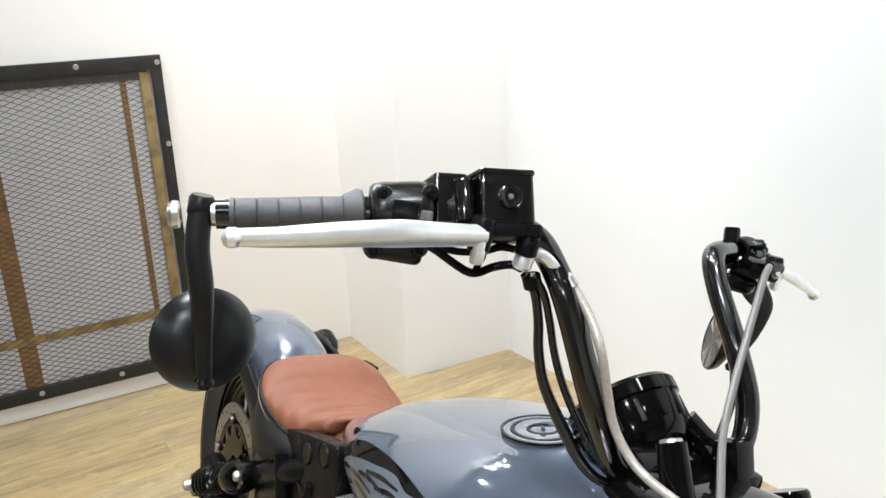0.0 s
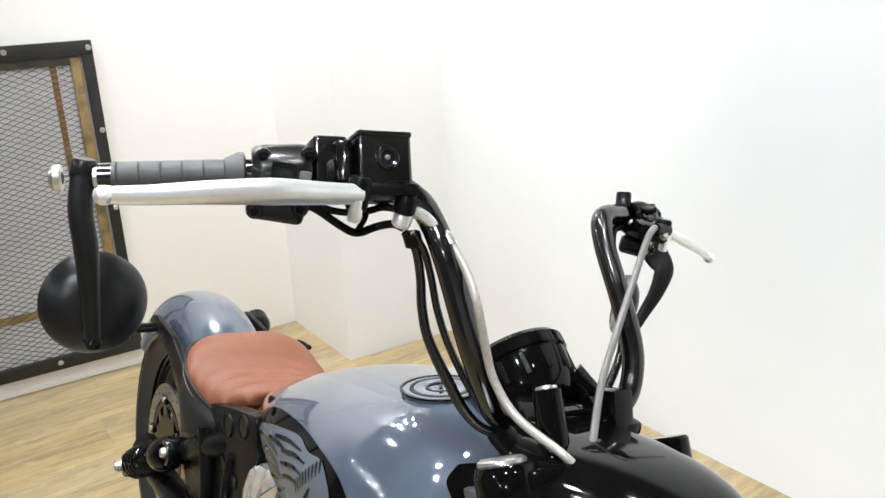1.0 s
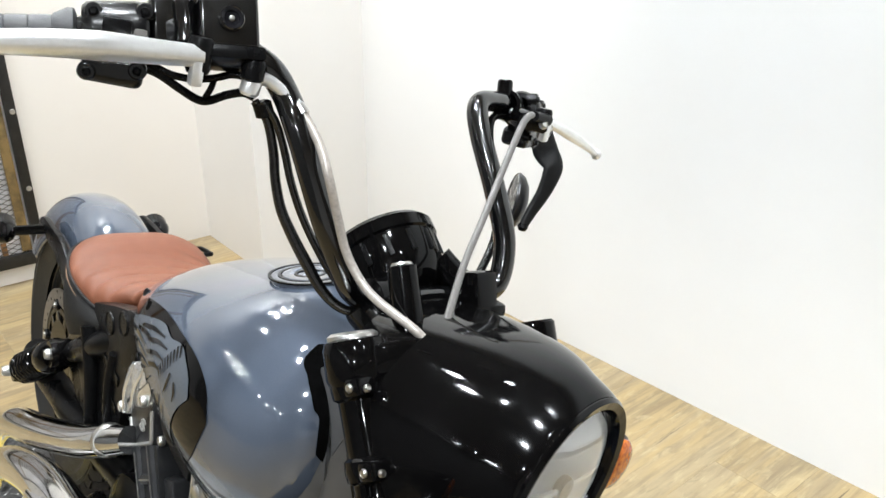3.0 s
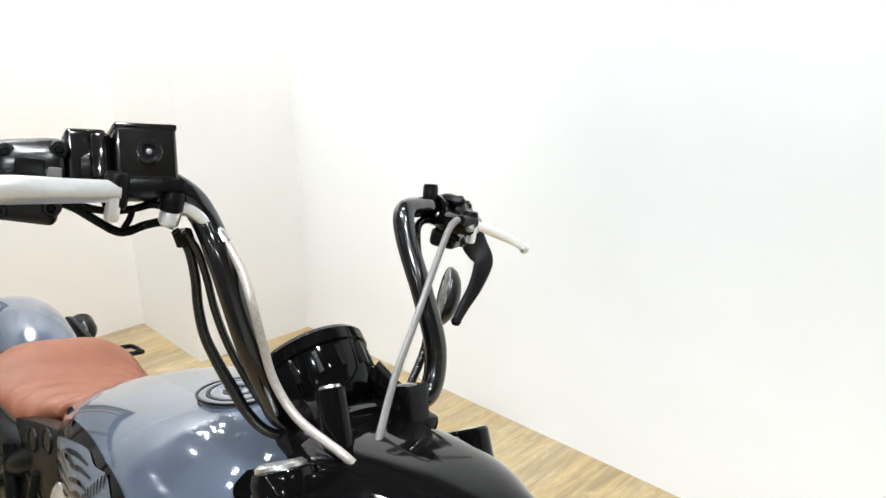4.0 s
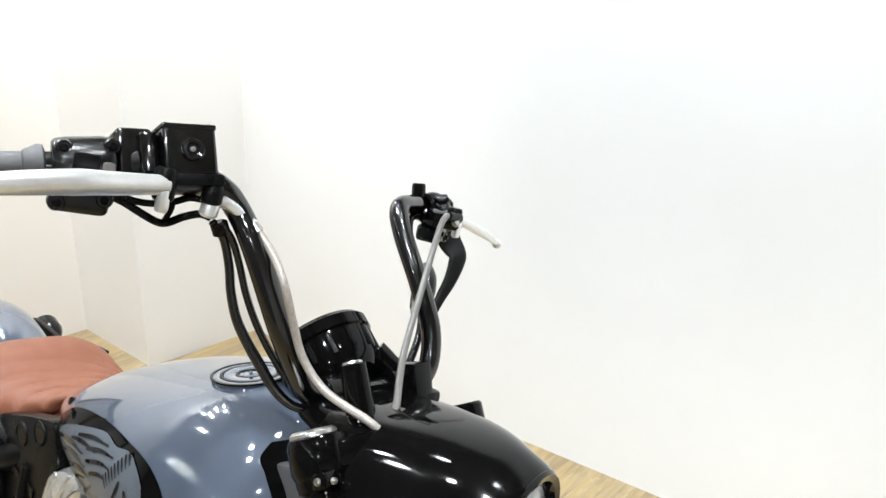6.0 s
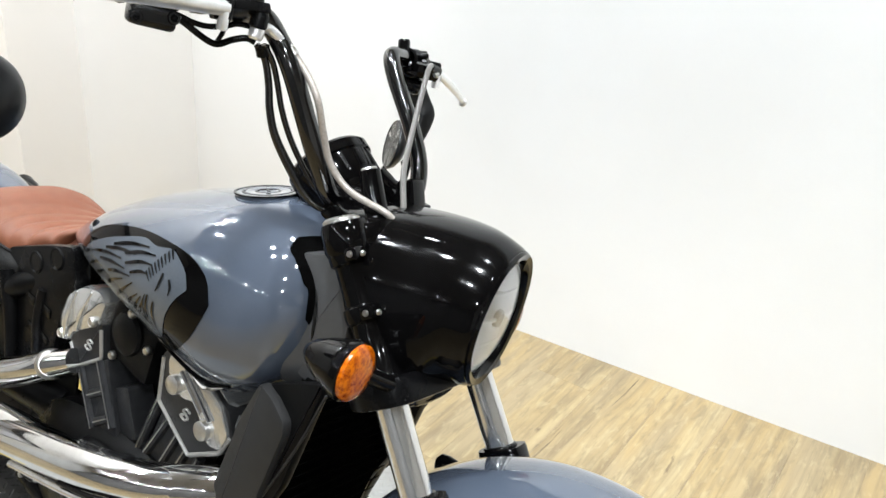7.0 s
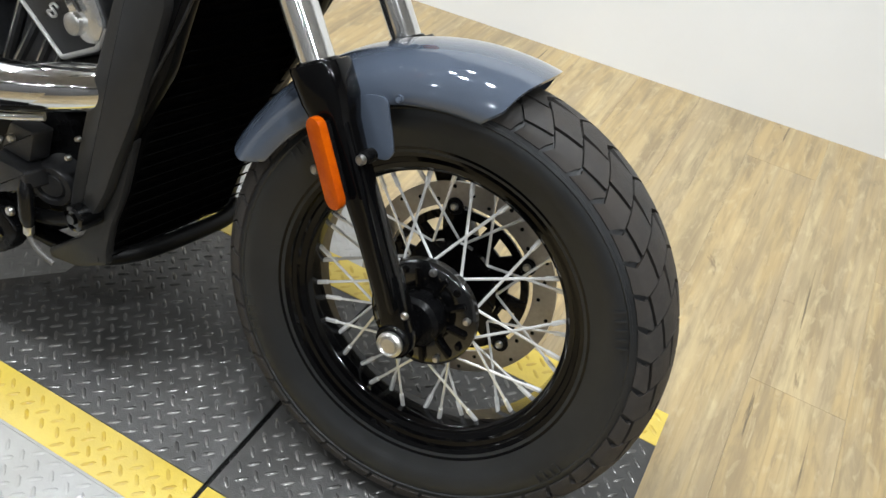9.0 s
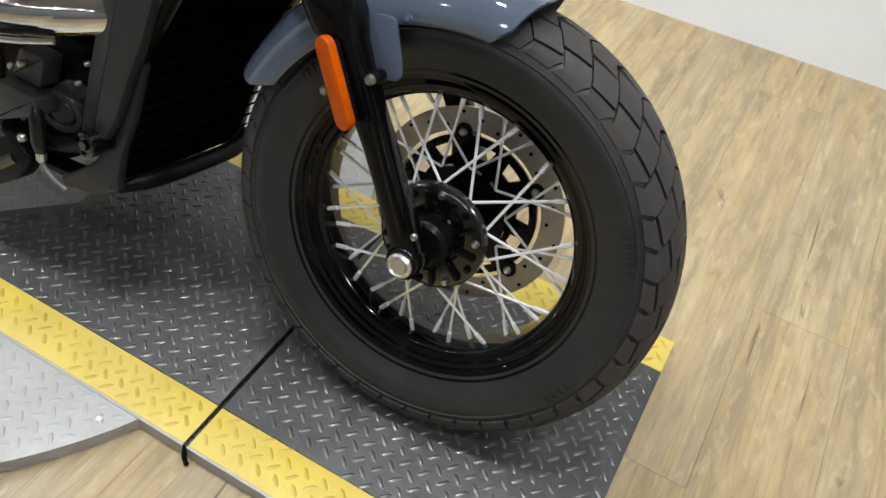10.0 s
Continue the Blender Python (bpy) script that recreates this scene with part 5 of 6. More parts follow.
def tank_patch(name, lower, upper, x0, x1, lift, mat, label="", cols=40, rows=10, side=-1):
    """A skin that lies on the tank's flank between two curves of height."""
    bm = bmesh.new()
    G = []
    for i in range(cols + 1):
        x = x0 + (x1 - x0) * i / cols
        lo, hi = lower(x), upper(x)
        row = []
        for j in range(rows + 1):
            z = lo + (hi - lo) * j / rows
            row.append(bm.verts.new((x, side * (tank_half(x, z) + lift), z)))
        G.append(row)
    for i in range(cols):
        for j in range(rows):
            bm.faces.new((G[i][j], G[i + 1][j], G[i + 1][j + 1], G[i][j + 1]))
    return part(name, bm, mat, tank, label, sharp=60)


def curve(points):
    """A smooth line through points, as a function."""
    P = points

    def f(x):
        i = 0
        while i < len(P) - 2 and x > P[i + 1][0]:
            i += 1
        a, b, c, d = P[max(i - 1, 0)], P[i], P[i + 1], P[min(i + 2, len(P) - 1)]
        h = c[0] - b[0]
        t = max(0.0, min(1.0, (x - b[0]) / h))
        m0, m1 = (c[1] - a[1]) / (c[0] - a[0]) * h, (d[1] - b[1]) / (d[0] - b[0]) * h
        return (2 * t ** 3 - 3 * t * t + 1) * b[1] + (t ** 3 - 2 * t * t + t) * m0 + (3 * t * t - 2 * t ** 3) * c[1] + (t ** 3 - t * t) * m1
    return f


up_c = curve([(-0.905, 0.700), (-0.87, 0.730), (-0.82, 0.755), (-0.76, 0.773), (-0.70, 0.785), (-0.64, 0.790), (-0.58, 0.788), (-0.54, 0.772), (-0.526, 0.755), (-0.5205, 0.738)])
lo_c = curve([(-0.905, 0.660), (-0.87, 0.652), (-0.77, 0.645), (-0.70, 0.637), (-0.625, 0.628), (-0.60, 0.634), (-0.57, 0.657), (-0.545, 0.684), (-0.528, 0.716), (-0.5205, 0.736)])
for side in (-1, 1):
    tank_patch("tank_panel", lo_c, up_c, -0.905, -0.5207, 0.0012, "black", "gloss black tank panel", side=side)


def tank_ribbon(name, pts, width, lift, mat, label="", side=-1):
    """A narrow band on the tank's flank along points (x, z)."""
    P = smooth_path([(x, z, 0) for x, z in pts], 5)
    bm = bmesh.new()
    prev = None
    n = len(P)
    for i, p in enumerate(P):
        d = (P[min(i + 1, n - 1)] - P[max(i - 1, 0)]).normalized()
        q = Vector((-d.y, d.x, 0))
        f = i / (n - 1)
        w = width * 0.5 * (0.45 + 0.55 * math.sin(math.pi * min(1.0, 0.15 + f)))
        a, b = p + q * w, p - q * w
        cur = [bm.verts.new((v.x, side * (tank_half(v.x, v.y) + lift), v.y)) for v in (a, b)]
        if prev:
            bm.faces.new((prev[0], cur[0], cur[1], prev[1]))
        prev = cur
    return part(name, bm, mat, tank, label, sharp=60)


# abstract fan of pale plumes parted by dark lines, with a barred band, on both flanks
fan_up = curve([(-0.900, 0.680), (-0.86, 0.712), (-0.81, 0.737), (-0.764, 0.755), (-0.69, 0.778), (-0.65, 0.778), (-0.615, 0.785), (-0.592, 0.778), (-0.572, 0.765), (-0.563, 0.748)])
fan_lo = curve([(-0.900, 0.672), (-0.86, 0.666), (-0.80, 0.656), (-0.72, 0.650), (-0.66, 0.640), (-0.632, 0.645), (-0.612, 0.658), (-0.600, 0.690), (-0.582, 0.723), (-0.563, 0.744)])
for side in (-1, 1):
    tank_patch("plume_fan", fan_lo, fan_up, -0.900, -0.563, 0.0024, "decal", "pale blue fan of the tank graphic", side=side)
    for pts_ in (((-0.777, 0.735), (-0.727, 0.752), (-0.679, 0.762)), ((-0.735, 0.735), (-0.694, 0.750), (-0.657, 0.757)), ((-0.728, 0.722), (-0.687, 0.738), (-0.658, 0.743)), ((-0.710, 0.714), (-0.683, 0.725), (-0.664, 0.728)),
                 ((-0.893, 0.682), (-0.870, 0.692), (-0.842, 0.702)), ((-0.872, 0.668), (-0.850, 0.680), (-0.822, 0.692)), ((-0.842, 0.664), (-0.822, 0.674), (-0.798, 0.685)), ((-0.800, 0.662), (-0.770, 0.680), (-0.730, 0.697)),
                 ((-0.764, 0.657), (-0.735, 0.677), (-0.699, 0.702)), ((-0.735, 0.655), (-0.712, 0.671), (-0.684, 0.690)), ((-0.690, 0.658), (-0.672, 0.680), (-0.662, 0.698)), ((-0.655, 0.700), (-0.662, 0.675), (-0.652, 0.654)), ((-0.640, 0.695), (-0.645, 0.672), (-0.638, 0.655)),
                 ((-0.800, 0.722), (-0.750, 0.736), (-0.705, 0.743)), ((-0.842, 0.703), (-0.790, 0.717), (-0.742, 0.724)), ((-0.815, 0.700), (-0.772, 0.709), (-0.728, 0.713)), ((-0.782, 0.692), (-0.748, 0.702), (-0.710, 0.708)),
                 ((-0.708, 0.655), (-0.692, 0.672), (-0.674, 0.690)), ((-0.672, 0.650), (-0.668, 0.668), (-0.672, 0.686)), ((-0.627, 0.742), (-0.632, 0.725), (-0.638, 0.712)), ((-0.612, 0.738), (-0.607, 0.728), (-0.608, 0.716))):
        tank_ribbon("plume_line", [(x_ + 0.014, z_ + 0.010) for x_, z_ in pts_], 0.0052, 0.0036, "black", "", side)
    for k in range(9):
        c = Vector((-0.648 + 0.0048 * k, 0.736 + 0.0056 * k))
        tank_ribbon("band_bar", [(c.x - 0.006, c.y + 0.006), c[:], (c.x + 0.006, c.y - 0.006)], 0.0034, 0.0036, "black", "", side)


# chrome sliver shaped as the bright reflection on the tank's underside, and edge welt of the tank
part("tank_reflection", tube([(-0.575, -0.160, 0.602), (-0.54, -0.163, 0.600), (-0.51, -0.160, 0.612)], [0.004, 0.010, 0.003], 10, 5, True, 0.5), "chrome", tank, "chrome sliver set in for the reflection under the tank")
part("edge_welt", tube([(x, -(tank_half(x, z) - 0.001), z) for x, z in ((-0.90, 0.652), (-0.80, 0.646), (-0.70, 0.636), (-0.61, 0.616), (-0.55, 0.606), (-0.50, 0.618))], 0.0032, 8, 5), "black", tank)
# filler cap, flush, of nested rings
cap_p = Vector((-0.598, -0.054, 0.8675))
cap_n = Vector((-0.16, -0.11, 1.0)).normalized()
cap = part("filler_cap", lathe([(0.0, 0.0032), (0.013, 0.0032), (0.0145, 0.0022), (0.019, 0.0022), (0.021, 0.0036), (0.033, 0.0036), (0.0345, 0.0022), (0.038, 0.0022), (0.040, 0.0034), (0.046, 0.0028), (0.048, -0.004)], axis_pose(cap_p, cap_n), 56), "paint", tank, "flush painted filler cap with dark rings")
for r in (0.0172, 0.0365, 0.0485):
    part("cap_ring", lathe([(r - 0.0017, 0.0018), (r - 0.0017, 0.0036), (r + 0.0017, 0.0036), (r + 0.0017, 0.0016)], axis_pose(cap_p, cap_n), 56, True), "wire", tank)
part("cap_slot", box((0.016, 0.0045, 0.002), axis_pose(cap_p + cap_n * 0.0034, cap_n, 0.4), 0.0006), "wire", tank)
part("tank_screw", bolt_head((-0.885, -(tank_half(-0.885, 0.735) - 0.001), 0.735), (0, -1, 0.4), 0.007, 0.003), "satin", tank)

# frame neck in front of the tank
neck = part("frame_neck", skin([ring(Vector((x, 0, z)), Vector((1, 0, 0)), rx, rz, 28, 3.2) for x, z, rx, rz in ((-0.56, 0.715, 0.150, 0.090), (-0.48, 0.715, 0.145, 0.090), (-0.43, 0.712, 0.135, 0.092), (-0.395, 0.728, 0.118, 0.095), (-0.37, 0.740, 0.085, 0.088), (-0.352, 0.745, 0.06, 0.08))]), "neck", bike, "satin dark frame neck", sharp=50)

# cast plate in front of the tank, its rear edge hollowed to follow the tank's nose, and a black sheet on the nose that
# paints the shade of the gap between the two
part("neck_casting", extrude(rounded([(-0.345, 0.690), (-0.345, 0.846), (-0.392, 0.846), (-0.443, 0.832), (-0.450, 0.826), (-0.428, 0.806), (-0.411, 0.782), (-0.404, 0.755), (-0.405, 0.728), (-0.418, 0.700), (-0.444, 0.674), (-0.400, 0.660)], 0.005), 0.244, side_pose(0.122), 0.006), "neck", neck, "satin grey neck casting")
gap_shade_lo = curve([(-0.466, 0.8445), (-0.4605, 0.834), (-0.4425, 0.821), (-0.421, 0.797), (-0.411, 0.775), (-0.4085, 0.722), (-0.4017, 0.735)])
gap_shade_up = curve([(-0.466, 0.8455), (-0.455, 0.849), (-0.443, 0.8485), (-0.43, 0.8425), (-0.412, 0.8235), (-0.4017, 0.801)])
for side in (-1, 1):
    tank_patch("nose_seal", gap_shade_lo, gap_shade_up, -0.466, -0.4018, 0.0022, "slat", "black sheet on the tank's nose for the shaded gap", side=side)

# ---------------------------------------------------------------- seat
SEAT = [(-1.068, 0.660, 0.645, 0.030), (-1.080, 0.660, 0.612, 0.064), (-1.104, 0.655, 0.594, 0.096), (-1.135, 0.648, 0.590, 0.122), (-1.18, 0.646, 0.602, 0.138), (-1.23, 0.650, 0.622, 0.146), (-1.28, 0.666, 0.640, 0.132), (-1.325, 0.670, 0.644, 0.101), (-1.355, 0.661, 0.640, 0.064), (-1.368, 0.645, 0.634, 0.034)]
rings = []
for x, top, edge, hw in SEAT:
    r = []
    for k in range(49):
        v = -1 + 2 * k / 48
        y = hw * math.sin(v * math.pi / 2) * (0.80 if v > 0 else 1.0)
        z = edge + (top - edge) * (1 - abs(v) ** 2.6)
        r.append(Vector((x - 0.028 * v * v * (1 if x < -1.05 else 0.3), y, z)))
    r += [Vector((x, hw * 0.9 * s, edge - 0.014)) for s in (1.0, 0.5, 0.0, -0.5, -1.0)]
    rings.append(r)


drings = dense(rings, 9)
for r in drings:
    for i, p in enumerate(r[:49]):
        v = -1 + 2 * i / 48
        k = max(0.0, 1 - abs((p.x + 1.14) / 0.13)) ** 0.5
        crease = 1 - abs(math.sin((p.x - 0.05 * v - 0.06 * v * v) * 88))
        p.z -= 0.014 * crease ** 2 * k * max(0.0, 0.35 + 0.65 * abs(v)) * (1 - abs(v) ** 8)
seat = part("seat", skin(drings), "tan", bike, "tan brown pleated leather solo seat", sharp=60)
# black side skirt under the tan top
for side in (-1, 1):
    path = smooth_path([(x - (0.028 if x < -1.05 else 0.008), side * hw * (0.80 if side > 0 else 1.0), edge) for x, top, edge, hw in SEAT], 4)
    low = smooth_path([(x, side * (hw * (0.80 if side > 0 else 0.98) + 0.004), z) for (x, _, _, hw), z in zip(SEAT, (0.635, 0.60, 0.575, 0.555, 0.535, 0.515, 0.50, 0.49, 0.49, 0.50))], 4)
    bm = bmesh.new()
    prev = None
    for a, b in zip(path[5:], low[5:]):
        row = []
        for k in range(7):
            t = k / 6
            p = a.lerp(b, t)
            row.append(bm.verts.new((p.x, p.y + side * 0.010 * math.sin(math.pi * t), p.z)))
        if prev:
            for k in range(6):
                bm.faces.new((prev[k], row[k], row[k + 1], prev[k + 1]))
        prev = row
    part("side_skirt", bm, "vinyl", seat, "black vinyl seat side")
    part("piping", tube([(p.x, p.y + side * 0.001, p.z + 0.001) for p in path[6::3]], 0.0035, 8, 3), "vinyl", seat)
    part("stitching", tube([(p.x, p.y + side * 0.004, p.z - 0.010) for p in path[6::3]], 0.0011, 6, 3), "thread", seat, "tan stitching")

# ---------------------------------------------------------------- rear wheel, guard and tail
REAR = Vector((-1.562, 0, 0.305))
rear_wheel, rw_at = wheel("rear_wheel", REAR, 0.322, 0.150, 0.222, 40, False, -1, 0.149, "gloss black hub of the spoked rear wheel")
tread_blocks(part, rear_wheel, rw_at, 0.322, 0.150, 0.222)
rear_fender = mudguard("rear_fender", REAR, 0.363, 0.083, radians(50), radians(150), 0.045, False, tip=-0.1, crown=0.055)
for side in (-1, 1):
    part("fender_strut", extrude(rounded([(-1.30, 0.48), (-1.36, 0.565), (-1.48, 0.610), (-1.62, 0.615), (-1.66, 0.585), (-1.50, 0.565), (-1.40, 0.505), (-1.36, 0.43), (-1.31, 0.41)], 0.02), 0.012, side_pose(side * 0.104 + 0.006), 0.003), "satin", rear_fender, "satin black fender strut")
turn_signal((-1.665, -0.182, 0.575), (-0.98, 0, 0.05), "dial", (-1.60, -0.095, 0.590), False, 0.032)
turn_signal((-1.640, 0.138, 0.580), (-0.98, 0, 0.05), "dial", (-1.60, 0.095, 0.585), False, 0.030)
part("plate_loop", tube([(-1.59, 0.13, 0.512), (-1.588, 0.255, 0.520), (-1.600, 0.266, 0.520), (-1.630, 0.264, 0.518), (-1.642, 0.250, 0.516), (-1.64, 0.13, 0.510)], 0.0060, 8, 5), "satin", rear_fender, "black wire loop bracket")

# swingarm and shocks
for side in (-1, 1):
    part("swingarm", tube([(-1.58, side * 0.115, 0.305), (-1.40, side * 0.120, 0.318), (-1.15, side * 0.110, 0.335), (-0.98, side * 0.09, 0.34)], [0.030, 0.026, 0.028, 0.034], 18, 5, True, 1.2), "satin", bike, "black swingarm")
    a, b = Vector((-1.515, side * 0.158, 0.305)), Vector((-1.270, side * 0.150, 0.458))
    d = (b - a).normalized()
    shock = part("shock_absorber", tube([a, a.lerp(b, 0.5), b], 0.019, 16, 2), "satin", bike, "black coil-over shock absorber")
    coil = []
    turns, n_ = 8, 8 * 14
    s1 = d.orthogonal().normalized()
    s2 = d.cross(s1)
    for k in range(n_ + 1):
        t = 0.10 + 0.62 * k / n_
        ang = 2 * math.pi * turns * k / n_
        coil.append(a.lerp(b, t) + 0.030 * (math.cos(ang) * s1 + math.sin(ang) * s2))
    part("spring", tube(coil, 0.0052, 8, 1), "black", shock, "gloss black coil spring")
    part("shock_body", lathe([(0, -0.01), (0.03, -0.01), (0.033, 0.0), (0.033, 0.050), (0.027, 0.058), (0, 0.058)], axis_pose(a.lerp(b, 0.72), d), 24), "black", shock)
    part("shock_eye", lathe([(0, -0.02), (0.024, -0.02), (0.026, -0.014), (0.026, 0.014), (0.024, 0.02), (0, 0.02)], axis_pose(a, (0, 1, 0)), 22), "black", shock)
    part("shock_eye", lathe([(0, -0.02), (0.024, -0.02), (0.026, -0.014), (0.026, 0.014), (0.024, 0.02), (0, 0.02)], axis_pose(b, (0, 1, 0)), 22), "black", shock)
    part("shock_bolt", bolt_head(a + Vector((0, side * 0.018, 0)), (0, side, 0), 0.012, 0.022), "steel", shock, "bright shock bolt")
    part("shock_bolt", bolt_head(b + Vector((0, side * 0.018, 0)), (0, side, 0), 0.010, 0.010), "steel", shock)

# side frame plates with two round holes
for side in (-1, 1):
    sp = part("side_frame", extrude(rounded([(-1.33, 0.455), (-1.20, 0.590), (-1.06, 0.640), (-0.965, 0.668), (-0.945, 0.600), (-0.985, 0.520), (-1.01, 0.40), (-1.10, 0.36), (-1.25, 0.38)], 0.02), 0.030, side_pose(side * 0.112 + 0.015), 0.006), "satin", bike, "black cast side frame")
    for x, z in ((-1.075, 0.602), (-1.010, 0.630)):
        part("frame_hole", lathe([(0.017, 0.0), (0.0195, 0.003), (0.0205, 0.0)], axis_pose((x, side * 0.127, z), (0, side, 0)), 24, True), "satin", sp)
        part("hole_bottom", lathe([(0.0, 0.0015), (0.017, 0.0015)], axis_pose((x, side * 0.127, z), (0, side, 0)), 24), "wire", sp)
    part("frame_rib", tube([(-1.16, side * 0.132, 0.56), (-1.13, side * 0.134, 0.47), (-1.12, side * 0.132, 0.38)], [0.018, 0.013, 0.012], 10, 5), "satin", sp)
    # black sheet added to fill the shaded see-through space behind the casting
    part("dark_filler", extrude(rounded([(-1.325, 0.310), (-1.340, 0.400), (-1.290, 0.500), (-1.200, 0.575), (-1.060, 0.600), (-0.960, 0.600), (-0.960, 0.330)], 0.02), 0.006, side_pose(side * 0.094 + 0.003), 0.002), "shroud", sp, "black filler sheet added behind the casting")
    part("frame_boss", tube([(-1.262, side * 0.130, 0.462), (-1.19, side * 0.128, 0.503), (-1.12, side * 0.120, 0.543), (-1.075, side * 0.105, 0.567)], [0.020, 0.023, 0.024, 0.020], 20, 4), "satin", sp, "round cast boss above the shock")
    part("cast_web", tube([(-1.045, side * 0.126, 0.560), (-1.050, side * 0.129, 0.500), (-1.040, side * 0.129, 0.430), (-1.015, side * 0.126, 0.395)], 0.010, 12, 4), "satin", sp)
    for x, z, w_, h_ in ((-1.085, 0.535, 0.036, 0.016), (-1.030, 0.530, 0.036, 0.016), (-1.070, 0.480, 0.030, 0.014), (-1.025, 0.475, 0.024, 0.014)):
        part("pocket_rim", extrude(rounded([(x - w_ / 2, z + 0.008), (x + w_ / 2, z + 0.002), (x + w_ / 2, z - h_), (x - w_ / 2, z - h_ + 0.006)], 0.005), 0.003, side_pose(side * 0.127 + (0.003 if side > 0 else 0.0)), 0.001), "wire", sp, "dark recess in the casting")
    part("rubber_tab", extrude(rounded([(-1.02, 0.56), (-0.955, 0.60), (-0.935, 0.45), (-0.97, 0.41), (-1.01, 0.44)], 0.015), 0.02, side_pose(side * 0.09 + 0.01), 0.005), "plastic", sp)

# ---------------------------------------------------------------- engine
engine = part("engine", skin([[Vector((-0.80 + rx * math.copysign(abs(math.cos(2 * math.pi * k / 40)) ** 0.7, math.cos(2 * math.pi * k / 40)), y, 0.262 + rz * math.copysign(abs(math.sin(2 * math.pi * k / 40)) ** 0.7, math.sin(2 * math.pi * k / 40)))) for k in range(40)] for y, rx, rz in ((-0.155, 0.12, 0.07), (-0.148, 0.16, 0.10), (-0.12, 0.235, 0.135), (0.12, 0.235, 0.135), (0.155, 0.16, 0.10))]), "satin", bike, "dark grey engine crankcase", sharp=45)
for cx, cz, r in ((-0.80, 0.285, 0.092), (-0.985, 0.27, 0.06), (-0.655, 0.265, 0.052)):
    part("round_cover", lathe([(0, 0.030), (r * 0.55, 0.030), (r * 0.62, 0.024), (r * 0.8, 0.024), (r * 0.92, 0.018), (r, 0.006), (r, 0.0)], axis_pose((cx, -0.142, cz), (0, -1, 0)), 44), "satin", engine, "round dark engine cover")
    for k in range(6):
        a = 2 * math.pi * k / 6 + 0.3
        part("cover_bolt", bolt_head((cx + r * 0.86 * math.cos(a), -0.162, cz + r * 0.86 * math.sin(a)), (0, -1, 0), 0.006, 0.005, 10), "steel", engine)
part("cover_mark", tube([(-0.835, -0.174, 0.27), (-0.81, -0.174, 0.30), (-0.80, -0.174, 0.272), (-0.775, -0.174, 0.30)], 0.003, 6, 6), "mark", engine, "plain casting mark")


def curl(x, z, y, k=1.0):
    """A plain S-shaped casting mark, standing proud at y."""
    return tube([(x + dx * k, y, z + dz * k) for dx, dz in ((0.010, 0.006), (0.001, 0.0095), (-0.006, 0.004), (0.001, 0.0), (0.006, -0.005), (-0.002, -0.0095), (-0.011, -0.005), (-0.004, -0.002))], 0.0020 * k, 6, 5)


def ribs(parent, lines, y, r=0.0085):
    """Cast ribs with a bare machined edge."""
    for (x0, z0), (x1, z1) in lines:
        part("barrel_rib", tube([(x0, y + 0.005, z0), (x1, y + 0.005, z1)], r, 8, 1), "grey", parent)
        part("rib_edge", tube([(x0, y - 0.003, z0), (x1, y - 0.003, z1)], 0.0014, 6, 1), "steel", parent, "bare machined edge")


# front cylinder: barrel leaning forwards, deep head with a bright chamfer, two large bolts
front_cyl = part("cylinder", extrude(rounded([(-0.682, 0.512), (-0.722, 0.385), (-0.645, 0.345), (-0.588, 0.452)], 0.006), 0.075, side_pose(-0.040), 0.004), "grey", bike, "dark grey front engine cylinder")
ribs(front_cyl, (((-0.693, 0.508), (-0.734, 0.395)), ((-0.667, 0.478), (-0.714, 0.396)), ((-0.640, 0.464), (-0.680, 0.382)), ((-0.615, 0.450), (-0.648, 0.380)), ((-0.585, 0.448), (-0.610, 0.375))), -0.120)
HEAD_F = [(-0.683, 0.590), (-0.681, 0.507), (-0.592, 0.450), (-0.523, 0.489), (-0.504, 0.528), (-0.520, 0.562), (-0.600, 0.606), (-0.650, 0.612)]
part("head", extrude(rounded(HEAD_F, 0.006), 0.10, side_pose(-0.035), 0.005), "head", front_cyl, "dark grey cast cylinder head")
rim = [Vector((x, -0.1345, z)) for x, z in rounded([(-0.679, 0.588), (-0.677, 0.510), (-0.592, 0.4555), (-0.526, 0.492), (-0.508, 0.528)], 0.004, 2)[2:-2]]
part("head_edge", tube(rim, 0.0040, 8, 1), "mark", front_cyl, "bare machined edge of the head")
part("head_face", extrude(rounded([(-0.662, 0.590), (-0.648, 0.606), (-0.600, 0.603), (-0.532, 0.568), (-0.508, 0.530), (-0.520, 0.500), (-0.548, 0.494), (-0.572, 0.524), (-0.590, 0.546), (-0.622, 0.540), (-0.652, 0.552)], 0.010), 0.008, side_pose(-0.1335), 0.004), "polish", front_cyl, "bright machined face of the head")
for dx in (0.0, 0.020):
    part("face_rib", tube([(-0.622 + dx, -0.145, 0.585 - dx * 0.2), (-0.566 + dx, -0.145, 0.540 - dx * 0.2)], 0.0038, 8, 1), "chrome", front_cyl)
part("head_cover", extrude(rounded([(-0.650, 0.616), (-0.590, 0.608), (-0.530, 0.572), (-0.498, 0.530), (-0.512, 0.498), (-0.534, 0.520), (-0.560, 0.560), (-0.620, 0.592)], 0.010), 0.085, side_pose(-0.045), 0.012), "polish", front_cyl, "polished head cover")
for x, z in ((-0.636, 0.557), (-0.559, 0.516)):
    part("head_bolt", lathe([(0, 0.014), (0.0120, 0.014), (0.0150, 0.012), (0.0158, 0.0), (0.0175, -0.004), (0.0175, -0.02)], axis_pose((x, -0.137, z), (0, -1, 0)), 28), "alu", front_cyl, "large bright head bolt")
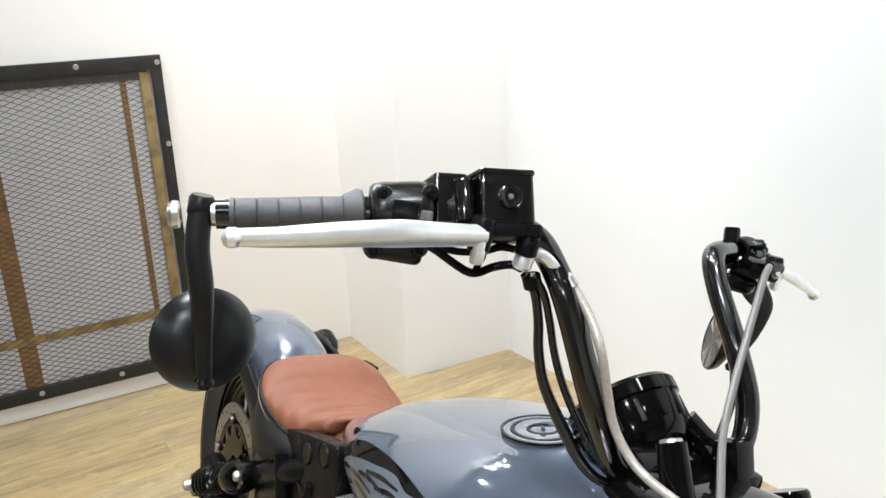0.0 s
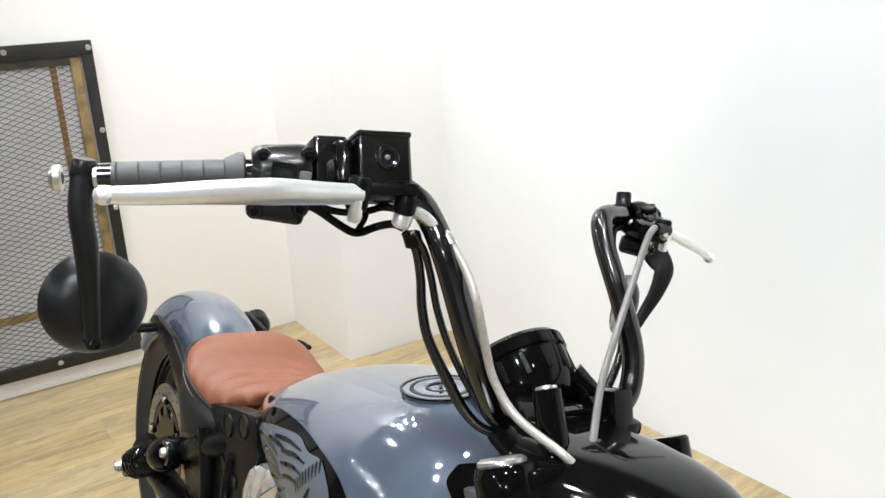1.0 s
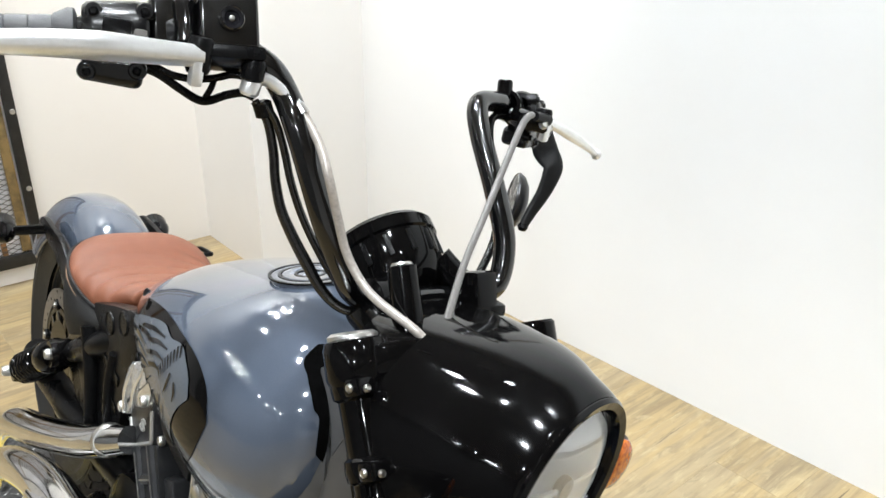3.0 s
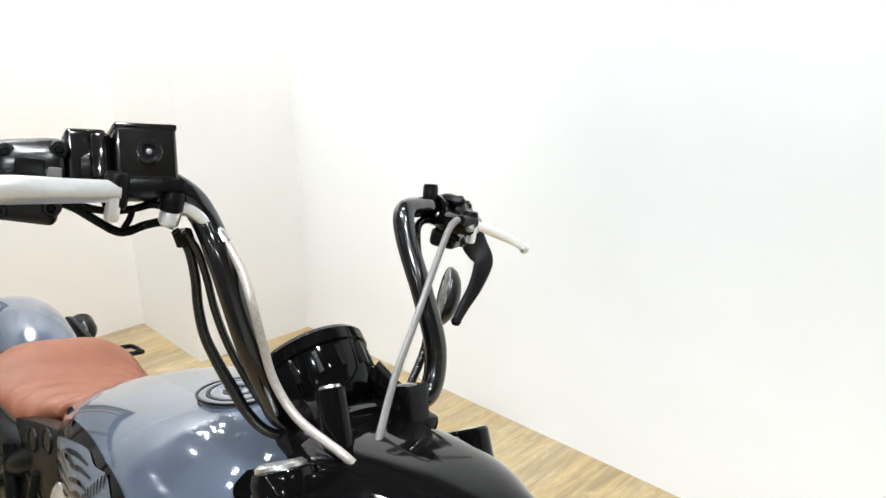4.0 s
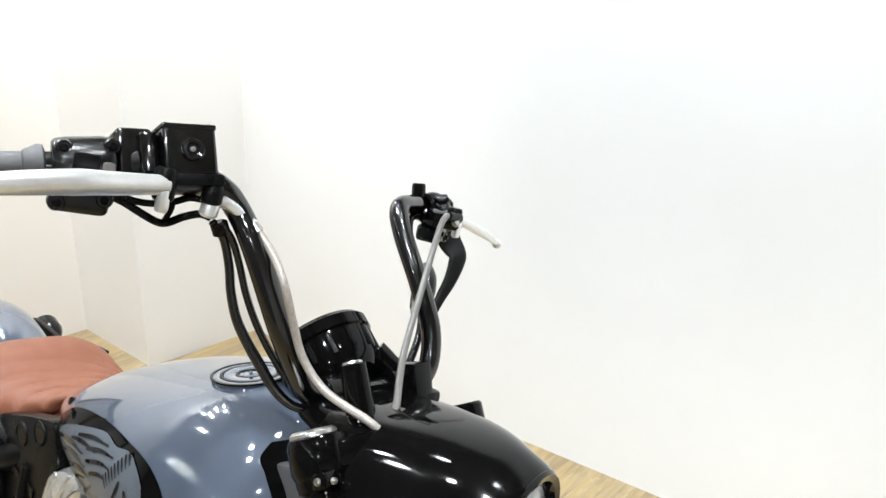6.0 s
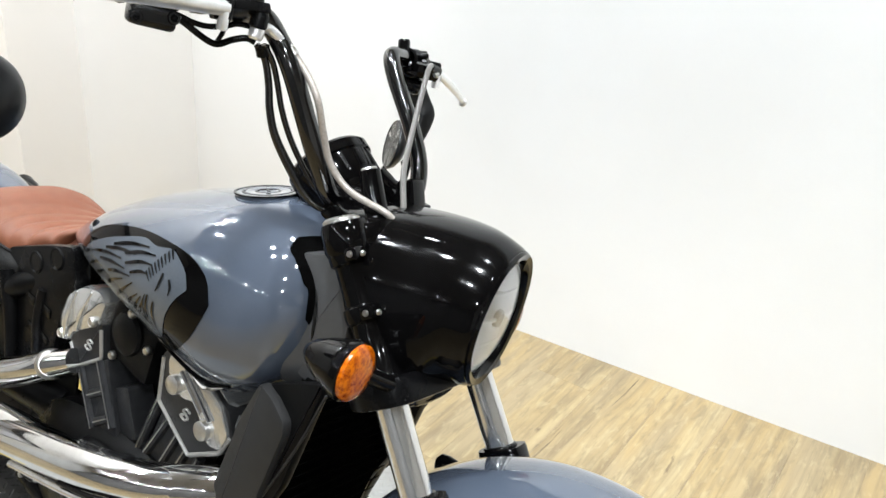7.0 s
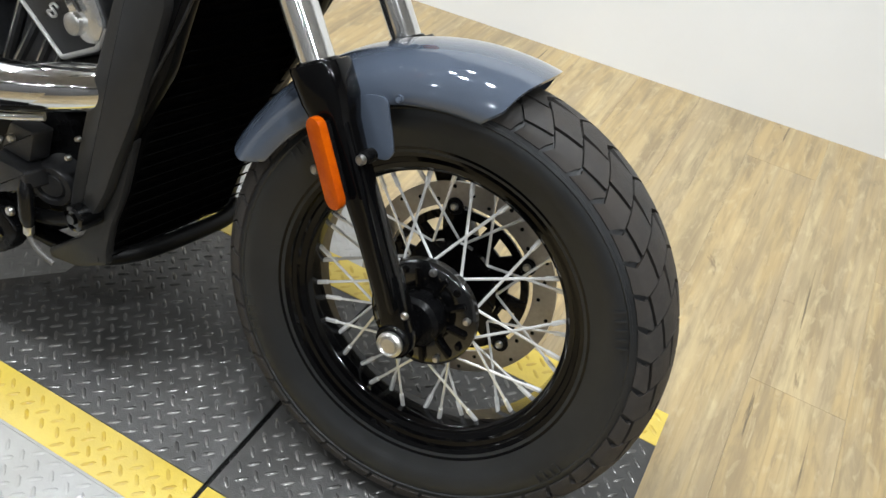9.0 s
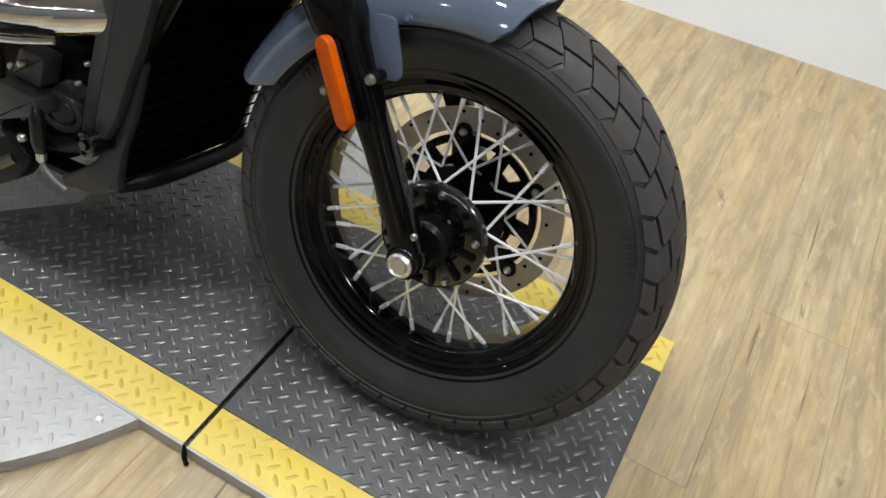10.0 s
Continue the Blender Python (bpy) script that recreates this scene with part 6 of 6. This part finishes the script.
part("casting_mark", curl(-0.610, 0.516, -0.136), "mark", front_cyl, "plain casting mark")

# rear cylinder: laddered barrel, small head, domed polished cover
rear_cyl = part("cylinder", extrude(rounded([(-0.912, 0.462), (-0.834, 0.512), (-0.780, 0.385), (-0.850, 0.340)], 0.006), 0.075, side_pose(-0.052), 0.004), "grey", bike, "dark grey rear engine cylinder")
ribs(rear_cyl, (((-0.903, 0.470), (-0.845, 0.372)), ((-0.852, 0.502), (-0.795, 0.402)), ((-0.868, 0.432), (-0.830, 0.456)), ((-0.842, 0.392), (-0.808, 0.414))), -0.131)
part("barrel_column", extrude(rounded([(-0.838, 0.455), (-0.783, 0.480), (-0.742, 0.400), (-0.790, 0.378)], 0.008), 0.05, side_pose(-0.068), 0.005), "grey", rear_cyl)
part("head", extrude(rounded([(-0.945, 0.505), (-0.915, 0.460), (-0.843, 0.506), (-0.856, 0.566), (-0.925, 0.540)], 0.005), 0.045, side_pose(-0.084), 0.005), "head", rear_cyl, "dark grey cast cylinder head")
rim = [Vector((x, -0.1285, z)) for x, z in rounded([(-0.941, 0.505), (-0.915, 0.465), (-0.847, 0.508), (-0.858, 0.560)], 0.004, 2)[2:-2]]
part("head_edge", tube(rim, 0.0034, 8, 1), "mark", rear_cyl, "bare machined edge of the head")
part("head_cover", extrude(rounded([(-0.974, 0.540), (-0.966, 0.500), (-0.940, 0.500), (-0.930, 0.522), (-0.858, 0.560), (-0.840, 0.612), (-0.865, 0.626), (-0.915, 0.616), (-0.955, 0.588)], 0.014), 0.055, side_pose(-0.083), 0.016), "polish", rear_cyl, "polished domed head cover")
for x0, z0, x1, z1 in ((-0.948, 0.508, -0.930, 0.600), (-0.915, 0.535, -0.885, 0.615)):
    part("cover_ridge", tube([(x0, -0.136, z0), ((x0 + x1) / 2, -0.140, (z0 + z1) / 2), (x1, -0.133, z1)], 0.005, 10, 4), "polish", rear_cyl)
for x, z in ((-0.955, 0.514), (-0.868, 0.568)):
    part("cover_bolt", bolt_head((x, -0.136, z), (0, -1, 0), 0.009, 0.008, 16), "alu", rear_cyl)
part("casting_mark", curl(-0.884, 0.518, -0.130), "mark", rear_cyl, "plain casting mark")
# block between the cylinders and under the tank
part("engine_core", box((0.44, 0.17, 0.20), pose(-0.78, 0.02, 0.50), 0.03), "wire", engine)
part("air_box", box((0.13, 0.06, 0.10), pose(-0.800, -0.085, 0.555, 0, 12, 0), 0.015), "shroud", engine)
part("horn_cover", lathe([(0, 0.012), (0.02, 0.012), (0.035, 0.006), (0.038, 0.0)], axis_pose((-0.80, -0.118, 0.57), (0, -1, 0)), 28), "shroud", engine)
for x, z in ((-0.74, 0.565), (-0.83, 0.52), (-0.79, 0.61)):
    part("cover_bolt", bolt_head((x, -0.118, z), (0, -1, 0), 0.008, 0.008), "steel", engine)

# lower linkage, brake pedal, small hardware
ctl = part("foot_control", extrude(rounded([(-0.95, 0.06), (-0.765, 0.072), (-0.690, 0.098), (-0.625, 0.145), (-0.597, 0.190), (-0.650, 0.222), (-0.766, 0.168), (-0.95, 0.15)], 0.012), 0.03, side_pose(-0.175), 0.006), "satin", bike, "black forward foot control bracket")
part("brake_pedal", tube([(-0.95, -0.200, 0.075), (-0.80, -0.200, 0.087), (-0.70, -0.200, 0.130), (-0.635, -0.198, 0.178)], 0.012, 14, 6), "gloss", ctl, "gloss black pedal arm")
part("linkage", tube([(-0.95, -0.196, 0.115), (-0.80, -0.196, 0.128), (-0.71, -0.196, 0.172), (-0.655, -0.194, 0.214)], [0.010, 0.010, 0.011, 0.013], 12, 6), "plastic", ctl)
part("side_cover", lathe([(0, 0.020), (0.018, 0.020), (0.022, 0.016), (0.038, 0.016), (0.046, 0.010), (0.050, 0.0), (0.050, -0.05)], axis_pose((-0.790, -0.160, 0.245), (0.15, -1, 0.1)), 36), "casting", ctl, "grey round cast cover")
part("bracket_block", extrude(rounded([(-0.690, 0.262), (-0.665, 0.294), (-0.584, 0.297), (-0.582, 0.268), (-0.620, 0.250), (-0.675, 0.222)], 0.005), 0.045, side_pose(-0.158), 0.006), "casting", ctl, "grey cast bracket")
part("block_step", extrude(rounded([(-0.660, 0.300), (-0.640, 0.350), (-0.590, 0.352), (-0.600, 0.300)], 0.006), 0.035, side_pose(-0.148), 0.005), "casting", ctl)
for k in range(5):
    part("small_fin", box((0.005, 0.03, 0.040), pose(-0.735 + 0.012 * k, -0.172, 0.205 + 0.006 * k, 0, 25, 0), 0.001), "casting", ctl)
part("canister", lathe([(0.0, 0.024), (0.018, 0.024), (0.022, 0.018), (0.024, 0.026), (0.032, 0.026), (0.035, 0.020), (0.035, -0.05), (0, -0.05)], axis_pose((-0.588, -0.140, 0.268), (0.35, -1, -0.1)), 28), "casting", ctl, "grey ribbed canister")
boot = part("switch_boot", tube([(-0.592, -0.196, 0.284), (-0.588, -0.198, 0.262), (-0.585, -0.198, 0.225), (-0.584, -0.197, 0.209)], [0.007, 0.0115, 0.0115, 0.008], 14, 5), "plastic", ctl, "black rubber switch boot")
part("ferrule", lathe([(0.006, 0.0), (0.008, 0.002), (0.008, 0.014), (0.005, 0.018)], axis_pose((-0.584, -0.197, 0.211), (0.05, 0, -1)), 16), "steel", boot)
part("wire_lead", tube([(-0.584, -0.197, 0.200), (-0.578, -0.198, 0.188), (-0.561, -0.196, 0.174), (-0.540, -0.190, 0.162)], 0.0042, 10, 5), "cable", boot, "grey wire with a bright ferrule")
part("pivot_washer", lathe([(0, 0.012), (0.007, 0.012), (0.008, 0.007), (0.013, 0.007), (0.014, 0.010), (0.019, 0.008), (0.020, 0.0), (0.020, -0.03)], axis_pose((-0.508, -0.176, 0.252), (0, -1, 0)), 28), "gloss", ctl, "gloss black pivot washer")
part("pivot_arm", tube([(-0.600, -0.176, 0.215), (-0.550, -0.176, 0.230), (-0.508, -0.176, 0.252)], 0.011, 12, 4), "satin", ctl)
for p, r in (((-0.629, -0.186, 0.329), 0.0065), ((-0.622, -0.196, 0.216), 0.008), ((-0.530, -0.172, 0.338), 0.0045), ((-0.716, -0.194, 0.206), 0.0065), ((-0.516, -0.168, 0.372), 0.004)):
    part("bracket_bolt", bolt_head(p, (0, -1, 0), r, 0.007, 14), "steel", ctl)
part("skid_rail", tube([(-1.10, -0.10, 0.150), (-0.85, -0.12, 0.135), (-0.62, -0.125, 0.140), (-0.50, -0.125, 0.17)], 0.015, 14, 5), "satin", ctl, "black frame rail under the engine")
part("sump", box((0.30, 0.16, 0.10), pose(-0.72, -0.06, 0.24), 0.03), "wire", ctl)

# ---------------------------------------------------------------- exhaust
ex = part("exhaust_pipe", tube([(-0.470, -0.100, 0.462), (-0.505, -0.140, 0.447), (-0.545, -0.170, 0.436), (-0.60, -0.195, 0.422), (-0.70, -0.212, 0.398), (-0.85, -0.215, 0.365), (-1.05, -0.222, 0.333), (-1.22, -0.225, 0.265), (-1.33, -0.225, 0.200), (-1.375, -0.225, 0.155), (-1.388, -0.225, 0.128)], [0.030, 0.033, 0.034, 0.035, 0.036, 0.034, 0.033, 0.033, 0.032], 24, 7), "chrome", bike, "polished chrome front exhaust pipe")
part("heat_shield", tube([(-0.515, -0.148, 0.447), (-0.555, -0.181, 0.437), (-0.61, -0.207, 0.424), (-0.70, -0.222, 0.404), (-0.85, -0.227, 0.370), (-1.02, -0.227, 0.330)], [0.022, 0.031, 0.034, 0.035, 0.034], 22, 6, True, 0.95), "chrome", ex, "chrome heat shield")
part("shield_slot", tube([(-0.74, -0.252, 0.370), (-0.64, -0.247, 0.393), (-0.585, -0.226, 0.406), (-0.545, -0.199, 0.416)], [0.003, 0.005, 0.006, 0.005], 10, 5), "wire", ex)
part("shield_strip", tube([(-0.88, -0.250, 0.331), (-0.70, -0.246, 0.366), (-0.60, -0.232, 0.388), (-0.545, -0.200, 0.400)], 0.006, 10, 5), "chrome", ex)
ex2 = part("exhaust_pipe", tube([(-0.905, -0.140, 0.482), (-0.955, -0.160, 0.456), (-1.02, -0.172, 0.420), (-1.12, -0.182, 0.372), (-1.25, -0.190, 0.314), (-1.38, -0.195, 0.258), (-1.465, -0.197, 0.195), (-1.500, -0.198, 0.150), (-1.508, -0.198, 0.125)], [0.022, 0.026, 0.028, 0.029, 0.031, 0.032, 0.032, 0.032, 0.031], 24, 7), "chrome", bike, "polished chrome rear exhaust pipe")
part("pipe_nut", lathe([(0, 0.016), (0.020, 0.016), (0.026, 0.010), (0.028, -0.004), (0.026, -0.014), (0, -0.014)], axis_pose((-0.945, -0.158, 0.462), (0.75, -0.5, 0.4)), 18), "steel", ex2)

# ---------------------------------------------------------------- radiator and its shroud
RT, RB = Vector((-0.345, 0, 0.672)), Vector((-0.478, 0, 0.150))
rd = (RT - RB)
rn = Vector((rd.z, 0, -rd.x)).normalized()
rad_m = Matrix((((0.0), rd.normalized().x, rn.x, RB.x), (1.0, 0.0, 0.0, 0.0), (0.0, rd.normalized().z, rn.z, RB.z), (0, 0, 0, 1)))
Lr = rd.length
radiator = part("radiator", extrude(rounded([(-0.128, 0.02), (0.128, 0.02), (0.128, Lr - 0.01), (-0.128, Lr - 0.01)], 0.02), 0.03, rad_m @ pose(0, 0, -0.05), 0.004), "slat", bike, "black radiator")
for k in range(21):
    part("slat", box((0.262, 0.0018, 0.012), rad_m @ pose(0, 0.03 + k * (Lr - 0.06) / 20, -0.013, -62, 0, 0), 0.0007), "slat", radiator)
for side in (-1, 1):
    o = [(-0.340, 0.690), (-0.400, 0.665), (-0.445, 0.645), (-0.470, 0.560), (-0.500, 0.440), (-0.522, 0.330), (-0.500, 0.285), (-0.470, 0.310), (-0.446, 0.390), (-0.420, 0.440), (-0.385, 0.510)]
    part("shroud", extrude(rounded(o, 0.012), 0.020, side_pose(side * 0.140 + 0.010), 0.006), "shroud", radiator, "black radiator shroud")
    part("strut_cover", extrude(rounded([(-0.440, 0.652), (-0.412, 0.640), (-0.384, 0.617), (-0.382, 0.600), (-0.402, 0.519), (-0.421, 0.446), (-0.450, 0.363), (-0.468, 0.306), (-0.487, 0.266), (-0.517, 0.220), (-0.539, 0.240), (-0.537, 0.270), (-0.522, 0.356), (-0.495, 0.478), (-0.466, 0.591)], 0.008), 0.022, side_pose(side * 0.155 + 0.011), 0.007), "strut", radiator, "satin dark grey strut cover")
    part("shroud_bracket", extrude(rounded([(-0.442, 0.396), (-0.460, 0.300), (-0.479, 0.240), (-0.488, 0.186), (-0.484, 0.166), (-0.548, 0.130), (-0.607, 0.118), (-0.614, 0.132), (-0.540, 0.192), (-0.496, 0.268), (-0.470, 0.345), (-0.462, 0.385)], 0.008), 0.018, side_pose(side * 0.133 + 0.009), 0.006), "strut", radiator, "satin dark grey lower bracket")
    part("lip_edge", tube([(-0.334, side * 0.1505, 0.676), (-0.362, side * 0.1512, 0.596), (-0.399, side * 0.1512, 0.515), (-0.446, side * 0.1512, 0.416)], 0.0022, 8, 4), "grey", radiator)
part("lower_lip", tube([(-0.510, -0.132, 0.166), (-0.486, -0.11, 0.172), (-0.466, -0.06, 0.178), (-0.462, 0.08, 0.178), (-0.480, 0.142, 0.180)], 0.014, 14, 6), "shroud", radiator)
part("upper_tank", box((0.05, 0.24, 0.05), pose(-0.385, 0, 0.672, 0, 15, 0), 0.012), "shroud", radiator)
part("brake_line", tube([fork(0.30, 0.09, -0.04), fork(0.34, 0.10, -0.10), fork(0.30, 0.11, -0.13)], 0.008, 10, 5), "wire", radiator)

# foot peg of the far side, ribbed rubber on a steel arm
pa, pb = Vector((-0.545, 0.262, 0.310)), Vector((-0.541, 0.350, 0.329))
peg_prof = [(0.0, 0.0), (0.0095, 0.0)]
for k in range(9):
    z = 0.004 + 0.0095 * k
    peg_prof += [(0.0095, z), (0.0128, z + 0.001), (0.0128, z + 0.006), (0.0095, z + 0.007)]
peg_prof += [(0.011, 0.0895), (0.0, 0.0900)]
peg = part("foot_peg", lathe(peg_prof, axis_pose(pa, pb - pa), 20), "vinyl", bike, "black ribbed rubber foot peg")
part("peg_arm", tube([(-0.60, 0.11, 0.262), (-0.57, 0.19, 0.288), pa], [0.016, 0.012, 0.0105], 12, 4), "satin", peg)

# side stand, down on the far side
part("side_stand", tube([(-0.78, 0.13, 0.17), (-0.70, 0.22, 0.075), (-0.66, 0.275, -0.055)], [0.014, 0.012, 0.012], 12, 4), "satin", bike, "black side stand")
# front brake caliper on the far side
spart("brake_caliper", box((0.05, 0.05, 0.10), Matrix.Translation(fork(0.06, 0.085, -0.115)) @ Matrix.Rotation(-RAKE, 4, "Y"), 0.012), "black", bike, "black front brake caliper")

# ---------------------------------------------------------------- floor planks, last
PW, PL = 0.182, 1.22
whole = finish(box((PW - 0.0004, PL - 0.0004, 0.004), None, 0.0002, 1), "plank", "plank")
far_v, far_f = [], []
turn = pose(-2.8, -4.1, 0, 0, 0, 3.0)
ALCOVE_X = -4.45


def wall_y(x):
    return RW0.y + (x - RW0.x) * rdir.y / rdir.x


for i in range(-11, 38):
    u = PW * (i + 0.5)
    off = (0.0, 0.47, 0.81, 0.26, 0.63)[i % 5] * PL
    for j in range(-2, 5):
        v = off + PL * (j + 0.5)
        c = turn @ Vector((u, v, 0))
        # planks end just under the walls
        limit = (wall_y(c.x) if c.x > -2.34 else 0.76 if c.x > -2.87 else -1.38) + 0.08
        cut = max(0.0, c.y + PL / 2 - limit)
        if cut > PL - 0.05 or c.x < ALCOVE_X or c.x > rend.x + 0.05 or c.y + PL / 2 < -4.1:
            continue
        if -1.7 < c.y and c.x < 1.6:
            mesh = whole if cut == 0.0 else finish(box((PW - 0.0004, PL - cut - 0.0004, 0.004), None, 0.0002, 1), "plank", "plank")
            c = turn @ Vector((u, v - cut / 2, 0))
            p = new("plank", mesh)
            p.parent = floor
            p.matrix_world = Matrix.Translation((c.x, c.y, FLOOR_Z - 0.002)) @ Matrix.Rotation(radians(3.0), 4, "Z")
        else:
            b = len(far_v)
            for vv in (v - PL / 2 + 0.0005, v + PL / 2 - cut - 0.0005):
                for uu in (u - PW / 2 + 0.0005, u + PW / 2 - 0.0005):
                    q = turn @ Vector((uu, vv, 0))
                    far_v.append((q.x, q.y, FLOOR_Z))
            far_f.append((b, b + 1, b + 3, b + 2))
me = bpy.data.meshes.new("far_planks")
me.from_pydata(far_v, [], far_f)
me.materials.append(M["plank"])
tagged(new("far_planks", me), "pale oak planks", kind="stuff").parent = floor
